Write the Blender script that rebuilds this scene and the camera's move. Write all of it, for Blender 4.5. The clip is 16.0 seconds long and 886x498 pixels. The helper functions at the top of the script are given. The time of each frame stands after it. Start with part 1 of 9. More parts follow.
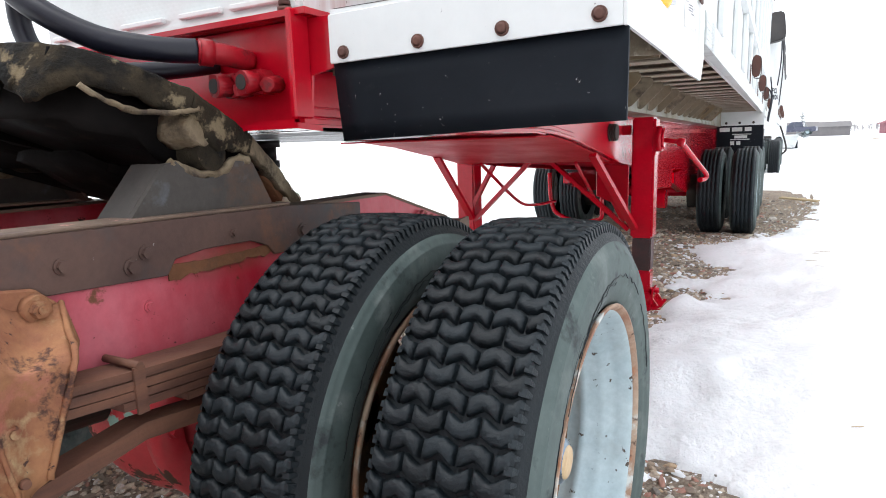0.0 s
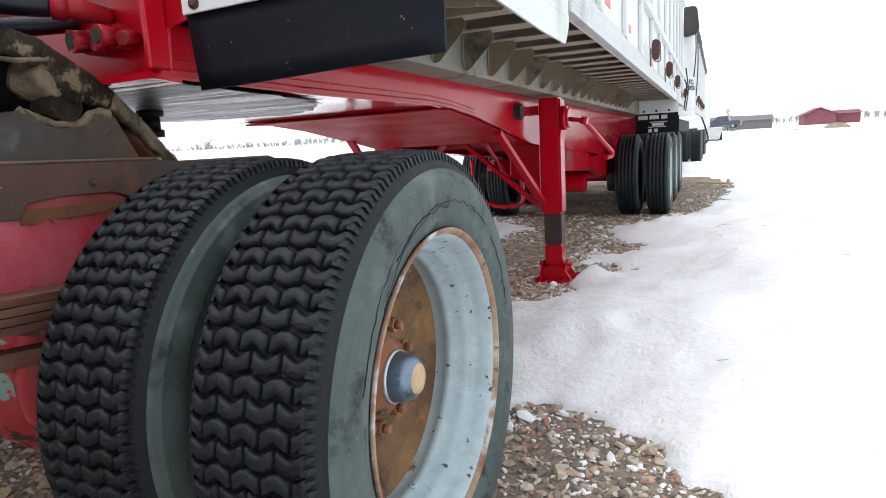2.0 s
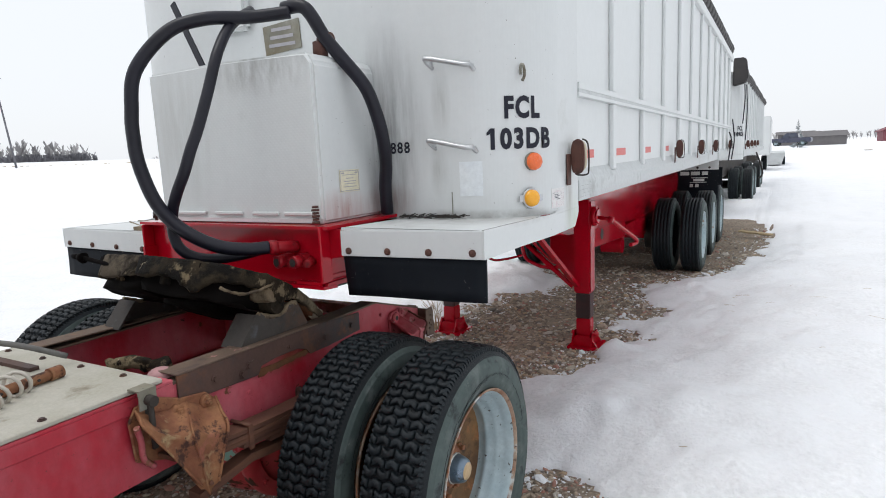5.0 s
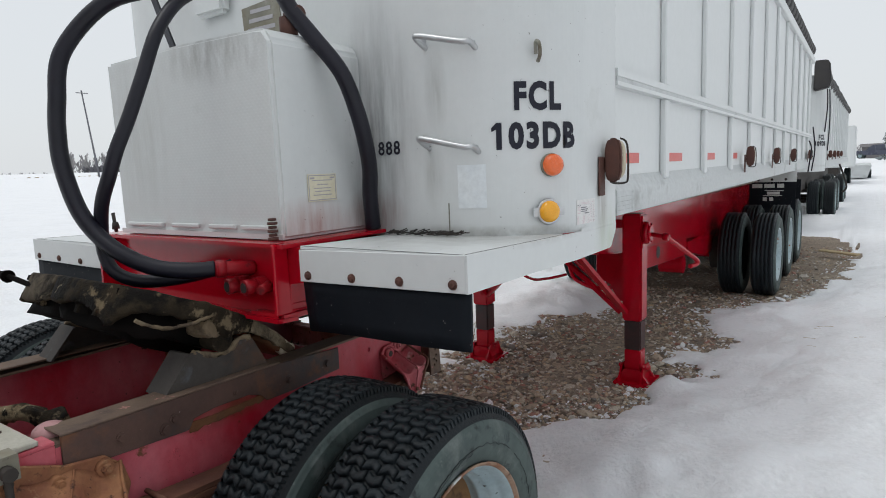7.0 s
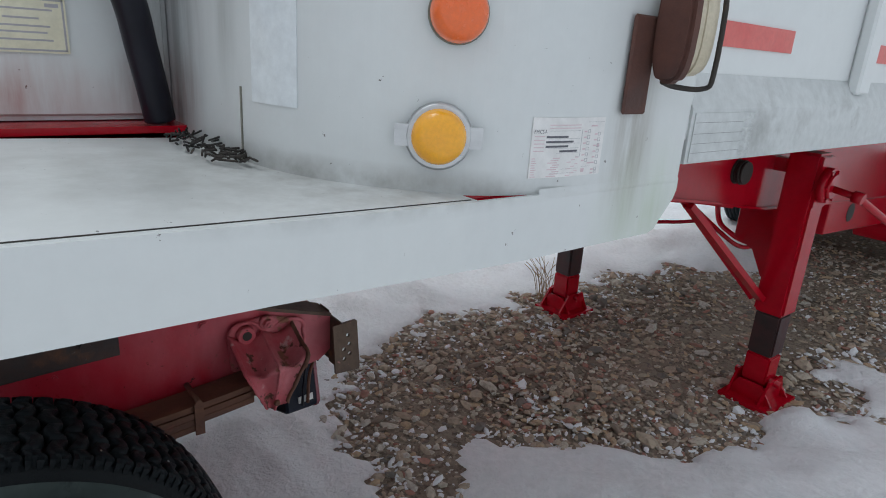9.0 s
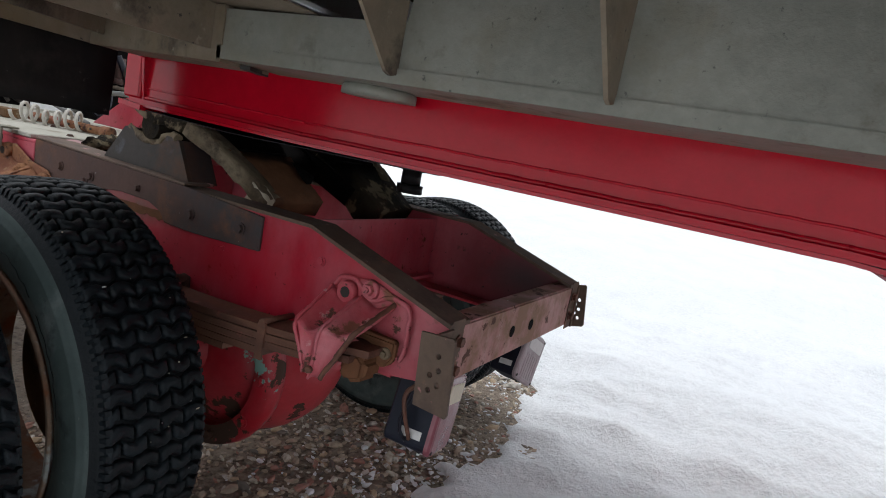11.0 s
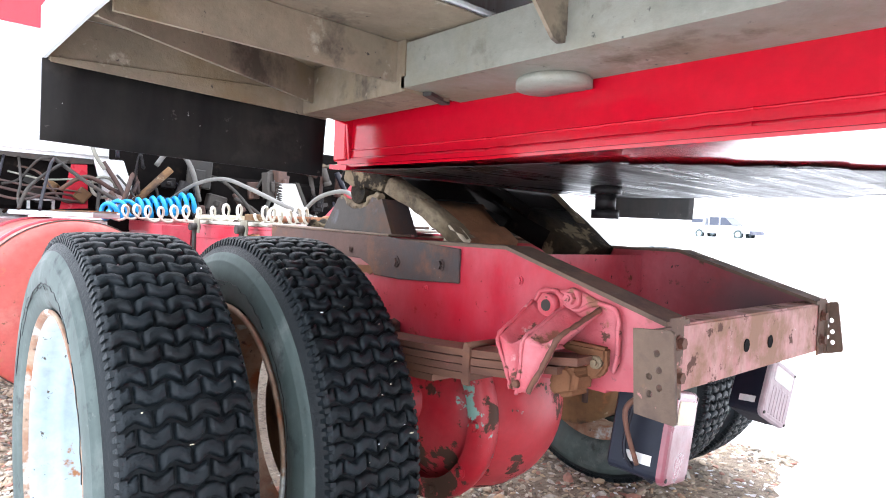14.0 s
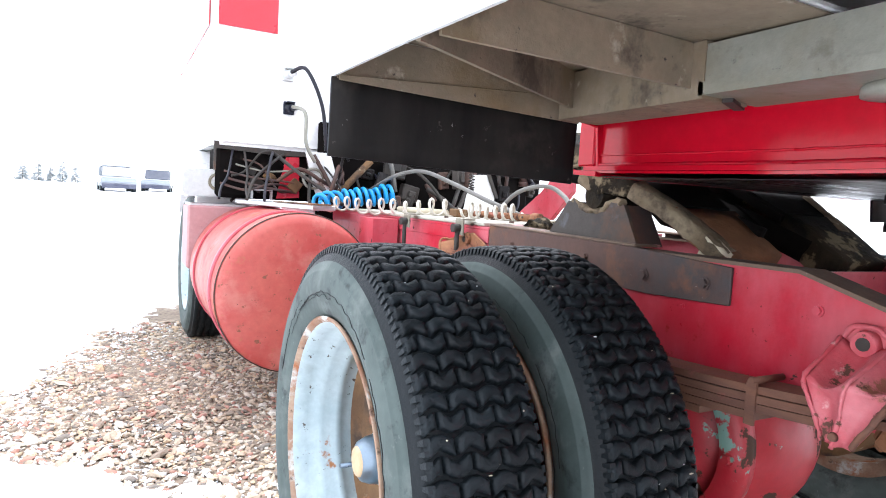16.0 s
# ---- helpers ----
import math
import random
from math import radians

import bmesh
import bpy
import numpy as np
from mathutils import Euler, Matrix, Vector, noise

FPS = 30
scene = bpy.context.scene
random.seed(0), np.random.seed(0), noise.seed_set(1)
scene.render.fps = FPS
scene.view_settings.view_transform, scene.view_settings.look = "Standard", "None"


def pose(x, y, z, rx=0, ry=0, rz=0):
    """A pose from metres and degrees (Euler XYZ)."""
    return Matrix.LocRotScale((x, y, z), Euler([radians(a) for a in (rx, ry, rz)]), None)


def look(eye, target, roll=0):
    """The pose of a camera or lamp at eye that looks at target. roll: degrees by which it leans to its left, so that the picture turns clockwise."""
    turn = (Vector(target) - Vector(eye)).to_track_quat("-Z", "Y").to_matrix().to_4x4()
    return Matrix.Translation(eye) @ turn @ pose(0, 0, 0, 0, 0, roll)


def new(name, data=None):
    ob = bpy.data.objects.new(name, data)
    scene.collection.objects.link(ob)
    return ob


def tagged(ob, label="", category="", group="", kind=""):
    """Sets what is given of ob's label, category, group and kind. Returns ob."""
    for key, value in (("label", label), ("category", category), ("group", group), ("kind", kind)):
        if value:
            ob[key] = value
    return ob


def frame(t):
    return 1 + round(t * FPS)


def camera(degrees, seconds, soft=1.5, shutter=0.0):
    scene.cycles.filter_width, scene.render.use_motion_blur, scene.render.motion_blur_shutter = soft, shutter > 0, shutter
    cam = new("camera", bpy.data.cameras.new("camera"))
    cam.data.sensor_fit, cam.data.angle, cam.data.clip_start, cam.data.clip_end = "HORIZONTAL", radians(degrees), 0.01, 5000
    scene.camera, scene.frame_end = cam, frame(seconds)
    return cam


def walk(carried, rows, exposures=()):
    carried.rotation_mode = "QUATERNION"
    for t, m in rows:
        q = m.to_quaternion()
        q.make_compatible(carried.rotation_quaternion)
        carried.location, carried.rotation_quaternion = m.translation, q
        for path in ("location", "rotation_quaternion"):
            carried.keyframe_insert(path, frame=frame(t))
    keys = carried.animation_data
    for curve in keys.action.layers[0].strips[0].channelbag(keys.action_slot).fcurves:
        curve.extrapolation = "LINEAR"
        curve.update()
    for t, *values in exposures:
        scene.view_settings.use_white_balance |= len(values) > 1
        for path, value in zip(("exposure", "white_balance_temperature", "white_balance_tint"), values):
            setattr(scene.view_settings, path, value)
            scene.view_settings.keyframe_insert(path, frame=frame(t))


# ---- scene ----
cam = camera(71.8, 16.0, soft=1.0)
PATH = [
    (0, (1.445, -1.027, 1.039), (0.497, 0.702, 0.701), -1.8),
    (0.5, (1.577, -0.989, 0.946), (0.714, 0.795, 0.681), -2.5),
    (1, (1.632, -1.003, 0.885), (0.814, 0.818, 0.754), -1.9),
    (1.5, (1.657, -1.003, 0.877), (0.894, 0.843, 0.768), -2.3),
    (2, (1.656, -1.035, 0.907), (0.862, 0.77, 0.57), -3.4),
    (2.2, (1.663, -1.049, 1.06), (0.867, 0.713, 0.55), -2.6),
    (2.5, (1.701, -1.098, 1.276), (0.872, 0.601, 0.623), -4.8),
    (2.8, (1.744, -1.223, 1.449), (0.864, 0.473, 0.858), -4.5),
    (3, (1.78, -1.371, 1.498), (0.916, 0.373, 1.037), -4.5),
    (3.5, (1.847, -1.623, 1.567), (1.001, 0.155, 1.219), -2.8),
    (4, (1.981, -1.724, 1.583), (1.162, 0.069, 1.247), -1.2),
    (4.5, (2.066, -1.807, 1.568), (1.146, -0.062, 1.242), -2.8),
    (4.7, (2.07, -1.815, 1.566), (1.124, -0.081, 1.251), -2.9),
    (6.8, (2.01, -1.326, 1.53), (1.028, 0.393, 1.247), -0.1),
    (7, (2.011, -1.241, 1.523), (0.886, 0.391, 1.264), -2.2),
    (7.1, (2.02, -1.204, 1.528), (0.779, 0.348, 1.296), -2.7),
    (7.5, (2.108, -0.982, 1.531), (0.71, 0.411, 1.208), -1.3),
    (7.8, (2.083, -0.827, 1.516), (0.659, 0.517, 1.109), -1.7),
    (8, (2.028, -0.666, 1.485), (0.646, 0.724, 1.087), 0.4),
    (8.1, (1.996, -0.574, 1.475), (0.633, 0.836, 1.082), 3.1),
    (8.2, (1.946, -0.491, 1.483), (0.588, 0.905, 1.028), 3.9),
    (10.3, (1.673, 1.038, 1.364), (-0.271, 0.926, 0.909), 3.5),
    (10.5, (1.61, 1.19, 1.315), (-0.248, 0.616, 0.846), 4.7),
    (10.7, (1.548, 1.301, 1.247), (-0.286, 0.624, 0.827), 9.4),
    (11, (1.461, 1.323, 1.116), (-0.283, 0.397, 0.8), 10.9),
    (11.5, (1.375, 1.319, 1.016), (-0.148, 0.034, 0.852), 7.3),
    (12, (1.386, 1.363, 0.979), (-0.105, 0.041, 0.806), 4.3),
    (12.5, (1.402, 1.391, 0.951), (-0.134, 0.114, 0.847), 2.7),
    (13, (1.414, 1.412, 0.931), (-0.089, 0.095, 0.857), 2.5),
    (13.5, (1.413, 1.405, 0.929), (-0.045, 0.038, 0.848), 3.0),
    (14, (1.42, 1.344, 0.934), (0.086, -0.144, 0.872), 2.4),
    (14.5, (1.447, 1.269, 0.947), (0.283, -0.355, 0.853), 3.7),
    (15, (1.506, 1.195, 0.956), (0.497, -0.527, 0.818), 4.3),
    (15.5, (1.551, 1.153, 0.972), (0.619, -0.611, 0.825), 3.2),
    (16, (1.573, 1.152, 0.992), (0.635, -0.608, 0.841), 3.3),
]
EXPO = [(0.0, 0.79, 6300, 9), (0.5, 0.75, 6300, 9), (1.0, 0.60, 6300, 9), (1.5, 0.42, 6300, 9), (2.5, 0.5, 6300, 9), (3.0, 0.57, 6350, 9), (3.5, 0.02, 6350, 9), (4.7, -0.12, 6350, 9), (6.8, -0.50, 6350, 8), (7.5, -0.40, 6300, 6),
        (8.2, -0.62, 6250, 6), (10.3, -0.42, 5700, 6), (11.0, -0.15, 6200, 8), (11.5, 1.86, 6000, 11), (12.0, 2.15, 6000, 11), (12.5, 1.75, 6000, 11), (13.5, 1.76, 6080, 11), (14.0, 1.94, 6080, 11), (14.5, 1.97, 6080, 11), (15.5, 1.78, 6080, 11), (16.0, 1.5, 6080, 11)]
walk(cam, [(t, look(e, g, r)) for t, e, g, r in PATH], EXPO)

# ---- sky and sun: a bright overcast winter day ----
sky_world = bpy.data.worlds.new("overcast_sky")
scene.world = sky_world
sky_world.use_nodes = True
wn = sky_world.node_tree
wn.nodes.clear()
sky = wn.nodes.new("ShaderNodeTexSky")
sky.sky_type, sky.sun_disc = "NISHITA", False
sky.sun_elevation, sky.sun_rotation = radians(72), radians(225)
sky.air_density, sky.dust_density = 1.0, 4.0
bg1 = wn.nodes.new("ShaderNodeBackground")
bg1.inputs["Strength"].default_value = 0.02
bg2 = wn.nodes.new("ShaderNodeBackground")
bg2.inputs["Color"].default_value = (0.97, 0.98, 1.0, 1)
bg2.inputs["Strength"].default_value = 1.03
add = wn.nodes.new("ShaderNodeAddShader")
wout = wn.nodes.new("ShaderNodeOutputWorld")
wn.links.new(sky.outputs[0], bg1.inputs["Color"])
wn.links.new(bg1.outputs[0], add.inputs[0])
wn.links.new(bg2.outputs[0], add.inputs[1])
wn.links.new(add.outputs[0], wout.inputs["Surface"])
sun_data = bpy.data.lights.new("sun", "SUN")
sun_data.energy, sun_data.angle, sun_data.color = 1.0, radians(30), (1.0, 0.98, 0.95)
sun = new("sun", sun_data)
sun.matrix_world = look((-7, -7, 30), (0, 0, 0))

# ---- materials ----


def node(nt, kind, **values):
    n = nt.nodes.new(kind)
    for key, value in values.items():
        n.inputs[key].default_value = value
    return n


def ramp(nt, fac, lo, hi):
    n = nt.nodes.new("ShaderNodeMapRange")
    n.inputs["From Min"].default_value, n.inputs["From Max"].default_value = lo, hi
    nt.links.new(fac, n.inputs["Value"])
    return n.outputs["Result"]


def mix(nt, fac, a, b):
    n = nt.nodes.new("ShaderNodeMix")
    n.data_type = "RGBA"
    for sock, val in ((n.inputs["Factor"], fac), (n.inputs["A"], a), (n.inputs["B"], b)):
        if isinstance(val, (tuple, float, int)):
            sock.default_value = (*val, 1) if isinstance(val, tuple) else val
        else:
            nt.links.new(val, sock)
    return n.outputs["Result"]


def noise_of(nt, coord, scale, detail=5.0, rough=0.6, stretch=None):
    if stretch:
        m = nt.nodes.new("ShaderNodeMapping")
        m.inputs["Scale"].default_value = stretch
        nt.links.new(coord, m.inputs["Vector"])
        coord = m.outputs["Vector"]
    n = node(nt, "ShaderNodeTexNoise", Scale=scale, Detail=detail, Roughness=rough)
    nt.links.new(coord, n.inputs["Vector"])
    return n.outputs["Fac"]


def surf(name, c1, c2, scale=3.0, rough=0.6, metal=0.0, grain=60.0, bump=0.15, layers=(), rough2=None, streak=None, coat=0.0, vary=0.0, distance=0.004, gloss=0.5, speckle=0.5):
    """A weathered surface: two tones in broad patches, fine grain, and layers of (colour, scale, from, to, roughness) for chips, rust and dirt."""
    m = bpy.data.materials.new(name)
    m.use_nodes = True
    nt = m.node_tree
    b = nt.nodes["Principled BSDF"]
    co = nt.nodes.new("ShaderNodeTexCoord").outputs["Object"]
    patch = ramp(nt, noise_of(nt, co, scale, 6.0, 0.62, streak), 0.36, 0.66)
    col = mix(nt, patch, c1, c2)
    fine = noise_of(nt, co, grain, 4.0, 0.7)
    n = nt.nodes.new("ShaderNodeMix")
    n.data_type, n.blend_type = "RGBA", "MULTIPLY"
    n.inputs["Factor"].default_value = speckle
    nt.links.new(col, n.inputs["A"])
    g = nt.nodes.new("ShaderNodeCombineColor")
    fr = nt.nodes.new("ShaderNodeMapRange")
    for k, v in (("From Min", 0.25), ("From Max", 0.75), ("To Min", 0.72), ("To Max", 1.12)):
        fr.inputs[k].default_value = v
    nt.links.new(fine, fr.inputs["Value"])
    for ch in ("Red", "Green", "Blue"):
        nt.links.new(fr.outputs["Result"], g.inputs[ch])
    nt.links.new(g.outputs["Color"], n.inputs["B"])
    col = n.outputs["Result"]
    rgh = nt.nodes.new("ShaderNodeMapRange")
    rgh.inputs["To Min"].default_value, rgh.inputs["To Max"].default_value = rough - 0.08, (rough2 or rough + 0.1)
    nt.links.new(patch, rgh.inputs["Value"])
    r_out = rgh.outputs["Result"]
    height = fine
    for i, (lc, ls, lo, hi, lr) in enumerate(layers):
        off = nt.nodes.new("ShaderNodeVectorMath")
        off.operation = "ADD"
        off.inputs[1].default_value = (7.3 * (i + 1), 3.1 * i, 5.7 * i)
        nt.links.new(co, off.inputs[0])
        f = ramp(nt, noise_of(nt, off.outputs[0], ls, 7.0, 0.65), lo, hi)
        col = mix(nt, f, col, lc)
        mm = nt.nodes.new("ShaderNodeMix")
        nt.links.new(f, mm.inputs["Factor"])
        nt.links.new(r_out, mm.inputs["A"])
        mm.inputs["B"].default_value = lr
        r_out = mm.outputs["Result"]
    if vary:
        info = nt.nodes.new("ShaderNodeObjectInfo")
        hv = nt.nodes.new("ShaderNodeHueSaturation")
        vr = nt.nodes.new("ShaderNodeMapRange")
        vr.inputs["To Min"].default_value, vr.inputs["To Max"].default_value = 1 - vary, 1 + vary
        nt.links.new(info.outputs["Random"], vr.inputs["Value"])
        nt.links.new(vr.outputs["Result"], hv.inputs["Value"])
        nt.links.new(col, hv.inputs["Color"])
        col = hv.outputs["Color"]
    nt.links.new(col, b.inputs["Base Color"])
    nt.links.new(r_out, b.inputs["Roughness"])
    b.inputs["Metallic"].default_value = metal
    b.inputs["Specular IOR Level"].default_value = gloss
    b.inputs["Coat Weight"].default_value = coat
    b.inputs["Coat Roughness"].default_value = 0.15
    bp = node(nt, "ShaderNodeBump", Strength=bump, Distance=distance)
    nt.links.new(height, bp.inputs["Height"])
    nt.links.new(bp.outputs["Normal"], b.inputs["Normal"])
    return m


RUST = (0.13, 0.05, 0.022)
RUST_LIGHT = (0.30, 0.13, 0.055)
white_paint = surf("white_paint", (0.63, 0.65, 0.65), (0.66, 0.68, 0.675), 1.5, 0.42, speckle=0.12, grain=30, bump=0.03, streak=(3.0, 3.0, 0.12),
                   layers=[((0.50, 0.51, 0.49), 3.2, 0.66, 0.92, 0.6), ((0.10, 0.09, 0.085), 60.0, 0.688, 0.703, 0.7)])
white_clean = surf("white_side", (0.67, 0.69, 0.69), (0.70, 0.72, 0.715), 0.8, 0.42, speckle=0.12, grain=20, bump=0.03, streak=(1, 2.5, 0.15),
                   layers=[((0.54, 0.55, 0.53), 1.8, 0.66, 0.92, 0.6)])
alu_dirty = surf("dirty_aluminium", (0.205, 0.205, 0.17), (0.30, 0.295, 0.25), 4.0, 0.62, 0.15, grain=60, bump=0.3,
                 layers=[((0.20, 0.17, 0.11), 1.8, 0.48, 0.64, 0.8), ((0.12, 0.10, 0.07), 5.0, 0.57, 0.68, 0.8), ((0.44, 0.43, 0.39), 7.0, 0.62, 0.78, 0.6), ((0.08, 0.08, 0.07), 60.0, 0.64, 0.72, 0.8)])
alu_tan = surf("muddy_aluminium", (0.27, 0.215, 0.15), (0.19, 0.155, 0.11), 5.0, 0.78, 0.1, grain=50, bump=0.4,
               layers=[((0.20, 0.145, 0.08), 2.5, 0.50, 0.62, 0.85), ((0.075, 0.06, 0.045), 6.0, 0.55, 0.66, 0.85), ((0.40, 0.36, 0.28), 12.0, 0.63, 0.72, 0.7), ((0.05, 0.04, 0.035), 70.0, 0.66, 0.70, 0.8)])
rail_metal = surf("grey_scoured_rail", (0.50, 0.52, 0.52), (0.60, 0.62, 0.62), 2.0, 0.5, 0.2, grain=40, bump=0.08, streak=(1.0, 0.25, 3.0),
                  layers=[((0.28, 0.28, 0.27), 4.0, 0.58, 0.80, 0.6), ((0.14, 0.13, 0.12), 40.0, 0.73, 0.76, 0.7)])
# floor mud with the shade between the crossmembers darkened into it
floor_mud_shaded = surf("shade_darkened_floor_mud", (0.075, 0.050, 0.032), (0.11, 0.076, 0.050), 4.0, 0.9, 0.0, grain=50, bump=0.4, gloss=0.1,
                 layers=[((0.04, 0.030, 0.022), 6.0, 0.52, 0.66, 0.9), ((0.20, 0.165, 0.12), 9.0, 0.64, 0.76, 0.9)])
slat_alu = surf("dusty_pale_aluminium", (0.37, 0.315, 0.245), (0.30, 0.25, 0.19), 4.0, 0.68, 0.1, grain=60, bump=0.3,
                layers=[((0.20, 0.165, 0.12), 2.2, 0.54, 0.70, 0.8), ((0.44, 0.41, 0.36), 8.0, 0.60, 0.74, 0.6), ((0.08, 0.065, 0.05), 55.0, 0.66, 0.71, 0.8)])
rail_groove = surf("fine_scratch", (0.26, 0.27, 0.27), (0.34, 0.35, 0.35), 9.0, 0.6, 0.2, grain=60, bump=0.1)
alu_bare = surf("bare_aluminium", (0.50, 0.51, 0.52), (0.62, 0.63, 0.64), 6.0, 0.35, 0.75, grain=30, bump=0.08, streak=(1, 1, 8.0),
                layers=[((0.25, 0.24, 0.23), 9.0, 0.62, 0.78, 0.6)])
red_gloss = surf("glossy_red_paint", (0.46, 0.003, 0.016), (0.40, 0.002, 0.012), 2.0, 0.16, rough2=0.24, grain=34, bump=0.10, distance=0.005, gloss=0.32,
                 layers=[((0.55, 0.06, 0.06), 40.0, 0.74, 0.80, 0.4)])
red_wet = surf("mirror_gloss_red_underplate", (0.44, 0.003, 0.014), (0.38, 0.002, 0.011), 2.0, 0.14, rough2=0.18, grain=26, bump=0.03, distance=0.004, gloss=0.5)
red_dull = surf("brushed_red_paint", (0.42, 0.004, 0.016), (0.34, 0.003, 0.012), 3.0, 0.5, grain=40, bump=0.15, gloss=0.12)
coupling_red = surf("dull_red_coupling_paint", (0.34, 0.008, 0.018), (0.26, 0.006, 0.012), 8.0, 0.4, grain=50, bump=0.2, gloss=0.3,
                    layers=[((0.05, 0.02, 0.02), 20.0, 0.56, 0.70, 0.7)])
red_faded = surf("faded_red_paint", (0.42, 0.008, 0.028), (0.52, 0.135, 0.165), 3.4, 0.45, grain=40, bump=0.18, streak=(1, 0.9, 0.45),
                 layers=[((0.36, 0.006, 0.020), 2.2, 0.54, 0.72, 0.35), (RUST, 13.0, 0.63, 0.69, 0.85), ((0.05, 0.03, 0.025), 34.0, 0.655, 0.68, 0.9), ((0.045, 0.025, 0.02), 80.0, 0.69, 0.705, 0.9)])
red_axle = surf("worn_red_axle_paint", (0.44, 0.014, 0.028), (0.52, 0.07, 0.08), 3.0, 0.42, grain=35, bump=0.2,
                layers=[((0.24, 0.42, 0.36), 6.0, 0.625, 0.64, 0.6), ((0.07, 0.035, 0.022), 6.0, 0.565, 0.585, 0.9)])
rust_dark = surf("dark_rusty_steel", (0.068, 0.038, 0.032), (0.115, 0.066, 0.052), 5.0, 0.75, 0.2, grain=70, bump=0.35,
                 layers=[((0.045, 0.042, 0.044), 4.0, 0.50, 0.66, 0.6), ((0.17, 0.08, 0.045), 7.0, 0.56, 0.70, 0.85), ((0.32, 0.30, 0.28), 60.0, 0.70, 0.73, 0.8)])
ramp_rust = surf("brown_rusted_ramp", (0.13, 0.058, 0.030), (0.20, 0.095, 0.050), 9.0, 0.85, 0.0, grain=60, bump=0.5, gloss=0.12,
                 layers=[((0.07, 0.045, 0.035), 6.0, 0.54, 0.70, 0.85), ((0.34, 0.20, 0.12), 16.0, 0.64, 0.74, 0.85)])
worn_edge = surf("tan_dried_mud_on_steel", (0.15, 0.112, 0.07), (0.25, 0.20, 0.135), 10.0, 0.88, 0.0, grain=55, bump=0.8, distance=0.008, gloss=0.15,
                 layers=[((0.05, 0.038, 0.03), 9.0, 0.50, 0.64, 0.85), ((0.44, 0.38, 0.29), 14.0, 0.63, 0.74, 0.8)])
rust_orange = surf("red_brown_rusty_casting", (0.185, 0.062, 0.030), (0.31, 0.145, 0.066), 11.0, 0.8, 0.0, grain=60, bump=0.7,
                   layers=[((0.36, 0.25, 0.13), 9.0, 0.57, 0.66, 0.8), ((0.40, 0.13, 0.10), 5.0, 0.58, 0.70, 0.6), ((0.06, 0.026, 0.018), 15.0, 0.555, 0.62, 0.9), ((0.05, 0.022, 0.016), 45.0, 0.64, 0.68, 0.9)])
rust_pink = surf("chipped_pink_red_casting", (0.54, 0.17, 0.19), (0.47, 0.055, 0.075), 6.0, 0.55, 0.0, grain=45, bump=0.5,
                 layers=[((0.26, 0.11, 0.07), 14.0, 0.575, 0.63, 0.85), ((0.10, 0.045, 0.03), 26.0, 0.60, 0.65, 0.9), ((0.58, 0.34, 0.33), 20.0, 0.62, 0.68, 0.7)])
spring_steel = surf("rusty_spring_steel", (0.10, 0.044, 0.030), (0.18, 0.082, 0.050), 14.0, 0.75, 0.1, grain=60, bump=0.4,
                    layers=[((0.32, 0.09, 0.08), 7.0, 0.62, 0.74, 0.7)], streak=(1, 0.2, 3))
rubber_tread = surf("black_tread_rubber", (0.0052, 0.0082, 0.0108), (0.0105, 0.0152, 0.0185), 9.0, 0.55, grain=140, bump=0.5, vary=0.35, gloss=0.26,
                    layers=[((0.026, 0.034, 0.037), 30.0, 0.62, 0.82, 0.85), ((0.40, 0.39, 0.37), 55.0, 0.80, 0.815, 0.9)])
rubber_side = surf("weathered_sidewall_rubber", (0.047, 0.066, 0.063), (0.088, 0.114, 0.109), 6.0, 0.7, grain=28, bump=0.3, streak=(0.5, 1, 1), gloss=0.3,
                   layers=[((0.145, 0.165, 0.16), 8.0, 0.54, 0.74, 0.85), ((0.022, 0.027, 0.029), 14.0, 0.57, 0.68, 0.7), ((0.20, 0.215, 0.21), 34.0, 0.66, 0.76, 0.85)])
rubber_flap = surf("black_rubber_flap", (0.005, 0.0075, 0.0115), (0.009, 0.0115, 0.016), 4.0, 0.62, grain=30, bump=0.12, streak=(1, 1, 0.3), gloss=0.15,
                   layers=[((0.013, 0.015, 0.019), 2.2, 0.46, 0.70, 0.8), ((0.03, 0.03, 0.032), 18.0, 0.62, 0.84, 0.85), ((0.36, 0.35, 0.33), 75.0, 0.675, 0.69, 0.9)])
flap_dust = surf("dusty_back_of_flap", (0.010, 0.0095, 0.010), (0.026, 0.023, 0.021), 4.0, 0.8, grain=30, bump=0.12, streak=(2.5, 1, 0.4), gloss=0.12,
                 layers=[((0.050, 0.042, 0.036), 5.0, 0.55, 0.74, 0.85), ((0.12, 0.11, 0.10), 26.0, 0.66, 0.74, 0.85), ((0.44, 0.43, 0.41), 44.0, 0.70, 0.72, 0.9)])
rim_paint = surf("pale_blue_grey_rim_paint", (0.36, 0.46, 0.50), (0.46, 0.55, 0.575), 5.0, 0.4, grain=40, bump=0.12,
                 layers=[((0.30, 0.35, 0.36), 7.0, 0.58, 0.80, 0.6), (RUST_LIGHT, 8.0, 0.645, 0.68, 0.85), ((0.07, 0.055, 0.045), 38.0, 0.635, 0.655, 0.8)])
rim_rust = surf("rusty_rim_lip", (0.22, 0.10, 0.055), (0.40, 0.30, 0.22), 11.0, 0.8, grain=60, bump=0.5,
                layers=[((0.50, 0.52, 0.50), 8.0, 0.54, 0.62, 0.7), ((0.30, 0.10, 0.035), 10.0, 0.56, 0.66, 0.85), ((0.06, 0.035, 0.025), 20.0, 0.62, 0.68, 0.9)])
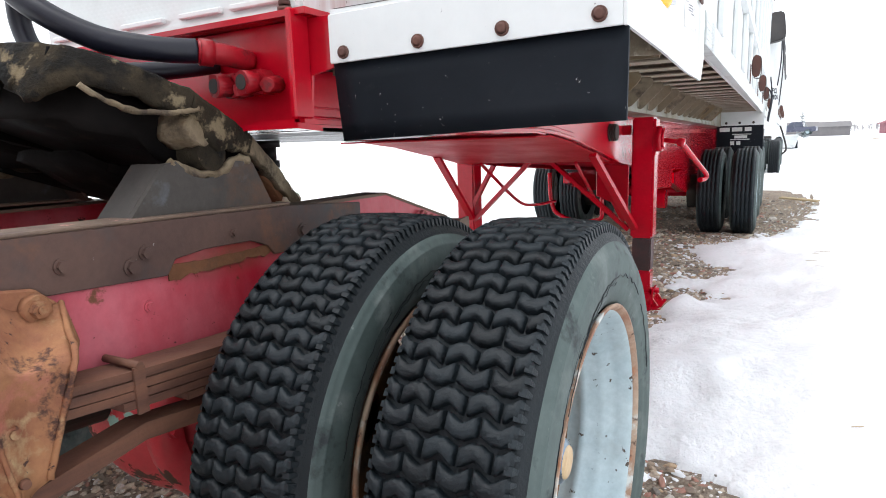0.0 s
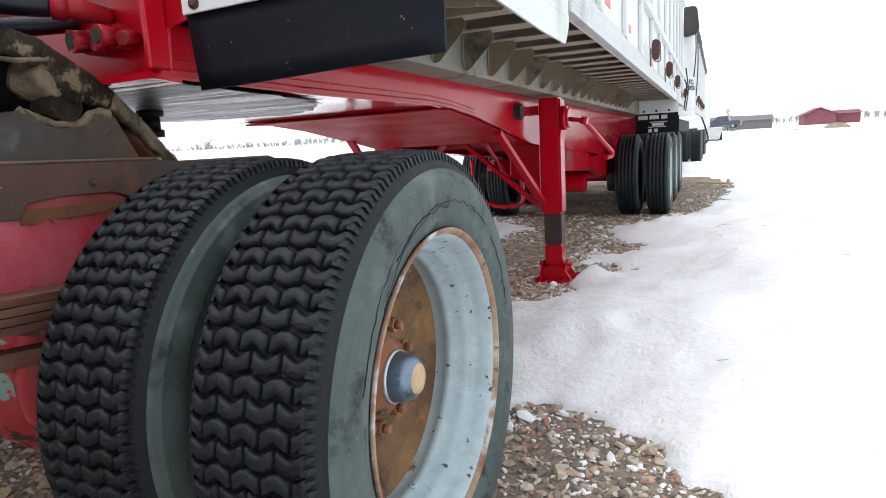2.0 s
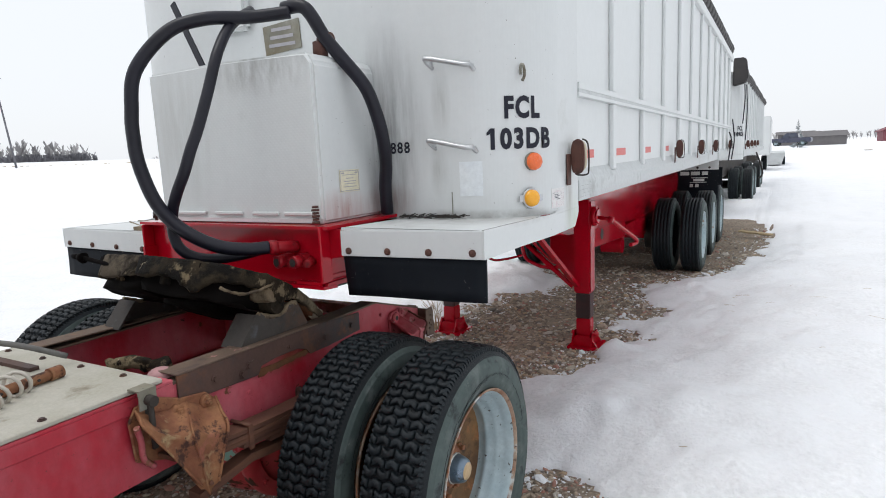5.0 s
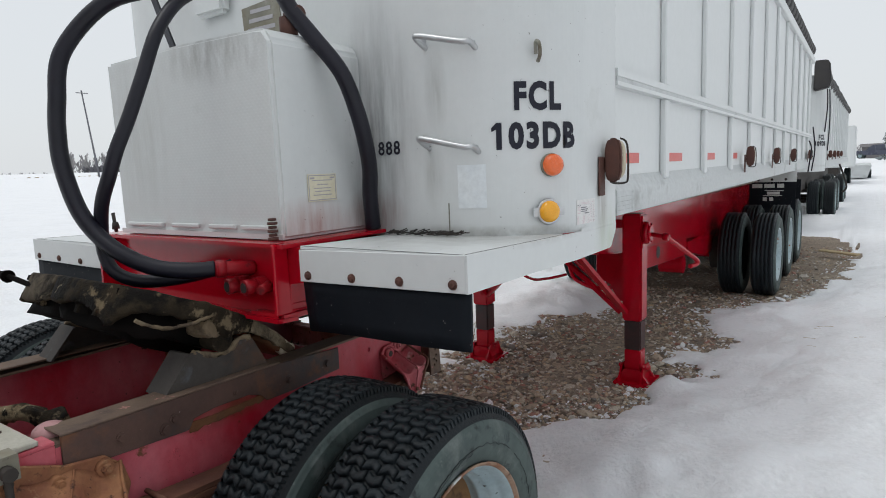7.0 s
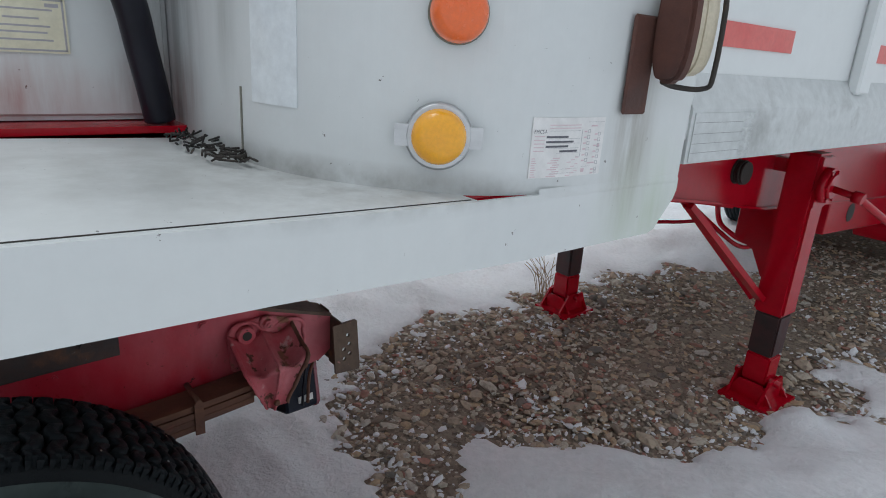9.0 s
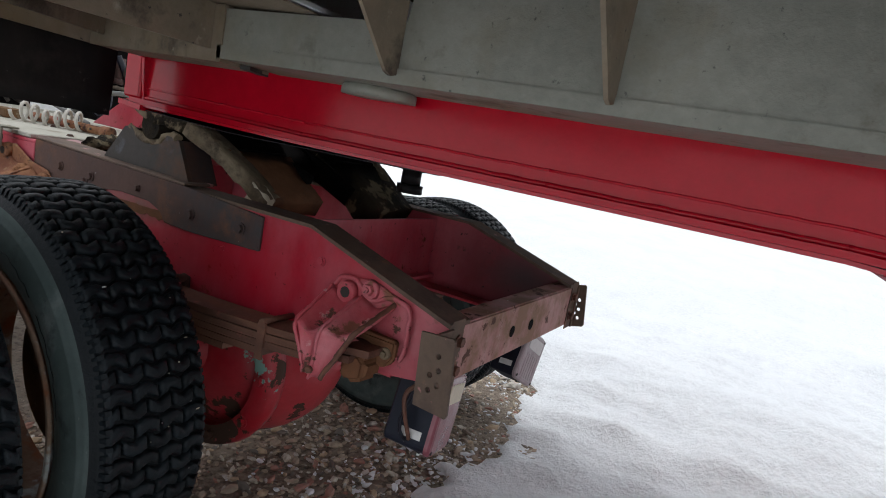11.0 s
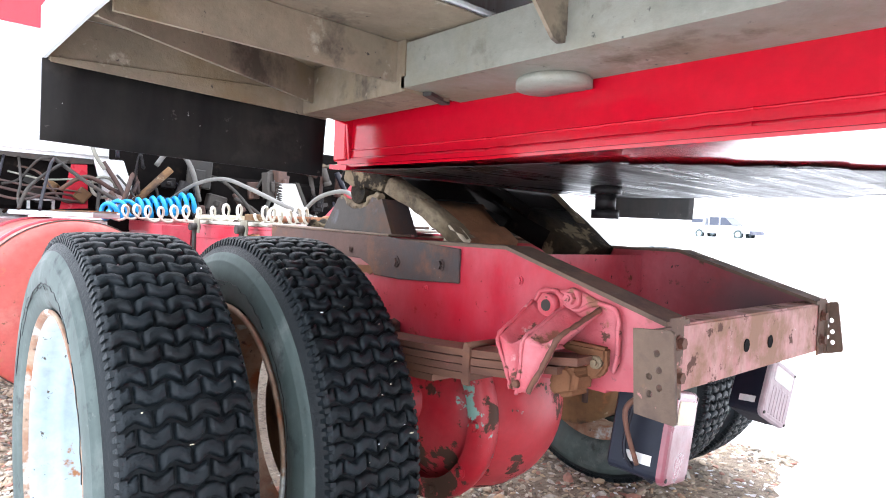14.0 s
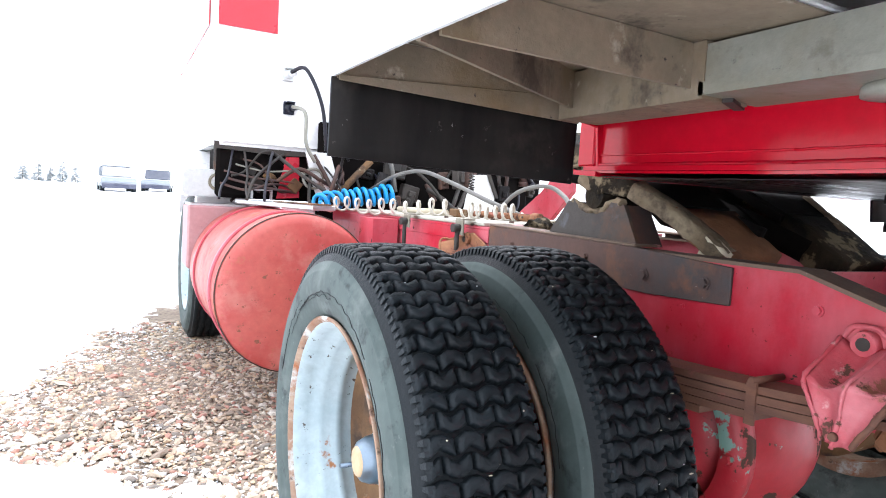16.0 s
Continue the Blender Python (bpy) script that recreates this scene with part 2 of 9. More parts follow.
hub_rust = surf("rusty_hub_disc", (0.11, 0.055, 0.023), (0.25, 0.14, 0.06), 5.0, 0.8, grain=50, bump=0.5, streak=(0.4, 1, 1),
                layers=[((0.05, 0.032, 0.024), 7.0, 0.52, 0.64, 0.9), ((0.36, 0.14, 0.05), 9.0, 0.58, 0.68, 0.8), ((0.36, 0.30, 0.20), 16.0, 0.64, 0.72, 0.8)])
chrome = surf("dull_chrome", (0.17, 0.22, 0.28), (0.25, 0.31, 0.37), 8.0, 0.34, 0.85, grain=60, bump=0.03)
cap_tan = surf("tan_hub_cap_centre", (0.50, 0.35, 0.19), (0.58, 0.43, 0.26), 20.0, 0.5, grain=80, bump=0.05)
grease = surf("black_grease", (0.010, 0.009, 0.010), (0.022, 0.020, 0.020), 7.0, 0.30, rough2=0.46, grain=30, bump=0.8, gloss=0.12, streak=(0.35, 4.0, 1.0),
              layers=[((0.05, 0.04, 0.035), 12.0, 0.58, 0.74, 0.6)])
# dull grease, blackened further for shade under the trailer and behind the cab
plate_black = surf("black_grease_and_shade", (0.0045, 0.004, 0.004), (0.009, 0.0075, 0.007), 7.0, 0.75, grain=30, bump=0.6, gloss=0.03,
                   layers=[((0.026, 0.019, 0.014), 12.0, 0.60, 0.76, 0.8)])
dusty_rust = surf("dusty_rusty_steel", (0.105, 0.068, 0.048), (0.16, 0.11, 0.078), 6.0, 0.8, 0.0, grain=70, bump=0.3,
                  layers=[((0.07, 0.045, 0.038), 8.0, 0.54, 0.70, 0.8), ((0.26, 0.12, 0.06), 10.0, 0.60, 0.72, 0.85), ((0.40, 0.17, 0.16), 14.0, 0.64, 0.68, 0.6), ((0.38, 0.35, 0.32), 50.0, 0.70, 0.73, 0.8)])
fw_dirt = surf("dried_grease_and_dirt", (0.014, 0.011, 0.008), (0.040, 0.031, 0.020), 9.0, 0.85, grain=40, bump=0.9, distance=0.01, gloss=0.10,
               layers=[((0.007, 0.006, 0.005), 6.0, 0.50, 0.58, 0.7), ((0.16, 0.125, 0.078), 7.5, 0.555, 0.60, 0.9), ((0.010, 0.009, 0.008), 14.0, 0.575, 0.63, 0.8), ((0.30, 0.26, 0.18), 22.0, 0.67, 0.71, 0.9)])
lip_dust = surf("dusty_tan_casting", (0.075, 0.060, 0.043), (0.125, 0.104, 0.078), 7.0, 0.88, grain=45, bump=0.7, distance=0.008, gloss=0.10,
                layers=[((0.016, 0.013, 0.010), 6.0, 0.52, 0.62, 0.9), ((0.22, 0.18, 0.12), 12.0, 0.60, 0.70, 0.9)])
bracket_grey = surf("brown_grey_worn_steel", (0.046, 0.040, 0.036), (0.082, 0.073, 0.066), 5.0, 0.68, 0.2, grain=60, bump=0.25, gloss=0.3,
                    layers=[((0.13, 0.068, 0.042), 5.0, 0.57, 0.74, 0.8), ((0.10, 0.11, 0.118), 9.0, 0.62, 0.74, 0.5)])
hose_black = surf("black_hose_rubber", (0.006, 0.006, 0.012), (0.012, 0.012, 0.021), 8.0, 0.42, grain=90, bump=0.1, gloss=0.35)
snow_mat = surf("old_snow", (0.93, 0.935, 0.95), (0.88, 0.89, 0.91), 1.1, 0.75, grain=34, bump=0.85, distance=0.02,
                layers=[((0.90, 0.91, 0.935), 3.0, 0.45, 0.65, 0.8), ((0.55, 0.50, 0.43), 60.0, 0.745, 0.77, 0.9)])
gravel_mat = surf("packed_gravel", (0.26, 0.20, 0.15), (0.37, 0.305, 0.235), 2.2, 0.9, grain=55, bump=1.0, distance=0.02,
                  layers=[((0.14, 0.105, 0.08), 34.0, 0.50, 0.62, 0.9), ((0.44, 0.37, 0.29), 28.0, 0.58, 0.68, 0.9)])
cover_mat = surf("sanded_cover_plate", (0.40, 0.38, 0.31), (0.48, 0.46, 0.40), 7.0, 0.8, grain=110, bump=0.5,
                 layers=[((0.20, 0.17, 0.12), 7.0, 0.60, 0.76, 0.9)])
orange_lens = surf("orange_lens", (0.85, 0.16, 0.03), (0.80, 0.13, 0.02), 8.0, 0.25, grain=200, bump=0.1, coat=0.5)
amber_lens = surf("amber_lens", (0.90, 0.42, 0.01), (0.85, 0.36, 0.01), 8.0, 0.25, grain=200, bump=0.1, coat=0.5)
red_lens = surf("faded_red_lens", (0.27, 0.075, 0.10), (0.21, 0.045, 0.065), 10.0, 0.3, grain=100, bump=0.15, coat=0.3)
# far tail lens: pale streaked tone painted in for its reflection
pale_lens = surf("reflection_paled_lens", (0.36, 0.27, 0.29), (0.46, 0.40, 0.42), 9.0, 0.4, grain=70, bump=0.15, streak=(6, 1, 1))
white_lens = surf("yellowed_clear_lens", (0.60, 0.52, 0.32), (0.66, 0.60, 0.45), 10.0, 0.35, grain=90, bump=0.1)
black_paint = surf("black_plastic", (0.010, 0.012, 0.022), (0.020, 0.023, 0.036), 6.0, 0.5, grain=60, bump=0.1, gloss=0.2)
ink = surf("dark_blue_black_lettering", (0.006, 0.007, 0.018), (0.010, 0.011, 0.024), 9.0, 0.7, grain=60, bump=0.02)
sign_white = surf("off_white_print", (0.66, 0.66, 0.64), (0.72, 0.72, 0.70), 9.0, 0.6, grain=60, bump=0.02)
paper = surf("white_paper_sticker", (0.74, 0.73, 0.72), (0.78, 0.77, 0.76), 6.0, 0.7, grain=40, bump=0.03)
paper_yellow = surf("yellowed_label", (0.70, 0.65, 0.47), (0.76, 0.72, 0.56), 9.0, 0.6, grain=60, bump=0.03)
print_grey = surf("grey_print", (0.36, 0.36, 0.39), (0.44, 0.42, 0.44), 9.0, 0.7, grain=60, bump=0.02)
print_dark = surf("black_ink_print", (0.10, 0.10, 0.12), (0.14, 0.14, 0.16), 9.0, 0.7, grain=60, bump=0.02)
print_red = surf("pale_red_print", (0.64, 0.48, 0.52), (0.68, 0.55, 0.58), 9.0, 0.7, grain=60, bump=0.02)
tape_blue = surf("pale_blue_white_tape", (0.70, 0.74, 0.77), (0.76, 0.79, 0.80), 7.0, 0.5, grain=40, bump=0.05)
tape_red = surf("red_reflective_tape", (0.62, 0.09, 0.08), (0.66, 0.16, 0.14), 12.0, 0.4, grain=60, bump=0.05)
strap_mat = surf("cream_webbing_strap", (0.52, 0.46, 0.34), (0.60, 0.54, 0.42), 20.0, 0.85, grain=150, bump=0.3)
winch_rust = surf("brown_rusty_winch", (0.075, 0.035, 0.028), (0.13, 0.055, 0.040), 10.0, 0.7, 0.2, grain=70, bump=0.4)
blue_coil = surf("blue_plastic_air_line", (0.01, 0.26, 0.62), (0.02, 0.32, 0.68), 9.0, 0.35, grain=80, bump=0.03)
hose_grey = surf("grey_hose_rubber", (0.13, 0.128, 0.12), (0.19, 0.185, 0.175), 8.0, 0.6, grain=80, bump=0.1, gloss=0.3)
white_coil = surf("grubby_white_air_line", (0.48, 0.44, 0.38), (0.56, 0.53, 0.47), 12.0, 0.5, grain=80, bump=0.1)
tank_red = surf("dusty_red_tank_paint", (0.47, 0.105, 0.085), (0.40, 0.050, 0.045), 4.5, 0.5, grain=40, bump=0.14,
                layers=[((0.50, 0.19, 0.16), 5.0, 0.52, 0.72, 0.65), ((0.36, 0.13, 0.07), 9.0, 0.60, 0.68, 0.8), ((0.20, 0.08, 0.05), 24.0, 0.625, 0.66, 0.85), ((0.05, 0.035, 0.03), 44.0, 0.68, 0.70, 0.85)])
step_pink = surf("dusty_faded_pink_paint", (0.40, 0.20, 0.205), (0.46, 0.27, 0.27), 3.5, 0.6, grain=40, bump=0.12,
                 layers=[((0.36, 0.10, 0.10), 4.0, 0.56, 0.72, 0.6), ((0.14, 0.09, 0.08), 20.0, 0.64, 0.70, 0.85)])
cab_white = surf("white_cab_paint", (0.78, 0.78, 0.78), (0.82, 0.82, 0.82), 2.0, 0.3, grain=20, bump=0.02, coat=0.3)
cab_red = surf("red_cab_stripe", (0.50, 0.02, 0.04), (0.46, 0.015, 0.03), 3.0, 0.3, grain=30, bump=0.02, coat=0.4)
dark_steel = surf("dark_chassis_steel", (0.030, 0.028, 0.027), (0.060, 0.050, 0.042), 7.0, 0.7, 0.3, grain=60, bump=0.3,
                  layers=[((0.15, 0.10, 0.07), 9.0, 0.60, 0.76, 0.85)])
tarp_mat = surf("black_tarp", (0.030, 0.028, 0.030), (0.055, 0.050, 0.048), 5.0, 0.7, grain=40, bump=0.3)
straw_mat = surf("dry_straw", (0.48, 0.38, 0.22), (0.36, 0.27, 0.15), 6.0, 0.9, grain=60, bump=0.2)
# barn red greyed towards pink in place of haze
barn_red = surf("haze_greyed_siding", (0.20, 0.055, 0.075), (0.24, 0.09, 0.105), 0.5, 0.8, grain=3, bump=0.1)
grey_siding = surf("grey_siding", (0.13, 0.125, 0.13), (0.18, 0.17, 0.17), 0.4, 0.8, grain=3, bump=0.1)
bark = surf("bark", (0.09, 0.07, 0.055), (0.14, 0.11, 0.09), 6.0, 0.9, grain=30, bump=0.5)
# twig tone lightened and cooled, haze put into the colour
twig_mat = surf("bare_twigs", (0.13, 0.13, 0.145), (0.18, 0.178, 0.195), 2.0, 0.9, grain=20, bump=0.1)
twig_pale = surf("pale_bare_twigs", (0.34, 0.33, 0.335), (0.42, 0.41, 0.41), 2.0, 0.9, grain=20, bump=0.1)
# needle green paled to grey to stand in for distance haze
needle_mat = surf("haze_paled_spruce_needles", (0.36, 0.40, 0.42), (0.44, 0.47, 0.48), 2.0, 0.85, grain=10, bump=0.2)
car_silver = surf("silver_car_paint", (0.26, 0.29, 0.33), (0.31, 0.34, 0.38), 1.0, 0.35, 0.2, grain=10, bump=0.0)
# silver lightened so the far pickup looks washed out by the bright sky
car_pale = surf("pale_silver_car_paint", (0.46, 0.48, 0.51), (0.52, 0.54, 0.57), 1.0, 0.35, 0.1, grain=10, bump=0.0)
car_dark = surf("dark_car_paint", (0.05, 0.055, 0.09), (0.07, 0.075, 0.11), 1.0, 0.3, grain=10, bump=0.0)
glass_dark = surf("dark_car_glass", (0.05, 0.06, 0.09), (0.07, 0.08, 0.11), 1.0, 0.1, grain=10, bump=0.0)
def stone_material():
    m = bpy.data.materials.new("stones")
    m.use_nodes = True
    nt = m.node_tree
    b = nt.nodes["Principled BSDF"]
    geo = nt.nodes.new("ShaderNodeNewGeometry")
    cr = nt.nodes.new("ShaderNodeValToRGB")
    cr.color_ramp.interpolation = "CONSTANT"
    tones = [(0.0, (0.44, 0.345, 0.26)), (0.20, (0.51, 0.42, 0.32)), (0.37, (0.26, 0.205, 0.16)), (0.46, (0.58, 0.52, 0.43)), (0.60, (0.42, 0.215, 0.165)),
             (0.70, (0.19, 0.17, 0.15)), (0.79, (0.58, 0.54, 0.48)), (0.90, (0.54, 0.40, 0.26))]
    cr.color_ramp.elements[0].color = (*tones[0][1], 1)
    cr.color_ramp.elements[1].position, cr.color_ramp.elements[1].color = tones[1][0], (*tones[1][1], 1)
    for p, c in tones[2:]:
        e = cr.color_ramp.elements.new(p)
        e.color = (*c, 1)
    nt.links.new(geo.outputs["Random Per Island"], cr.inputs["Fac"])
    co = nt.nodes.new("ShaderNodeTexCoord").outputs["Object"]
    f = ramp(nt, noise_of(nt, co, 60.0), 0.42, 0.9)
    nt.links.new(mix(nt, f, cr.outputs["Color"], (0.24, 0.19, 0.15)), b.inputs["Base Color"])
    b.inputs["Roughness"].default_value = 0.85
    return m


def tread_plate():
    """White painted tread plate: a raised pattern of short crossed bars."""
    m = surf("white_tread_plate", (0.62, 0.64, 0.635), (0.65, 0.67, 0.665), 1.5, 0.45, speckle=0.12, grain=25, bump=0.05, streak=(2.0, 2.0, 0.2),
             layers=[((0.46, 0.47, 0.45), 3.0, 0.66, 0.90, 0.6), ((0.16, 0.15, 0.14), 40.0, 0.75, 0.78, 0.7)])
    nt = m.node_tree
    co = nt.nodes.new("ShaderNodeTexCoord").outputs["Object"]
    waves = []
    for ang, sc in ((45, 22.0), (-45, 22.0)):
        mp = nt.nodes.new("ShaderNodeMapping")
        mp.inputs["Rotation"].default_value = (0, radians(ang), 0)
        nt.links.new(co, mp.inputs["Vector"])
        wv = node(nt, "ShaderNodeTexWave", Scale=sc, Distortion=0.0)
        wv.bands_direction = "X"
        nt.links.new(mp.outputs["Vector"], wv.inputs["Vector"])
        waves.append(wv.outputs["Fac"])
    mul = nt.nodes.new("ShaderNodeMath")
    mul.operation = "MULTIPLY"
    nt.links.new(waves[0], mul.inputs[0])
    nt.links.new(waves[1], mul.inputs[1])
    bp = node(nt, "ShaderNodeBump", Strength=0.14, Distance=0.003)
    nt.links.new(ramp(nt, mul.outputs[0], 0.3, 0.6), bp.inputs["Height"])
    nt.links.new(bp.outputs["Normal"], nt.nodes["Principled BSDF"].inputs["Normal"])
    return m




def stain(m, centre, size, colour, scale=9.0, stretch=(3.0, 3.0, 0.35), lo=0.25, hi=0.75):
    """A stain of its own shape on a surface: broken up by noise, fading out from its centre."""
    nt = m.node_tree
    b = nt.nodes["Principled BSDF"]
    old = b.inputs["Base Color"].links[0].from_socket
    co = nt.nodes.new("ShaderNodeTexCoord").outputs["Object"]
    mp = nt.nodes.new("ShaderNodeMapping")
    mp.vector_type = "TEXTURE"
    mp.inputs["Location"].default_value, mp.inputs["Scale"].default_value = centre, size
    nt.links.new(co, mp.inputs["Vector"])
    ln = nt.nodes.new("ShaderNodeVectorMath")
    ln.operation = "LENGTH"
    nt.links.new(mp.outputs["Vector"], ln.inputs[0])
    fade = ramp(nt, ln.outputs["Value"], 1.0, 0.0)
    mul = nt.nodes.new("ShaderNodeMath")
    mul.operation = "MULTIPLY"
    nt.links.new(fade, mul.inputs[0])
    nt.links.new(ramp(nt, noise_of(nt, co, scale, 6.0, 0.65, stretch), lo, hi), mul.inputs[1])
    nt.links.new(mix(nt, mul.outputs[0], old, colour), b.inputs["Base Color"])


# rust run below the winch, soot by the hose with the shadow beside the tank painted in, rust bleeding round the tank
# foot, greenish algae on the skirt
stain(white_paint, (1.225, 0.93, 1.35), (0.2, 0.075, 0.16), (0.20, 0.17, 0.13), 14.0)
stain(white_paint, (1.225, 1.0, 1.24), (0.2, 0.16, 0.15), (0.46, 0.53, 0.42), 6.0)
stain(white_paint, (0.58, 0.45, 1.66), (0.20, 0.12, 0.50), (0.09, 0.09, 0.09), 8.0)
stain(white_paint, (0.57, 0.43, 1.37), (0.14, 0.12, 0.10), (0.22, 0.07, 0.05), 20.0)
stain(white_paint, (0.53, 0.16, 1.36), (0.05, 0.20, 0.10), (0.36, 0.15, 0.12), 12.0)
stain(white_paint, (0.84, 0.45, 1.78), (0.05, 0.12, 0.16), (0.36, 0.37, 0.35), 9.0)
stain(white_paint, (0.82, 0.45, 1.50), (0.05, 0.12, 0.13), (0.36, 0.37, 0.35), 9.0)
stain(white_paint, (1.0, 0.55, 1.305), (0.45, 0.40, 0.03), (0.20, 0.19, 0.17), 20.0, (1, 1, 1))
stain(white_paint, (0.92, 0.30, 1.315), (0.34, 0.36, 0.03), (0.36, 0.365, 0.35), 14.0, (1, 1, 1), 0.30, 0.70)
# wet deep red low on the near rail, dusty grey inside the far one
stain(red_faded, (0.445, 0.25, 0.75), (0.05, 0.30, 0.12), (0.40, 0.002, 0.016), 6.0, (1, 1, 0.5), 0.2, 0.55)
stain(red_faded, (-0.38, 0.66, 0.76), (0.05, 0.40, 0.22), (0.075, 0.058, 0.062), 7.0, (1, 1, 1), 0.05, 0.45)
stain(red_faded, (0.445, 0.72, 0.76), (0.05, 0.24, 0.18), (0.52, 0.17, 0.19), 9.0, (1, 1, 1), 0.15, 0.55)
white_tread = tread_plate()
stain(white_tread, (0.25, 0.045, 1.93), (0.34, 0.1, 0.12), (0.26, 0.26, 0.24), 12.0, (2, 2, 0.6), 0.35, 0.75)
stain(white_tread, (-0.25, 0.045, 1.70), (0.25, 0.1, 0.35), (0.42, 0.42, 0.40), 9.0, (3, 3, 0.3), 0.35, 0.8)
stain(red_faded, (0.445, -0.14, 0.825), (0.04, 0.20, 0.05), (0.15, 0.055, 0.03), 16.0, (1, 1, 1), 0.2, 0.5)
stones_mat = stone_material()
crumb_mat = surf("snow_crumb", (0.84, 0.85, 0.88), (0.88, 0.89, 0.91), 4.0, 0.8, grain=40, bump=0.3)

# ---- mesh tools ----


def box(bm, x0, x1, y0, y1, z0, z1, m=None):
    vs = [bm.verts.new((x, y, z)) for x in (x0, x1) for y in (y0, y1) for z in (z0, z1)]
    if m is not None:
        for v in vs:
            v.co = m @ v.co
    for f in ((0, 1, 3, 2), (4, 6, 7, 5), (0, 4, 5, 1), (2, 3, 7, 6), (0, 2, 6, 4), (1, 5, 7, 3)):
        bm.faces.new([vs[i] for i in f])
    return bm


def prism(bm, outline, axis, a, b):
    """An outline in the two other axes (in the order x, y, z), pulled along axis from a to b."""
    def at(p, q, w):
        return {"x": (w, p, q), "y": (p, w, q), "z": (p, q, w)}[axis]
    lo = [bm.verts.new(at(p, q, a)) for p, q in outline]
    hi = [bm.verts.new(at(p, q, b)) for p, q in outline]
    n = len(outline)
    bm.faces.new(lo)
    bm.faces.new(hi[::-1])
    for i in range(n):
        bm.faces.new((lo[i], hi[i], hi[(i + 1) % n], lo[(i + 1) % n]))
    return bm


def frame_of(d):
    d = Vector(d).normalized()
    side = d.cross(Vector((0, 0, 1)) if abs(d.z) < 0.9 else Vector((1, 0, 0))).normalized()
    return side, d.cross(side)


def rod(bm, p, q, r, seg=12, r2=None):
    p, q = Vector(p), Vector(q)
    s, u = frame_of(q - p)
    r2 = r if r2 is None else r2
    lo = [bm.verts.new(p + (s * math.cos(2 * math.pi * i / seg) + u * math.sin(2 * math.pi * i / seg)) * r) for i in range(seg)]
    hi = [bm.verts.new(q + (s * math.cos(2 * math.pi * i / seg) + u * math.sin(2 * math.pi * i / seg)) * r2) for i in range(seg)]
    bm.faces.new(lo)
    bm.faces.new(hi[::-1])
    for i in range(seg):
        f = bm.faces.new((lo[i], hi[i], hi[(i + 1) % seg], lo[(i + 1) % seg]))
        f.smooth = seg > 7
    return bm


def smooth_path(pts, steps=8):
    pts = [Vector(p) for p in pts]
    out = []
    for i in range(len(pts) - 1):
        p0, p1, p2, p3 = pts[max(i - 1, 0)], pts[i], pts[i + 1], pts[min(i + 2, len(pts) - 1)]
        for k in range(steps):
            t = k / steps
            out.append(0.5 * (2 * p1 + (p2 - p0) * t + (2 * p0 - 5 * p1 + 4 * p2 - p3) * t * t + (3 * p1 - p0 - 3 * p2 + p3) * t ** 3))
    return out + [pts[-1]]


def tube(bm, pts, r, seg=10, steps=8):
    pts = smooth_path(pts, steps) if steps else [Vector(p) for p in pts]
    rings, up = [], None
    for i, p in enumerate(pts):
        d = (pts[min(i + 1, len(pts) - 1)] - pts[max(i - 1, 0)]).normalized()
        if up is None:
            s, up = frame_of(d)
        s = d.cross(up).normalized()
        up = s.cross(d).normalized()
        rings.append([bm.verts.new(p + (s * math.cos(2 * math.pi * k / seg) + up * math.sin(2 * math.pi * k / seg)) * r) for k in range(seg)])
    for a, b in zip(rings, rings[1:]):
        for k in range(seg):
            f = bm.faces.new((a[k], b[k], b[(k + 1) % seg], a[(k + 1) % seg]))
            f.smooth = True
    bm.faces.new(rings[0])
    bm.faces.new(rings[-1][::-1])
    return bm


def lathe(bm, profile, x, y, z, seg=64, smooth=True):
    """A profile of (offset along x, radius), turned about the axle through (x, y, z)."""
    rings = []
    for dx, r in profile:
        rings.append([bm.verts.new((x + dx, y + r * math.cos(2 * math.pi * k / seg), z + r * math.sin(2 * math.pi * k / seg))) for k in range(seg)])
    for a, b in zip(rings, rings[1:]):
        for k in range(seg):
            f = bm.faces.new((a[k], a[(k + 1) % seg], b[(k + 1) % seg], b[k]))
            f.smooth = smooth
    return bm


def soften(bm, w=0.004, seg=1):
    bmesh.ops.recalc_face_normals(bm, faces=bm.faces)
    edges = [e for e in bm.edges if len(e.link_faces) == 2 and e.calc_face_angle(0) > 0.5]
    bmesh.ops.bevel(bm, geom=edges, offset=w, segments=seg, affect="EDGES", clamp_overlap=True)
    return bm


def part(name, bm, material, parent=None, label="", keep=False):
    if not keep:
        bmesh.ops.recalc_face_normals(bm, faces=bm.faces)
    me = bpy.data.meshes.new(name)
    bm.to_mesh(me)
    bm.free()
    me.materials.append(material)
    ob = new(name, me)
    if parent is not None:
        ob.parent = parent
        ob.matrix_parent_inverse = parent.matrix_world.inverted()
    if label:
        ob["label"] = label
    return ob


def thing(name, label, category, group="", kind=""):
    return tagged(new(name), label, category, group, kind)


def B():
    return bmesh.new()


def bolt(parent, p, d, r=0.014, h=0.012, material=None, name="bolt"):
    bm = B()
    d = Vector(d).normalized()
    rod(bm, Vector(p), Vector(p) + d * 0.003, r * 1.35, 12)
    rod(bm, Vector(p) + d * 0.003, Vector(p) + d * (0.003 + h), r, 6)
    return part(name, bm, material or rust_dark, parent)


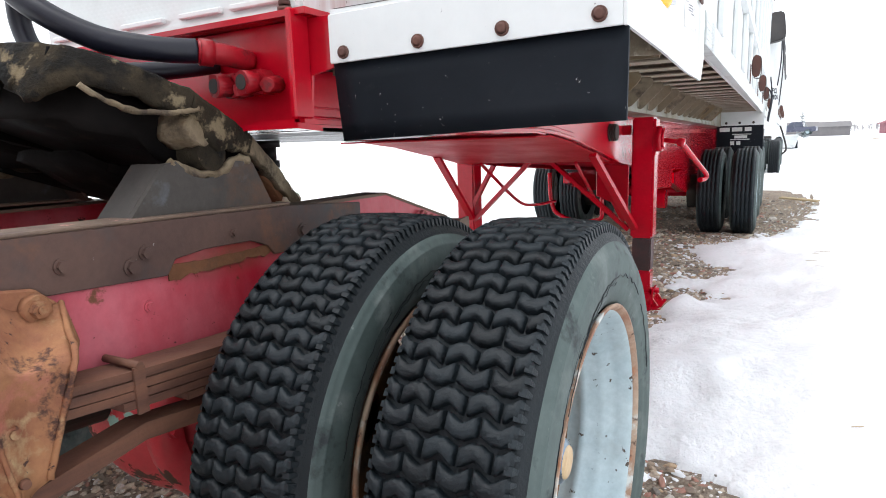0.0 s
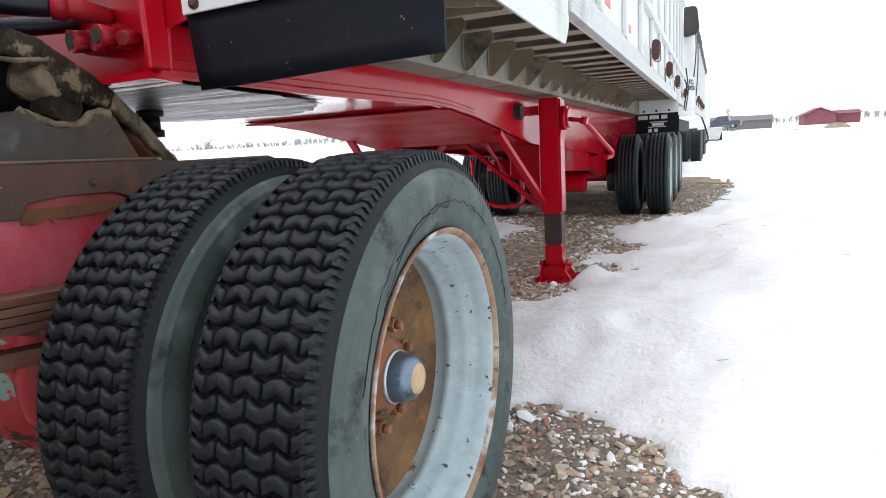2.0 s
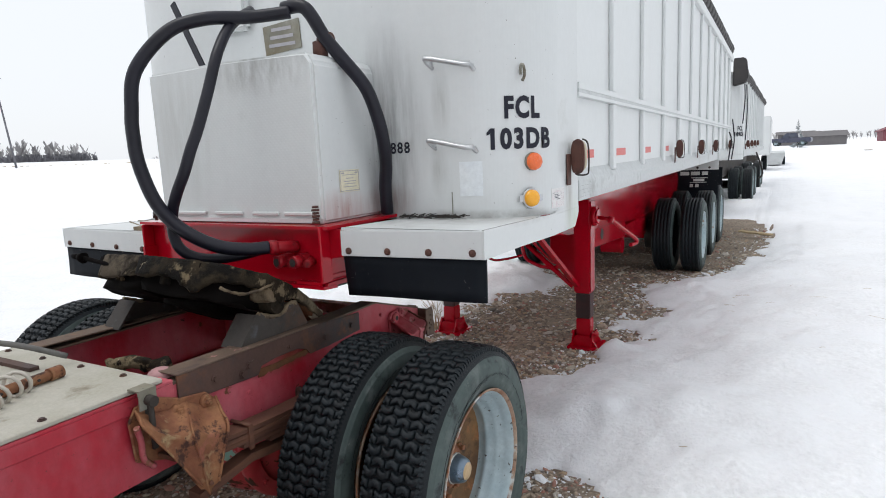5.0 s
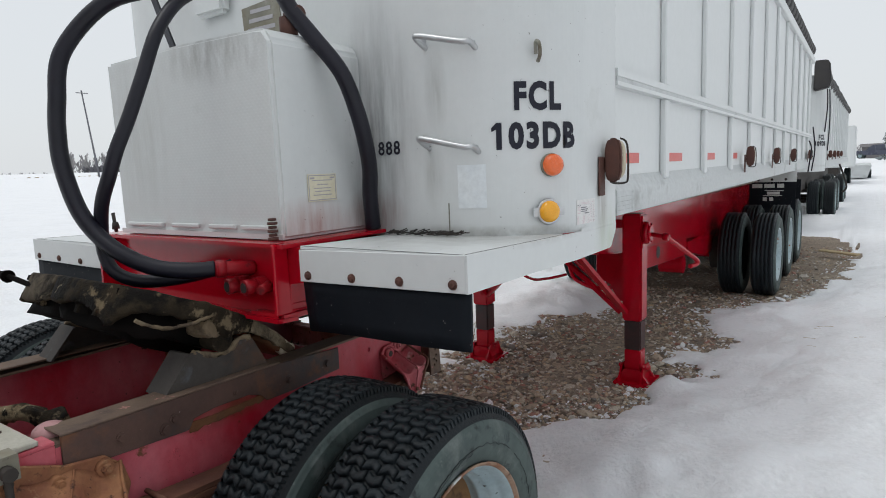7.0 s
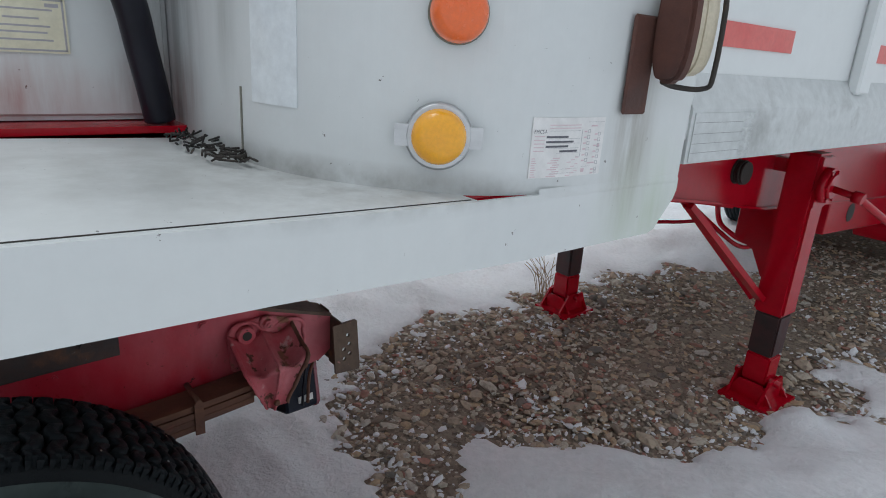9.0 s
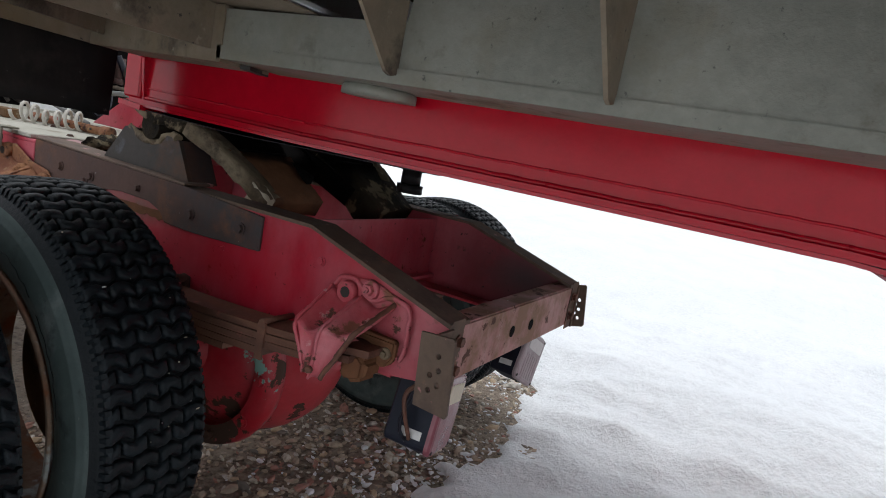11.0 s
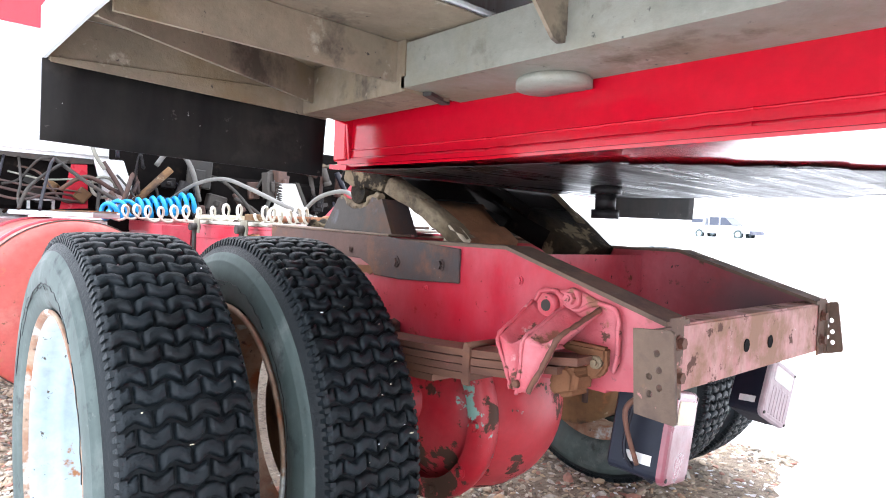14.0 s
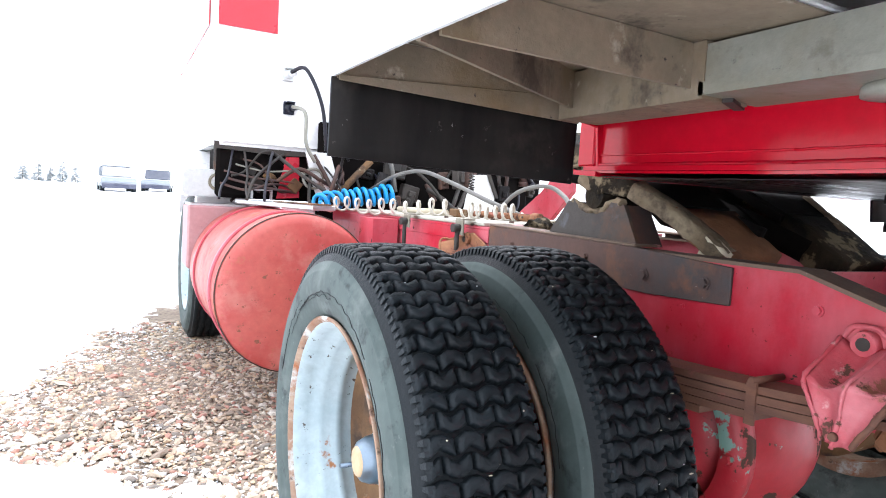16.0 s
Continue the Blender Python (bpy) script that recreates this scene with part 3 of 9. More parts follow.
def lettering(name, text, height, width, spot, material, parent, bold=0.046):
    """Lettering set in the built-in font, height by width, laid by spot(u, v) onto its surface."""
    cu = bpy.data.curves.new(name, "FONT")
    cu.body, cu.resolution_u, cu.offset, cu.space_character = text, 3, bold, 1.17
    tmp = new("lettering_form", cu)
    bpy.context.view_layer.update()
    me = bpy.data.meshes.new_from_object(tmp.evaluated_get(bpy.context.evaluated_depsgraph_get()))
    bpy.data.objects.remove(tmp)
    xs = [v.co.x for v in me.vertices]
    ys = [v.co.y for v in me.vertices]
    bm = B()
    bm.from_mesh(me)
    bpy.data.meshes.remove(me)
    bmesh.ops.triangulate(bm, faces=bm.faces)
    for v in bm.verts:
        v.co = spot((v.co.x - min(xs)) / (max(xs) - min(xs)) * width, (v.co.y - min(ys)) / (max(ys) - min(ys)) * height)
    if text.startswith("1"):
        flag = [bm.verts.new(spot(u, v * height)) for u, v in ((-0.015, 0.80), (-0.015, 0.66), (0.0015, 0.76), (0.0015, 0.995))]
        bm.faces.new(flag)
    return part(name, bm, material, parent)

# ---- ground, snow and gravel ----
YARD = [(-0.40, 1.34), (0.0, 1.15), (0.46, 1.05), (0.60, 1.3), (0.64, 1.94), (0.78, 2.3), (0.98, 2.9), (1.21, 3.3), (0.78, 3.65), (1.12, 4.25), (0.62, 5.2), (1.1, 5.9), (1.45, 6.4),
        (1.7, 7.3), (1.9, 9.0), (1.95, 11.0), (1.4, 12.5), (-0.9, 12.5), (-1.2, 7.0), (-0.5, 5.8), (-0.1, 5.4), (-0.16, 4.66), (-0.68, 4.6), (-0.75, 3.1), (-0.80, 2.9), (-0.75, 2.2), (-0.60, 1.65)]
UNDER = [(-1.45, 0.42), (-0.85, 0.62), (-0.3, 0.45), (0.2, 0.6), (0.6, 0.75), (1.06, 0.84), (1.3, 0.82), (1.5, 0.58), (1.8, 0.42), (1.7, 0.0), (1.4, -0.4), (1.15, -0.7), (1.41, -0.99),
         (1.66, -1.2), (1.94, -1.48), (2.04, -2.18), (1.85, -2.6), (1.53, -3.57), (1.2, -4.4), (-1.3, -4.4), (-1.6, -1.0)]


def signed(poly, px, py):
    """Distance to the outline, negative inside."""
    px, py = np.asarray(px, float), np.asarray(py, float)
    best, inside = np.full(px.shape, 1e9), np.zeros(px.shape, bool)
    for (ax, ay), (bx, by) in zip(poly, poly[1:] + poly[:1]):
        ex, ey = bx - ax, by - ay
        k = np.clip(((px - ax) * ex + (py - ay) * ey) / (ex * ex + ey * ey), 0, 1)
        best = np.minimum(best, np.hypot(px - ax - k * ex, py - ay - k * ey))
        cross = (ay > py) != (by > py)
        inside ^= cross & (px < ex * (py - ay) / (ey if ey else 1e-9) + ax)
    return np.where(inside, -best, best)


def rough_of(px, py, scale, octaves=4, seed=0.0):
    out = np.zeros(np.shape(px))
    flat = out.ravel()
    for i, (a, b) in enumerate(zip(np.ravel(px), np.ravel(py))):
        flat[i] = noise.fractal((a * scale + seed, b * scale - seed, seed), 1.0, 2.0, octaves)
    return flat.reshape(np.shape(px))


def ground_z(px, py):
    px, py = np.asarray(px, float), np.asarray(py, float)
    z = -0.05 * np.clip((py - 1.9) / 0.9, 0, 1)
    z = z + 0.045 * np.exp(-((px - 0.85) ** 2 + (py - 1.55) ** 2) / 0.25)
    return z + 0.022 * np.clip(-px - 6, 0, 230) + 0.008 * np.clip(-py - 10, 0, 60)


def bare(px, py):
    """Below zero where the gravel lies bare."""
    d = np.minimum(signed(YARD, px, py), signed(UNDER, px, py))
    near = (np.abs(px) < 9) & (py > -9) & (py < 17)
    n = np.zeros(np.shape(px))
    n[near] = 0.16 * rough_of(px[near], py[near], 2.2, 5, 3.0) + 0.12 * rough_of(px[near], py[near], 7.0, 5, 8.0)
    # small islands of snow left on the stones
    for cx_, cy_, w_ in ((0.38, 1.55, 0.22), (0.20, 1.98, 0.16), (0.72, 1.22, 0.10), (0.95, 2.9, 0.12), (-0.35, 2.75, 0.14)):
        n = n + 0.42 * np.exp(-((px - cx_) ** 2 + (py - cy_) ** 2) / (w_ * w_))
    return d + n


def axis_steps(lo, hi, step, far, grow=1.22):
    mid = list(np.arange(lo, hi + step / 2, step))
    up, down, s = [mid[-1]], [mid[0]], step
    while up[-1] < far:
        s *= grow
        up.append(up[-1] + s)
        down.append(down[-1] - s)
    return np.array(down[:0:-1] + mid + up[1:])


def sheet(name, xs, ys, zs, material, keep=None):
    nx, ny = len(xs), len(ys)
    gx, gy = np.meshgrid(xs, ys)
    verts = np.column_stack((gx.ravel(), gy.ravel(), zs.ravel()))
    i, j = np.meshgrid(np.arange(nx - 1), np.arange(ny - 1))
    a = (j * nx + i).ravel()
    quads = np.column_stack((a, a + 1, a + nx + 1, a + nx))
    if keep is not None:
        k = keep.ravel()
        quads = quads[k[quads].any(axis=1)]
    me = bpy.data.meshes.new(name)
    me.from_pydata(verts.tolist(), [], quads.tolist())
    me.polygons.foreach_set("use_smooth", [True] * len(me.polygons))
    me.materials.append(material)
    return new(name, me)


gx_, gy_ = axis_steps(-4, 4, 0.25, 1800), axis_steps(-6, 14, 0.25, 1800)
mx_, my_ = np.meshgrid(gx_, gy_)
gz_ = ground_z(mx_, my_)
closeby = (np.abs(mx_) < 6) & (np.abs(my_) < 16)
gz_[closeby] += 0.012 * rough_of(mx_[closeby], my_[closeby], 1.7, 4, 1.0)
gz_[~closeby] -= 0.02
tagged(sheet("ground", gx_, gy_, gz_, gravel_mat), "brown gravel yard with wet patches", "ground", kind="structure")

sx_, sy_ = axis_steps(-3.0, 3.6, 0.038, 1800), axis_steps(-4.4, 8.0, 0.038, 1800)
mx_, my_ = np.meshgrid(sx_, sy_)
gap = bare(mx_, my_)
thick = 0.10 * np.clip(gap / 0.65, 0, 1) ** 1.1 + 0.05 * np.clip((gap - 0.5) / 2.0, 0, 1)
near = (np.abs(mx_) < 14) & (np.abs(my_) < 26)
wave = np.zeros(mx_.shape)
wave[near] = 0.09 * rough_of(mx_[near], my_[near], 0.8, 5, 5.0) + 0.022 * rough_of(mx_[near], my_[near], 4.0, 5, 2.0)
sz_ = ground_z(mx_, my_) + np.where(gap > 0, thick + wave * np.clip(gap / 0.5, 0, 1) + 0.004, -0.05 - 0.1 * np.clip(-gap, 0, 1))
# bumps of drifted snow beside the trailer
for cx_, cy_, h_, w_ in ((2.0, 2.6, 0.10, 0.7), (1.7, 1.6, 0.07, 0.5), (2.6, 4.5, 0.12, 1.0), (2.2, -0.2, 0.05, 0.6)):
    sz_ += np.where(gap > -0.05, h_ * np.exp(-((mx_ - cx_) ** 2 + (my_ - cy_) ** 2) / (w_ * w_)), 0)
far_snow = ~near
sz_[far_snow] += 0.12
tagged(sheet("snow", sx_, sy_, sz_, snow_mat, gap > -0.12), "white crusted snow with bare edges over the gravel yard", "snow", kind="stuff")


def stones(name, label, category, material, seed, lo, hi, share, small):
    """Loose lumps where the gravel lies bare, between two distances from the snow's edge."""
    rnd = np.random.RandomState(seed)
    t = (1 + 5 ** 0.5) / 2
    ico = np.array([(-1, t, 0), (1, t, 0), (-1, -t, 0), (1, -t, 0), (0, -1, t), (0, 1, t), (0, -1, -t), (0, 1, -t), (t, 0, -1), (t, 0, 1), (-t, 0, -1), (-t, 0, 1)]) / 1.9
    tri = [(0, 11, 5), (0, 5, 1), (0, 1, 7), (0, 7, 10), (0, 10, 11), (1, 5, 9), (5, 11, 4), (11, 10, 2), (10, 7, 6), (7, 1, 8),
           (3, 9, 4), (3, 4, 2), (3, 2, 6), (3, 6, 8), (3, 8, 9), (4, 9, 5), (2, 4, 11), (6, 2, 10), (8, 6, 7), (9, 8, 1)]
    tri = np.array(tri)
    spots = []
    for x0, x1, y0, y1, n in ((-1.2, 1.4, 0.95, 3.4, 8600), (-1.0, 1.6, 3.4, 6.5, 5200), (-1.5, 1.85, -0.7, 0.9, 9800), (0.8, 2.1, -3.7, -0.7, 11500), (-1.0, 2.0, 6.5, 11.0, 2200)):
        n = int(n * share)
        px, py = rnd.uniform(x0, x1, n), rnd.uniform(y0, y1, n)
        d = bare(px, py)
        ok = (d < hi) & (d > lo)
        spots.append(np.column_stack((px[ok], py[ok])))
    spots = np.concatenate(spots)
    n = len(spots)
    size = small * np.exp(rnd.normal(0, 0.42, n))
    size = np.where(spots[:, 1] > 3.4, size * 1.1, size)
    size = np.where(spots[:, 1] < 0.95, size * 0.76, size)
    yaw = rnd.uniform(0, 6.28, n)
    shape = np.column_stack((rnd.uniform(1.0, 1.9, n), rnd.uniform(0.6, 1.05, n), rnd.uniform(0.4, 0.75, n)))
    base = ground_z(spots[:, 0], spots[:, 1]) + size * 0.25
    jig = 1 + rnd.uniform(-0.22, 0.22, (n, 12, 1))
    v = ico[None] * jig * shape[:, None, :] * size[:, None, None]
    c, s = np.cos(yaw)[:, None], np.sin(yaw)[:, None]
    tilt = rnd.uniform(-0.4, 0.4, n)[:, None]
    vx, vy, vz = v[..., 0], v[..., 1], v[..., 2] + v[..., 0] * tilt
    out = np.stack((vx * c - vy * s + spots[:, :1], vx * s + vy * c + spots[:, 1:], vz + base[:, None]), -1).reshape(-1, 3)
    faces = (tri[None] + 12 * np.arange(n)[:, None, None]).reshape(-1, 3)
    me = bpy.data.meshes.new(name)
    me.from_pydata(out.tolist(), [], faces.tolist())
    me.materials.append(material)
    tagged(new(name, me), label, category, kind="stuff")


stones("gravel_stones", "loose brown, grey and reddish gravel stones on the yard", "gravel", stones_mat, 4, -9.0, 0.05, 1.15, 0.0098)
stones("snow_crumbs", "crumbs of snow scattered over the gravel edge", "snow", crumb_mat, 9, -0.16, 0.03, 0.5, 0.009)
stones("snow_dusting", "thin dusting of snow between the stones", "snow", crumb_mat, 15, -0.5, 0.0, 0.18, 0.007)

# ---- tyres and wheels ----
C = 0.03            # middle line of truck and trailer
HUB_Z = 0.45


ROWS = 88            # rows of blocks round a drive tyre


def block_mesh(cx, h):
    """One tread block, h its half width, between two wavy cross grooves, at the top of a wheel about the origin."""
    p = math.pi * 0.45 / ROWS - 0.0031
    n = 8 if h > 0.015 else 4

    def wave(x):
        w = math.sin(2 * math.pi * (x + 0.0125) / 0.05)
        return 0.0046 * (1.3 * w - 0.3 * w ** 3)
    me = bpy.data.meshes.new("tread_block")
    bm = B()
    rings = []
    for r, cut in ((0.431, -0.0008), (0.4455, 0.0006), (0.4505, 0.0022), (0.4528, 0.0058)):
        ring = []
        for sgn in (-1, 1):
            for i in range(n + 1):
                x = cx + sgn * (-1 + 2 * i / n) * (h - cut) * -1
                dent = 0.0022 * math.exp(-((x - cx) / 0.004) ** 2)
                ang = (wave(x) + sgn * (p - cut - dent)) / 0.45
                crown = r - 0.45 * x * x if r > 0.44 else r
                ring.append(bm.verts.new((x, crown * math.sin(ang), crown * math.cos(ang))))
        rings.append(ring)
    k = len(rings[0])
    for lo, hi in zip(rings, rings[1:]):
        for i in range(k):
            f = bm.faces.new((lo[i], lo[(i + 1) % k], hi[(i + 1) % k], hi[i]))
            f.smooth = True
    bm.faces.new(rings[-1]).smooth = True
    bmesh.ops.recalc_face_normals(bm, faces=bm.faces)
    bm.to_mesh(me)
    bm.free()
    me.materials.append(rubber_tread)
    return me


EVEN = [block_mesh(v, 0.0226) for v in (-0.075, -0.025, 0.025, 0.075)]
ODD = [block_mesh(v, h) for v, h in ((-0.0875, 0.0112), (-0.05, 0.0226), (0.0, 0.0226), (0.05, 0.0226), (0.0875, 0.0112))]
SIDE = [(0.094, 0.4365), (0.100, 0.433), (0.108, 0.424), (0.1135, 0.414), (0.1145, 0.4135), (0.119, 0.405), (0.1225, 0.397), (0.1245, 0.3955), (0.1243, 0.3925), (0.1265, 0.383), (0.1285, 0.362), (0.126, 0.345), (0.1225, 0.338), (0.1225, 0.334), (0.119, 0.322), (0.113, 0.308), (0.108, 0.300), (0.098, 0.292)]


def drive_tire(parent, cx, cy, cz, turn=0.0):
    bm = B()
    lathe(bm, [(-x, r) for x, r in SIDE[::-1]] + [(-0.05, 0.4375), (0.0, 0.438), (0.05, 0.4375)] + SIDE, cx, cy, cz, 96)
    # tread floor takes the darker rubber
    tire = part("tire", bm, rubber_side, parent, "worn black drive tire with a zigzag block tread and a grey cracked sidewall")
    tire.data.materials.append(rubber_tread)
    for f in tire.data.polygons:
        c = f.center
        if math.hypot(c.y - cy, c.z - cz) > 0.414:
            f.material_index = 1
    bm = B()
    for side in (-1, 1):
        for i in range(ROWS * 2):
            a = 2 * math.pi * i / (ROWS * 2)
            m = Matrix.Translation((cx, cy, cz)) @ Matrix.Rotation(a, 4, "X")
            w = 0.0042 + 0.0012 * (i % 2)
            vs = [bm.verts.new(m @ Vector(v)) for v in ((side * 0.092, -w, 0.4475), (side * 0.092, w, 0.4475), (side * 0.1015, -w, 0.4435), (side * 0.1015, w, 0.4435), (side * 0.1045, -w * 0.6, 0.429), (side * 0.1045, w * 0.6, 0.429), (side * 0.094, -w, 0.429), (side * 0.094, w, 0.429))]
            for f in ((0, 1, 3, 2), (2, 3, 5, 4), (0, 2, 4, 6), (1, 7, 5, 3)):
                bm.faces.new([vs[k] for k in f])
    part("shoulder_lug_band", bm, rubber_tread, tire)["kind"] = "stuff"
    low = B()
    for i in range(ROWS):
        m = Matrix.Translation((cx, cy, cz)) @ Matrix.Rotation(turn + 2 * math.pi * i / ROWS, 4, "X")
        if ROWS * 3 // 8 < i < ROWS * 5 // 8:
            for me in ODD if i % 2 else EVEN:
                seen = len(low.verts)
                low.from_mesh(me)
                low.verts.ensure_lookup_table()
                for v in low.verts[seen:]:
                    v.co = m @ v.co
            continue
        for me in ODD if i % 2 else EVEN:
            ob = new("tread_block", me)
            ob.parent = tire
            ob.matrix_basis = m
    part("lower_tread", low, rubber_tread, tire, keep=True)["kind"] = "stuff"
    # bits of snow and stone caught in the grooves
    rs = random.Random(int(cx * 1000))
    for i in range(16):
        a = rs.uniform(-0.2, 1.15)
        x, r = cx + rs.uniform(-0.085, 0.085), 0.449 + rs.uniform(-0.003, 0.003)
        bm = B()
        bmesh.ops.create_icosphere(bm, subdivisions=1, radius=rs.uniform(0.0008, 0.0018))
        for v in bm.verts:
            v.co = Vector((x + v.co.x * (1.2 + 2.5 * (i % 4 == 0)), cy + r * math.cos(a) + v.co.y, cz + r * math.sin(a) + v.co.z)) + Vector((0, math.cos(a), math.sin(a))) * 0.002 * rs.random()
        part("stuck_pebble", bm, strap_mat if i % 3 else crumb_mat, tire)
    # fine cracks round each sidewall
    for side in (-1, 1):
        for a0, n_, r0, w in ((0.9, 60, 0.348, 0.0011), (2.1, 34, 0.352, 0.0009), (0.25, 26, 0.342, 0.0008), (1.5, 44, 0.338, 0.0007)):
            bm = B()
            pts = []
            for k in range(n_):
                a = a0 + k * 0.022
                r = r0 + 0.006 * noise.noise((k * 0.35, side, cx + a0)) + 0.006 * math.sin(k * 0.05 + a0)
                pts.append((cx + side * 0.1275, cy + r * math.cos(a), cz + r * math.sin(a)))
            tube(bm, pts, w, 4, 0)
            part("sidewall_crack", bm, rubber_tread, tire)
    return tire


def dished_rim(parent, x_face, cy, cz, s, deep=True):
    """A wheel with a deep dish; x_face is the outer lip, s the outward side."""
    bm = B()
    lathe(bm, [(s * 0.0, 0.300), (s * 0.006, 0.302), (s * 0.007, 0.296), (s * -0.004, 0.289)], x_face, cy, cz, 80)
    rim = part("rim_lip", bm, rim_rust, parent, "rusty rim lip")
    bm = B()
    lathe(bm, [(s * -0.004, 0.289), (s * -0.014, 0.281), (s * -0.034, 0.277), (s * -0.046, 0.273), (s * -0.058, 0.263), (s * -0.070, 0.258), (s * -0.094, 0.256), (s * -0.097, 0.252), (s * -0.112, 0.251), (s * -0.115, 0.255), (s * -0.142, 0.255)], x_face, cy, cz, 80)
    part("rim_barrel", bm, rim_paint, rim, "pale blue-grey painted rim barrel with black chips")
    bm = B()
    lathe(bm, [(s * -0.138, 0.256), (s * -0.146, 0.245), (s * -0.158, 0.215), (s * -0.150, 0.205), (s * -0.166, 0.165), (s * -0.170, 0.150), (s * -0.160, 0.142), (s * -0.166, 0.07)], x_face, cy, cz, 60)
    part("wheel_disc", bm, hub_rust, rim, "rusty brown wheel disc")
    bm = B()
    lathe(bm, [(s * -0.172, 0.094), (s * -0.150, 0.090), (s * -0.144, 0.082), (s * -0.132, 0.080), (s * -0.126, 0.070), (s * -0.116, 0.060), (s * -0.116, 0.045)], x_face, cy, cz, 40)
    part("hub", bm, rust_orange, rim, "orange rusty hub flange")
    for i in range(10):
        a = 2 * math.pi * (i + 0.35) / 10
        y, z = cy + 0.112 * math.cos(a), cz + 0.112 * math.sin(a)
        bm = B()
        rod(bm, (x_face - s * 0.168, y, z), (x_face - s * 0.146, y, z), 0.0165, 6)
        rod(bm, (x_face - s * 0.146, y, z), (x_face - s * 0.130, y, z), 0.010, 8)
        part("lug_nut", bm, rust_orange, rim)
    bm = B()
    lathe(bm, [(s * -0.118, 0.052), (s * -0.116, 0.0555), (s * -0.110, 0.0555), (s * -0.108, 0.052)], x_face, cy, cz, 40)
    part("cap_ring", bm, alu_bare, rim, "bright cap ring")
    bm = B()
    lathe(bm, [(s * -0.108, 0.0515), (s * -0.086, 0.0475), (s * -0.070, 0.0405), (s * -0.064, 0.031)], x_face, cy, cz, 40)
    part("hub_cap", bm, chrome, rim, "dull blue-grey metal hub cap")
    bm = B()
    lathe(bm, [(s * -0.0645, 0.0315), (s * -0.061, 0.029), (s * -0.060, 0.016), (s * -0.060, 0.0)], x_face, cy, cz, 32)
    part("cap_centre", bm, cap_tan, rim, "tan hub cap centre")
    for a in (1.9, 3.6):
        bm = B()
        rod(bm, (x_face - s * 0.17, cy + 0.2 * math.cos(a), cz + 0.2 * math.sin(a)), (x_face - s * 0.09, cy + 0.2 * math.cos(a), cz + 0.2 * math.sin(a)), 0.006, 8)
        part("valve_stem", bm, chrome, rim)
    return rim


def inner_rim(parent, x_face, cy, cz, s):
    bm = B()
    lathe(bm, [(s * 0.0, 0.300), (s * 0.006, 0.302), (s * 0.006, 0.290), (s * -0.02, 0.278), (s * -0.09, 0.250), (s * -0.20, 0.250), (s * -0.205, 0.30), (s * -0.212, 0.302)], x_face, cy, cz, 64)
    return part("inner_rim", bm, rim_rust, parent, "rusty inner rim")


def plain_tire(parent, cx, cy, cz, seg=56, R=0.47):
    """A trailer tyre with straight ribs."""
    bm = B()
    tread = []
    for i in range(5):
        a, b = -0.098 + i * 0.0392, -0.098 + (i + 1) * 0.0392
        tread += [(a + 0.004, R - 0.012), (a + 0.006, R), (b - 0.006, R), (b - 0.004, R - 0.012)]
    k = R - 0.0175
    prof = [(-x, r - 0.4375 + k) for x, r in SIDE[::-1]] + tread + [(x, r - 0.4375 + k) for x, r in SIDE]
    lathe(bm, prof, cx, cy, cz, seg)
    for i, v in enumerate(bm.verts):
        if math.hypot(v.co.y - cy, v.co.z - cz) > R - 0.0125 and abs(v.co.x - cx) < 0.09:
            v.co.x += 0.0045 if (i % seg) % 2 else -0.0045
    t = part("tire", bm, rubber_tread, parent, "black ribbed trailer tire")
    t.data.materials.append(rubber_side)
    for f in t.data.polygons:
        if math.hypot(f.center.y - cy, f.center.z - cz) < R - 0.03:
            f.material_index = 1
    return t


def plain_rim(parent, x_face, cy, cz, s, r0=0.30):
    bm = B()
    lathe(bm, [(0, r0), (s * 0.006, r0), (s * 0.006, r0 - 0.012), (s * -0.05, r0 - 0.03), (s * -0.10, r0 - 0.05), (s * -0.11, 0.14), (s * -0.08, 0.10), (s * -0.05, 0.09), (s * -0.045, 0.0)], x_face, cy, cz, 40)
    return part("rim", bm, rim_paint, parent, "grey painted wheel rim")


# ---- the tractor ----
tractor = thing("tractor_truck", "weathered red and white tractor truck backed under the trailer, rusty frame", "truck")


def mirror(x):
    return 2 * C - x


def X(x, s):
    """x on the near side, or mirrored on the far side."""
    return x if s > 0 else mirror(x)


def xbox(bm, s, x0, x1, *rest):
    a, b = X(x0, s), X(x1, s)
    return box(bm, min(a, b), max(a, b), *rest)


def xprism(bm, s, outline, x0, x1):
    a, b = X(x0, s), X(x1, s)
    return prism(bm, outline, "x", min(a, b), max(a, b))


for s in (1, -1):
    drive_tire(tractor, X(1.083, s), 0, HUB_Z, 0.02 * s)
    drive_tire(tractor, X(0.750, s), 0, HUB_Z, 0.05)
    dished_rim(tractor, X(1.194, s), 0, HUB_Z, s)
    inner_rim(tractor, X(0.862, s), 0, HUB_Z, s)
    bm = B()
    lathe(bm, [(0, 0.0), (0, 0.205), (s * -0.16, 0.205), (s * -0.17, 0.19), (s * -0.17, 0.0)], X(0.66, s), 0, HUB_Z, 40)
    part("brake_drum", bm, hub_rust, tractor, "rusty brake drum")


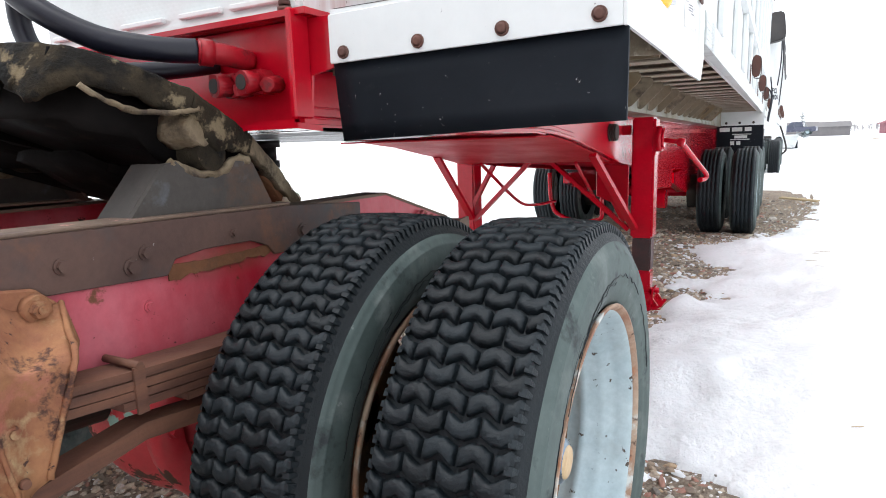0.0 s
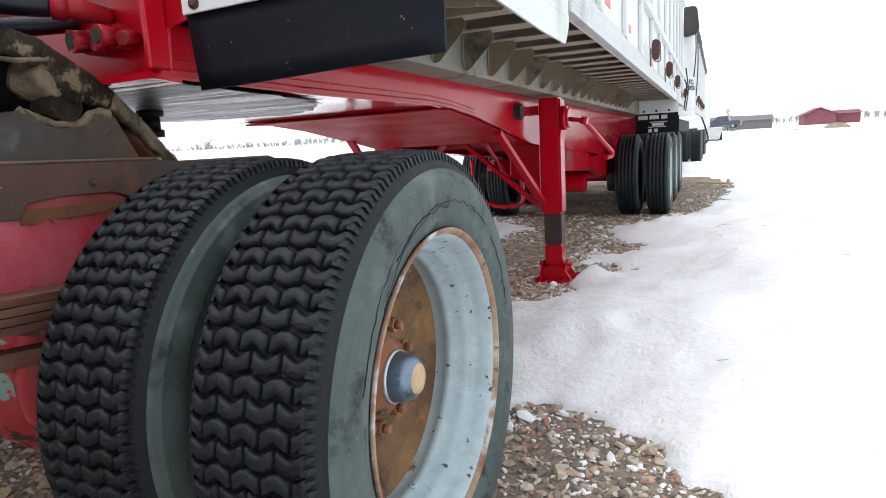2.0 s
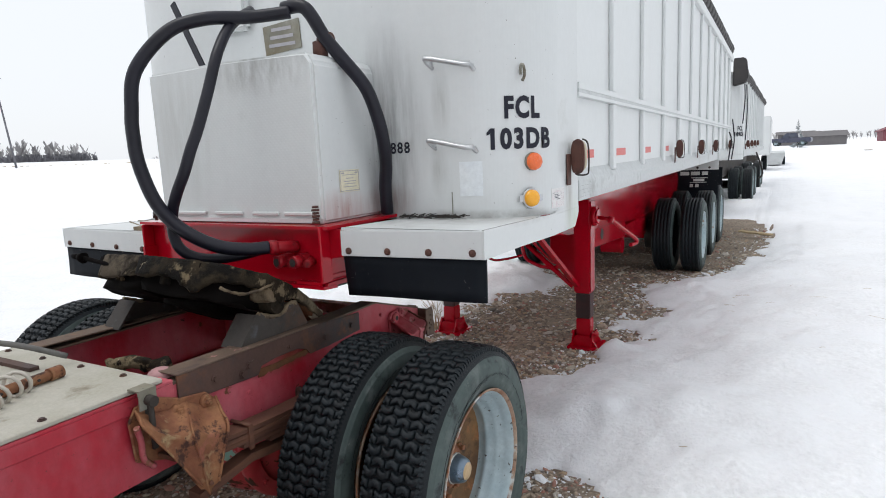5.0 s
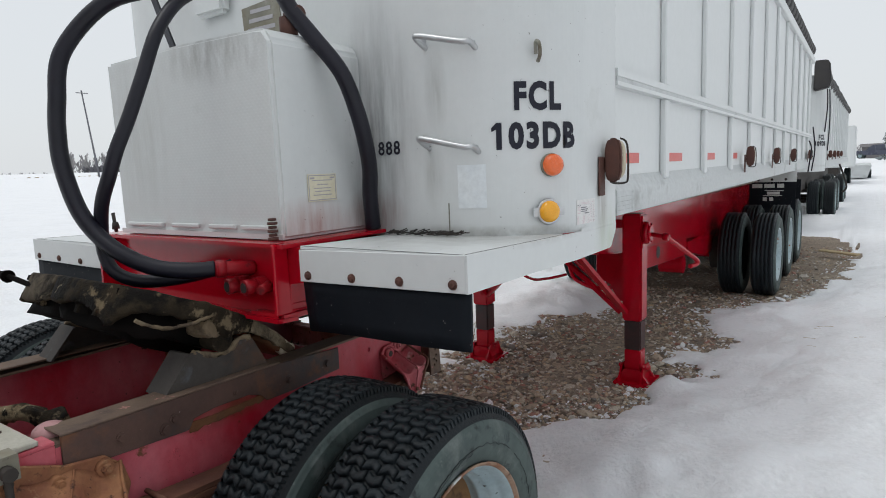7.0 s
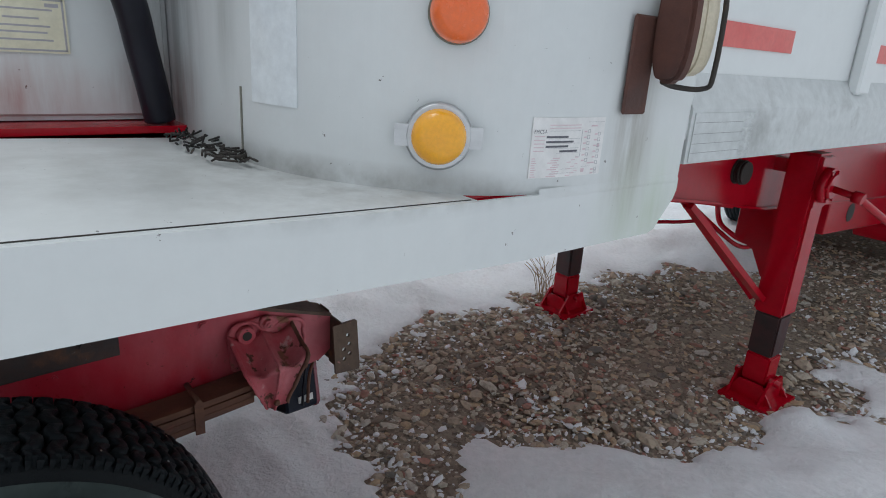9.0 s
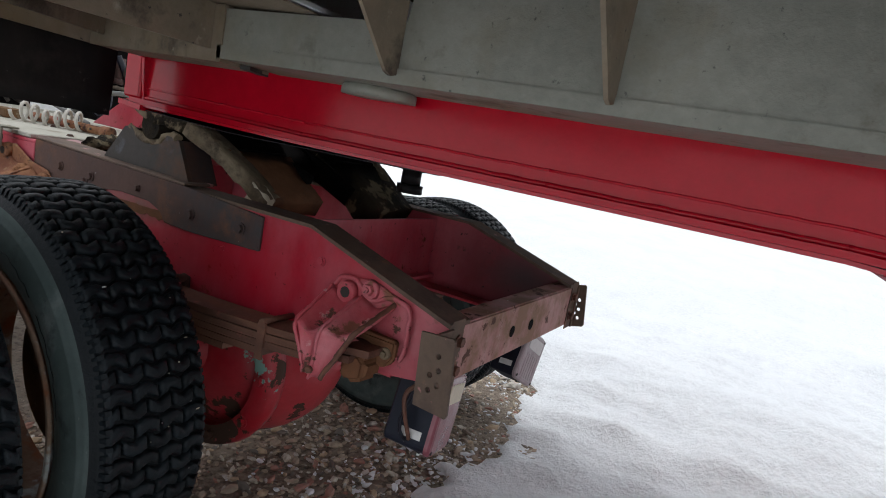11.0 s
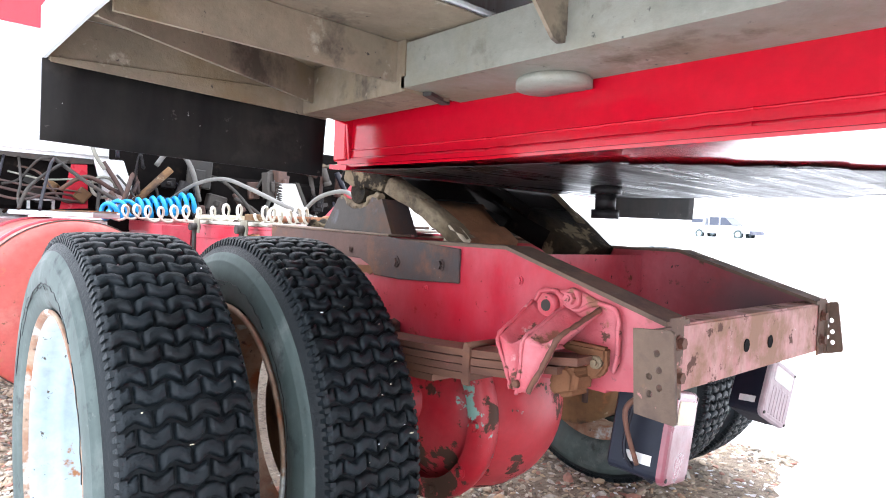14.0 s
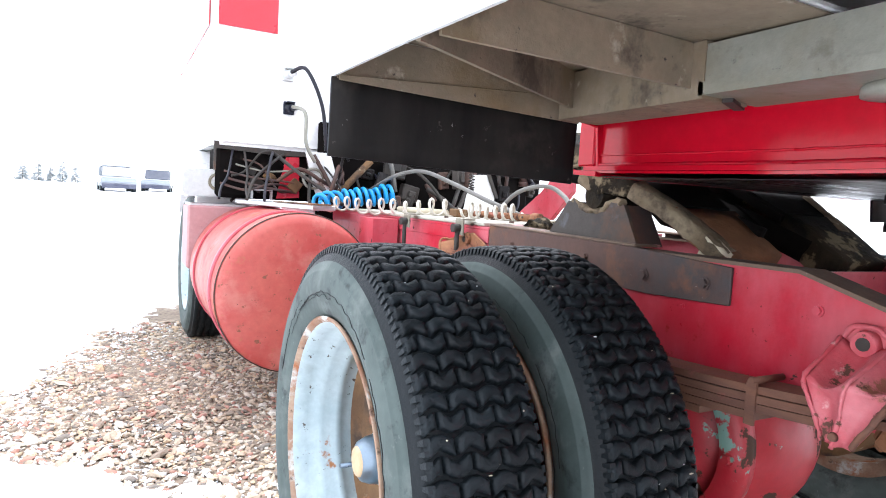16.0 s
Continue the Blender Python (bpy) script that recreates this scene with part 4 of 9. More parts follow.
def cast_hanger(name, label, s, web, front, foot, tone, parent):
    """A cast spring hanger: three ribs run out from the rail, with hollows between them, and fold down to one pointed foot."""
    bm = B()
    n = 24

    def at(pts, u):
        i = min(int(u), 1)
        return Vector(pts[i]).lerp(Vector(pts[i + 1]), u - i)
    rows = []
    for k in range(19):
        row = []
        for i in range(n + 1):
            u = 2.0 * i / n
            dip = math.sin(math.pi * u) ** 2
            if k <= 9:
                v = k / 9
                q = at(web, u).lerp(at(front, u), v)
                q.z -= 0.026 * dip * math.sin(math.pi * min(1.0, 0.12 + 0.80 * v)) + 0.006 * dip
            else:
                w = (k - 9) / 9
                q = at(front, u).lerp(at(foot, u), w)
                q.x -= 0.017 * dip * (1 - 0.7 * w) * min(1.0, w * 4)
                q.z -= 0.006 * dip * (1 - w)
            q += Vector((noise.noise(q * 45), noise.noise(q * 45 + Vector((4, 0, 0))), noise.noise(q * 45 + Vector((0, 4, 0))))) * 0.0022
            row.append(bm.verts.new((X(q.x, s), q.y, q.z)))
        rows.append(row)
    for a, b in zip(rows, rows[1:]):
        for i in range(n):
            bm.faces.new((a[i], a[i + 1], b[i + 1], b[i])).smooth = True
    bmesh.ops.recalc_face_normals(bm, faces=bm.faces)
    bmesh.ops.solidify(bm, geom=bm.faces[:], thickness=0.009)
    body = part(name, bm, tone, parent, label)
    # rounded, worn edges along the ribs and down to the foot
    for i, r in ((0, 0.0040), (1, 0.0034), (2, 0.0050)):
        bm = B()
        pts = [Vector(web[i]), Vector(web[i]).lerp(Vector(front[i]), 0.5), Vector(front[i]), Vector(front[i]).lerp(Vector(foot[i]), 0.5), Vector(foot[i])]
        tube(bm, [(X(q.x, s), q.y, q.z) for q in pts], r, 8, 6)
        for v in bm.verts:
            v.co += Vector((noise.noise(v.co * 110), noise.noise(v.co * 110 + Vector((4, 0, 0))), noise.noise(v.co * 110 + Vector((0, 4, 0))))) * 0.0028
        part("rusted_lip" if i == 2 else "rib_edge", bm, spring_steel if i == 2 and tone is rust_pink else tone, body)
    bm = B()
    q = (Vector(foot[0]) + Vector(foot[1]) + Vector(foot[2])) / 3
    rod(bm, (X(q.x + 0.004, s), q.y, q.z + 0.014), (X(q.x + 0.011, s), q.y, q.z + 0.014), 0.008, 12, 0.006)
    part("foot_rivet", bm, spring_steel, body)
    return body


def boss(parent, s, x, y, z, r, tone, hole=0.0, h=0.012):
    """A raised round lobe on a casting, with a dark hole or a worn bolt head."""
    bm = B()
    rod(bm, (X(x, s), y, z), (X(x + h, s), y, z), r, 20, r * 0.86)
    for v in bm.verts:
        v.co += Vector((noise.noise(v.co * 80), noise.noise(v.co * 80 + Vector((4, 0, 0))), noise.noise(v.co * 80 + Vector((0, 4, 0))))) * 0.002
    ob = part("boss", bm, tone, parent)
    bm = B()
    if hole:
        rod(bm, (X(x + h - 0.004, s), y, z), (X(x + h + 0.0012, s), y, z), hole, 16)
        part("hole", bm, dark_steel, ob)
    else:
        rod(bm, (X(x + h, s), y, z), (X(x + h + 0.010, s), y, z), r * 0.62, 6, r * 0.56)
        rod(bm, (X(x + h + 0.010, s), y, z), (X(x + h + 0.015, s), y, z), r * 0.30, 10)
        part("bolt_head", bm, tone, ob)
    return ob


# frame rails: channels with a tapered tail
for s in (1, -1):
    bm = B()
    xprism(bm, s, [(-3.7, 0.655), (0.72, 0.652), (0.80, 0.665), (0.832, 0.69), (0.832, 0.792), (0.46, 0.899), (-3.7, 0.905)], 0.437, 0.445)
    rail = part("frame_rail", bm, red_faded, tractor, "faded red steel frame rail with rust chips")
    bm = B()
    xbox(bm, s, 0.365, 0.4455, -3.7, 0.46, 0.8975, 0.9055)
    xprism(bm, s, [(0.46, 0.8975), (0.833, 0.785), (0.833, 0.794), (0.46, 0.9055)], 0.365, 0.447)
    part("top_flange", bm, dusty_rust, rail, "rusty top flange")
    bm = B()
    xbox(bm, s, 0.365, 0.4455, -3.7, 0.72, 0.6475, 0.6555)
    part("bottom_flange", bm, red_faded, rail)
    bm = B()
    xbox(bm, s, 0.385, 0.4495, -2.4, -0.632, 0.9062, 0.9165)
    xbox(bm, s, 0.4456, 0.4495, -2.4, -0.632, 0.86, 0.906)
    soften(bm, 0.002)
    part("rail_cap", bm, red_faded, rail, "faded pink rail top")
    # angle iron bolted along the top, with a scoop cut from its lower edge
    bm = B()
    xprism(bm, s, [(-0.62, 0.830), (-0.29, 0.812), (-0.27, 0.840), (-0.20, 0.848), (-0.08, 0.846), (-0.03, 0.828), (-0.01, 0.805), (0.10, 0.803), (0.322, 0.812), (0.322, 0.892), (0.05, 0.910), (-0.62, 0.922)], 0.4455, 0.4535)
    soften(bm, 0.0015)
    ang = part("angle_iron", bm, rust_dark, tractor, "dark rusty angle iron bolted on the frame rail")
    bm = B()
    xprism(bm, s, [(-0.62, 0.9225), (0.05, 0.9105), (0.05, 0.917), (-0.62, 0.929)], 0.362, 0.4545)
    soften(bm, 0.002)
    part("angle_top", bm, dusty_rust, ang, "dusty brown top leg of the angle iron")
    bm = B()
    nrs = 22
    up_, lo_ = [], []
    for i in range(nrs + 1):
        y = -0.285 + 0.270 * i / nrs
        arc = 0.842 - 0.010 * abs(i / nrs - 0.5) * 2
        up_.append((y, arc - 0.014 * math.sin(math.pi * i / nrs) + 0.003 * noise.noise((y * 60, 1.0, s))))
        lo_.append((y, 0.800 + 0.012 * noise.noise((y * 40, 5.0, s)) + 0.010 * (i / nrs)))
    for i in range(nrs):
        xprism(bm, s, [lo_[i], lo_[i + 1], up_[i + 1], up_[i]], 0.4455, 0.4485)
    bmesh.ops.remove_doubles(bm, verts=bm.verts, dist=0.0004)
    part("torn_lip", bm, ramp_rust, ang, "brown torn edge left below the cut")
    for y, z, r in ((0.085, 0.847, 0.015), (0.258, 0.851, 0.014), (-0.332, 0.863, 0.013), (-0.36, 0.842, 0.016), (-0.48, 0.866, 0.013), (-0.126, 0.87, 0.009)):
        bolt(ang, (X(0.4535, s), y, z), (s, 0, 0), r * 0.8, 0.007)
    for y, z, r in ((-0.33, 0.762, 0.012), (0.50, 0.835, 0.012), (0.20, 0.79, 0.007), (-0.22, 0.80, 0.006), (0.62, 0.70, 0.012)):
        bolt(rail, (X(0.445, s), y, z), (s, 0, 0), r * 0.7, 0.004, red_faded)
    # upright carrying the fifth wheel
    bm = B()
    xprism(bm, s, [(-0.335, 0.918), (0.028, 0.910), (-0.028, 1.012), (-0.075, 1.018), (-0.10, 0.992), (-0.16, 0.985), (-0.20, 1.0), (-0.225, 1.022), (-0.25, 1.018)], 0.412, 0.424)
    up = part("fifth_wheel_bracket", bm, bracket_grey, tractor, "blue-grey worn steel bracket under the fifth wheel")
    bm = B()
    xprism(bm, s, [(-0.335, 0.918), (-0.25, 1.018), (-0.24, 1.018), (-0.325, 0.918)], 0.325, 0.4115)
    part("front_gusset", bm, bracket_grey, up)
    bm = B()
    xprism(bm, s, [(0.028, 0.91), (-0.028, 1.012), (-0.038, 1.012), (0.018, 0.91)], 0.335, 0.4115)
    part("rear_gusset", bm, rust_dark, up, "dark gusset")
    bm = B()
    rod(bm, (X(0.25, s), -0.14, 1.035), (X(0.428, s), -0.14, 1.035), 0.036, 16)
    part("pivot_pin", bm, fw_dirt, up, "dirt-caked pivot pin")
    # rear spring hanger: a cast pocket on the rail
    bm = B()
    xprism(bm, s, [(0.550, 0.795), (0.565, 0.820), (0.60, 0.826), (0.65, 0.832), (0.700, 0.815), (0.738, 0.808), (0.750, 0.775), (0.748, 0.70), (0.70, 0.68), (0.56, 0.70)], 0.445, 0.457)
    soften(bm, 0.004)
    hang = part("spring_hanger", bm, rust_pink, tractor, "chipped pink-red cast spring hanger")
    cast_hanger("cast_pocket", "chipped pink-red casting folded to a pointed foot", s, [(0.462, 0.552, 0.800), (0.464, 0.632, 0.797), (0.464, 0.712, 0.802)],
                [(0.565, 0.557, 0.737), (0.576, 0.630, 0.745), (0.571, 0.705, 0.759)], [(0.570, 0.598, 0.648), (0.574, 0.616, 0.641), (0.576, 0.645, 0.652)], rust_pink, hang)
    boss(hang, s, 0.456, 0.594, 0.796, 0.024, rust_pink, 0.0115, 0.016)
    boss(hang, s, 0.456, 0.648, 0.815, 0.021, rust_pink, 0.0, 0.010)
    bm = B()
    tube(bm, [(X(x, s), y, z) for x, y, z in ((0.456, 0.556, 0.802), (0.457, 0.570, 0.820), (0.457, 0.600, 0.825), (0.457, 0.622, 0.815), (0.457, 0.640, 0.797), (0.457, 0.662, 0.793), (0.457, 0.690, 0.808),
                                             (0.458, 0.722, 0.809), (0.458, 0.743, 0.798), (0.458, 0.748, 0.765), (0.457, 0.747, 0.715), (0.456, 0.738, 0.692))], 0.0052, 8, 6)
    for v in bm.verts:
        v.co += Vector((noise.noise(v.co * 90), noise.noise(v.co * 90 + Vector((4, 0, 0))), noise.noise(v.co * 90 + Vector((0, 4, 0))))) * 0.003
    part("cast_rim", bm, rust_pink, hang)
    bm = B()
    xprism(bm, s, [(0.640, 0.655), (0.660, 0.700), (0.690, 0.704), (0.708, 0.690), (0.705, 0.650), (0.665, 0.636)], 0.462, 0.525)
    soften(bm, 0.010, 3)
    for v in bm.verts:
        v.co += Vector((noise.noise(v.co * 60), noise.noise(v.co * 60 + Vector((4, 0, 0))), noise.noise(v.co * 60 + Vector((0, 4, 0))))) * 0.003
    part("spring_pad", bm, ramp_rust, hang, "rusty spring pad")
    bm = B()
    xprism(bm, s, [(0.640, 0.722), (0.660, 0.738), (0.742, 0.738), (0.742, 0.700), (0.728, 0.680), (0.705, 0.676), (0.700, 0.705), (0.680, 0.718)], 0.466, 0.486)
    soften(bm, 0.005, 2)
    for v in bm.verts:
        v.co += Vector((noise.noise(v.co * 60), noise.noise(v.co * 60 + Vector((4, 0, 0))), noise.noise(v.co * 60 + Vector((0, 4, 0))))) * 0.0025
    part("shackle_plate", bm, ramp_rust, hang, "rusty shackle plate")
    bm = B()
    rod(bm, (X(0.484, s), 0.725, 0.710), (X(0.494, s), 0.725, 0.710), 0.013, 14, 0.011)
    rod(bm, (X(0.494, s), 0.725, 0.710), (X(0.499, s), 0.725, 0.710), 0.006, 10)
    part("shackle_pin", bm, worn_edge, hang, "tan worn shackle pin")
    # front spring hanger, the same casting gone to rust
    bm = B()
    xprism(bm, s, [(-0.80, 0.845), (-0.775, 0.885), (-0.71, 0.892), (-0.62, 0.855), (-0.53, 0.842), (-0.485, 0.80), (-0.47, 0.74), (-0.50, 0.66), (-0.62, 0.66), (-0.79, 0.72)], 0.4555, 0.464)
    soften(bm, 0.004)
    fh = part("front_spring_hanger", bm, rust_orange, tractor, "orange rusty cast front spring hanger with folds")
    cast_hanger("cast_pocket", "orange rusty casting folded to a pointed foot", s, [(0.466, -0.775, 0.875), (0.466, -0.605, 0.838), (0.466, -0.495, 0.812)],
                [(0.545, -0.805, 0.850), (0.572, -0.672, 0.772), (0.570, -0.543, 0.750)], [(0.572, -0.664, 0.612), (0.576, -0.640, 0.570), (0.570, -0.600, 0.592)], rust_orange, fh)
    boss(fh, s, 0.462, -0.745, 0.866, 0.026, rust_orange, 0.011, 0.018)
    boss(fh, s, 0.462, -0.645, 0.822, 0.022, rust_orange, 0.0, 0.020)
    boss(fh, s, 0.462, -0.535, 0.812, 0.024, rust_orange, 0.0, 0.016)
    boss(fh, s, 0.556, -0.636, 0.676, 0.020, rust_orange, 0.0, 0.006)
    boss(fh, s, 0.560, -0.632, 0.612, 0.014, rust_orange, 0.008, 0.006)
    bm = B()
    tube(bm, [(X(x, s), y, z) for x, y, z in ((0.50, -0.80, 0.84), (0.49, -0.785, 0.79), (0.478, -0.775, 0.73), (0.47, -0.74, 0.69))], 0.009, 8, 6)
    part("cast_rim", bm, rust_pink, fh)
    # leaf springs
    bm = B()
    for i in range(5):
        half = (0.74, 0.70, 0.60, 0.48, 0.36)[i]
        y0, y1, top = -half + 0.02, half - 0.02, 0.0
        for k in range(14):
            a = y0 + (y1 - y0) * k / 14
            b = y0 + (y1 - y0) * (k + 1) / 14
            za = 0.655 + 0.10 * a * a - i * 0.0165
            zb = 0.655 + 0.10 * b * b - i * 0.0165
            xprism(bm, s, [(a, za), (b, zb), (b, zb + 0.0145), (a, za + 0.0145)], 0.462 + 0.0008 * (i % 2), 0.537 + 0.0012 * ((i * 3) % 4))
    sp = part("leaf_spring", bm, spring_steel, tractor, "rusty leaf spring pack")
    for y in (0.452, -0.43):
        bm = B()
        z = 0.655 + 0.1 * y * y
        xbox(bm, s, 0.5395, 0.545, y - 0.010, y + 0.010, z - 0.058, z + 0.022)
        rod(bm, (X(0.455, s), y, z + 0.024), (X(0.547, s), y, z + 0.024), 0.007, 8)
        part("spring_clip", bm, spring_steel, sp)
    for y in (-0.10, 0.10):
        bm = B()
        tube(bm, [(X(0.455, s), y, 0.35), (X(0.455, s), y, 0.66), (X(0.47, s), y, 0.69), (X(0.53, s), y, 0.69), (X(0.545, s), y, 0.66), (X(0.545, s), y, 0.35)], 0.011, 8, 3)
        part("u_bolt", bm, rust_dark, sp)
    bm = B()
    for (ya, za), (yb, zb) in (((-0.64, 0.528), (-0.42, 0.560)), ((-0.42, 0.560), (-0.10, 0.520))):
        xprism(bm, s, [(ya, za), (yb, zb), (yb, zb + 0.030), (ya, za + 0.030)], 0.475, 0.528)
    bmesh.ops.remove_doubles(bm, verts=bm.verts, dist=0.0005)
    part("radius_rod", bm, spring_steel, tractor, "rusty radius rod")


def rslab(bm, x0, x1, z0, z1, r, rings, m):
    """A plate with rounded corners; rings of (depth along y, inset) from back to front."""
    loops = []
    for y, inset in rings:
        loop = []
        for cx_, cz_, a0 in ((x1 - r, z1 - r, 0), (x0 + r, z1 - r, 90), (x0 + r, z0 + r, 180), (x1 - r, z0 + r, 270)):
            for k in range(5):
                a = radians(a0 + 22.5 * k)
                rr = max(r - inset, 0.0005)
                loop.append(bm.verts.new(m @ Vector((cx_ + rr * math.cos(a), y, cz_ + rr * math.sin(a)))))
        loops.append(loop)
    n = len(loops[0])
    for a, b in zip(loops, loops[1:]):
        for i in range(n):
            bm.faces.new((a[i], a[(i + 1) % n], b[(i + 1) % n], b[i]))
    bm.faces.new(loops[0])
    bm.faces.new(loops[-1][::-1])
    return bm


# rear crossmember with its end plates
bm = B()
prism(bm, [(0.830, 0.664), (0.830, 0.786), (0.770, 0.786), (0.770, 0.778), (0.822, 0.778), (0.822, 0.672), (0.770, 0.672), (0.770, 0.664)], "x", -0.372, 0.431)
soften(bm, 0.005, 2)
xm = part("rear_crossmember", bm, surf("rust_streaked_pink_paint", (0.43, 0.17, 0.155), (0.48, 0.27, 0.24), 9.0, 0.6, grain=40, bump=0.3, streak=(5, 1, 0.22),
          layers=[((0.27, 0.155, 0.10), 6.0, 0.46, 0.58, 0.85), ((0.10, 0.045, 0.03), 16.0, 0.60, 0.64, 0.9), ((0.60, 0.50, 0.46), 28.0, 0.66, 0.69, 0.6)]), tractor, "rust-streaked pink crossmember at the frame tail")
for x, z in ((0.106, 0.722), (-0.02, 0.719)):
    bm = B()
    rod(bm, (x, 0.8302, z), (x, 0.8315, z), 0.014, 18)
    part("hole", bm, plate_black, xm)
for x in (0.405, -0.345):
    for z in (0.755, 0.695):
        bolt(xm, (x, 0.834, z), (0, 1, 0), 0.0105, 0.009, spring_steel)
for s in (1, -1):
    # angle plate standing out behind the crossmember, drilled right through
    xa = 0.501 if s > 0 else -0.395
    rim0 = [(0.815, 0.645), (0.885, 0.641), (0.888, 0.648), (0.877, 0.786), (0.872, 0.790), (0.806, 0.785)] if s > 0 else [(0.826, 0.652), (0.870, 0.664), (0.873, 0.670), (0.857, 0.788), (0.852, 0.792), (0.826, 0.786)]
    holes = ((0.855, 0.724), (0.839, 0.711), (0.857, 0.696), (0.841, 0.683), (0.850, 0.750)) if s > 0 else ((0.844, 0.742), (0.847, 0.713), (0.834, 0.727), (0.836, 0.699), (0.849, 0.686))
    rims = [rim0] + [[(hy + 0.0055 * math.cos(k * math.pi / 6), hz + 0.0060 * math.sin(k * math.pi / 6)) for k in range(12)] for hy, hz in holes]
    bm = B()
    edges = []
    for rim in rims:
        vs = [bm.verts.new((xa, py, pz)) for py, pz in rim]
        edges += [bm.edges.new((p, q)) for p, q in zip(vs, vs[1:] + vs[:1])]
    bmesh.ops.triangle_fill(bm, edges=edges, use_beauty=True, use_dissolve=False)
    lift = bmesh.ops.extrude_face_region(bm, geom=bm.faces[:])["geom"]
    for v in lift:
        if isinstance(v, bmesh.types.BMVert):
            v.co.x += 0.007
    bmesh.ops.recalc_face_normals(bm, faces=bm.faces)
    lp = part("light_bracket_plate", bm, dusty_rust, tractor, "rusty brown light bracket plate with a cluster of holes" if s > 0 else "dark rusty light bracket plate with a cluster of holes")
    bm = B()
    if s > 0:
        box(bm, 0.4375, 0.5008, 0.8312, 0.8382, 0.648, 0.786)
    else:
        box(bm, -0.3878, -0.3775, 0.8312, 0.8382, 0.655, 0.786)
    soften(bm, 0.001)
    part("bracket_leg", bm, dusty_rust, lp)
    bm = B()
    xbox(bm, s, 0.385, 0.437, 0.831, 0.8335, 0.655, 0.80)
    soften(bm, 0.001)
    part("end_cap", bm, dusty_rust, tractor, "rusty brown end cap with chipped paint")
    # tail light hung under the plate
    tl = Matrix.Translation((X(0.325, s), 0.775, 0.565)) @ Matrix.Rotation(radians(-13), 4, "Y") @ Matrix.Rotation(radians(10 * s), 4, "Z")
    if s < 0:
        tl = Matrix.Translation((-0.27, 0.745, 0.55)) @ Matrix.Rotation(radians(-27), 4, "Y") @ Matrix.Rotation(radians(-8), 4, "Z") @ Matrix.Diagonal((0.85, 0.85, 0.9, 1))
    bm = B()
    rslab(bm, -0.072, 0.078, -0.082, 0.082, 0.018, ((-0.075, 0.010), (-0.070, 0.003), (0.0, 0.0), (0.020, 0.0)), tl)
    hs = part("tail_light", bm, black_paint, tractor, "black tail light housing with a red and clear lens")
    tone = red_lens if s > 0 else pale_lens
    bm = B()
    rslab(bm, -0.074, 0.080, -0.086, 0.086, 0.022, ((0.0205, 0.0), (0.029, 0.0), (0.0335, 0.004), (0.0355, 0.012)), tl)
    part("red_lens", bm, tone, hs, "faded red lens" if s > 0 else "lens painted pale for the reflection on it")
    bm = B()
    rslab(bm, -0.052, 0.056, 0.024, 0.068, 0.006, ((0.0357, 0.0), (0.0372, 0.001)), tl)
    part("clear_lens", bm, white_lens if s > 0 else paper, hs, "yellowed clear lens" if s > 0 else "pale clear lens")
    if s < 0:
        bm = B()
        for k in range(6):
            rslab(bm, -0.05 + 0.018 * k, -0.041 + 0.018 * k, -0.07, 0.012, 0.003, ((0.0357, 0.0), (0.0368, 0.001)), tl)
        part("lens_ribs", bm, pale_lens, hs)
    for px, pz in ((-0.060, 0.074), (0.066, 0.074), (-0.060, -0.074), (0.066, -0.074)):
        bm = B()
        rod(bm, tl @ Vector((px, 0.034, pz)), tl @ Vector((px, 0.0365, pz)), 0.0042, 10)
        part("lens_screw", bm, dark_steel, hs)
    bm = B()
    box(bm, 0.0785, 0.0805, -0.040, 0.008, -0.056, -0.038, tl)
    part("side_reflector", bm, sign_white, hs, "white side marker")
    bm = B()
    base = tl @ Vector((0.06, -0.03, 0.07))
    tube(bm, [(X(0.44, s), 0.80, 0.66), base + Vector((0.05 * s, 0.02, 0.02)), base + Vector((0.06 * s, 0.0, -0.10)), base + Vector((0.01 * s, 0.03, -0.16))], 0.004, 6)
    part("light_cable", bm, hose_black, hs)
    bm = B()
    tube(bm, [(X(0.42, s), 0.80, 0.665), base + Vector((0.08 * s, 0.01, -0.02)), base + Vector((0.05 * s, 0.02, -0.12))], 0.005, 6)
    part("wire_loop", bm, spring_steel, hs)

# other crossmembers between the rails
for y in (0.30, -0.70, -1.7):
    bm = B()
    box(bm, mirror(0.436), 0.436, y - 0.03, y + 0.03, 0.68, 0.69)
    box(bm, mirror(0.436), 0.436, y - 0.004, y + 0.004, 0.691, 0.88)
    part("crossmember", bm, red_faded, tractor)

# axle with its banjo housing
bm = B()
rod(bm, (mirror(0.66), 0, HUB_Z), (0.66, 0, HUB_Z), 0.075, 20)
axle = part("drive_axle", bm, red_axle, tractor, "red painted drive axle with grease and chipped green patches")
bm = B()
bmesh.ops.create_uvsphere(bm, u_segments=40, v_segments=24, radius=1.0)
for v in bm.verts:
    k = 0.272
    v.co = Vector((0.07 + v.co.x * k * 1.02, v.co.y * (0.285 if v.co.y > 0 else 0.22), 0.425 + v.co.z * k))
for f in bm.faces:
    f.smooth = True
part("differential_housing", bm, red_axle, axle, "round red differential housing, chipped to green and bare metal")
bm = B()
lathe(bm, [(-0.03, 0.20), (-0.03, 0.255), (0.0, 0.262), (0.03, 0.255), (0.03, 0.20)], 0.27, 0.02, 0.43, 40)
part("housing_flange", bm, red_axle, axle)
for i in range(10):
    a = 2 * math.pi * i / 10
    bolt(axle, (0.30, 0.02 + 0.225 * math.cos(a), 0.43 + 0.225 * math.sin(a)), (1, 0, 0), 0.012, 0.012, red_axle)
bm = B()
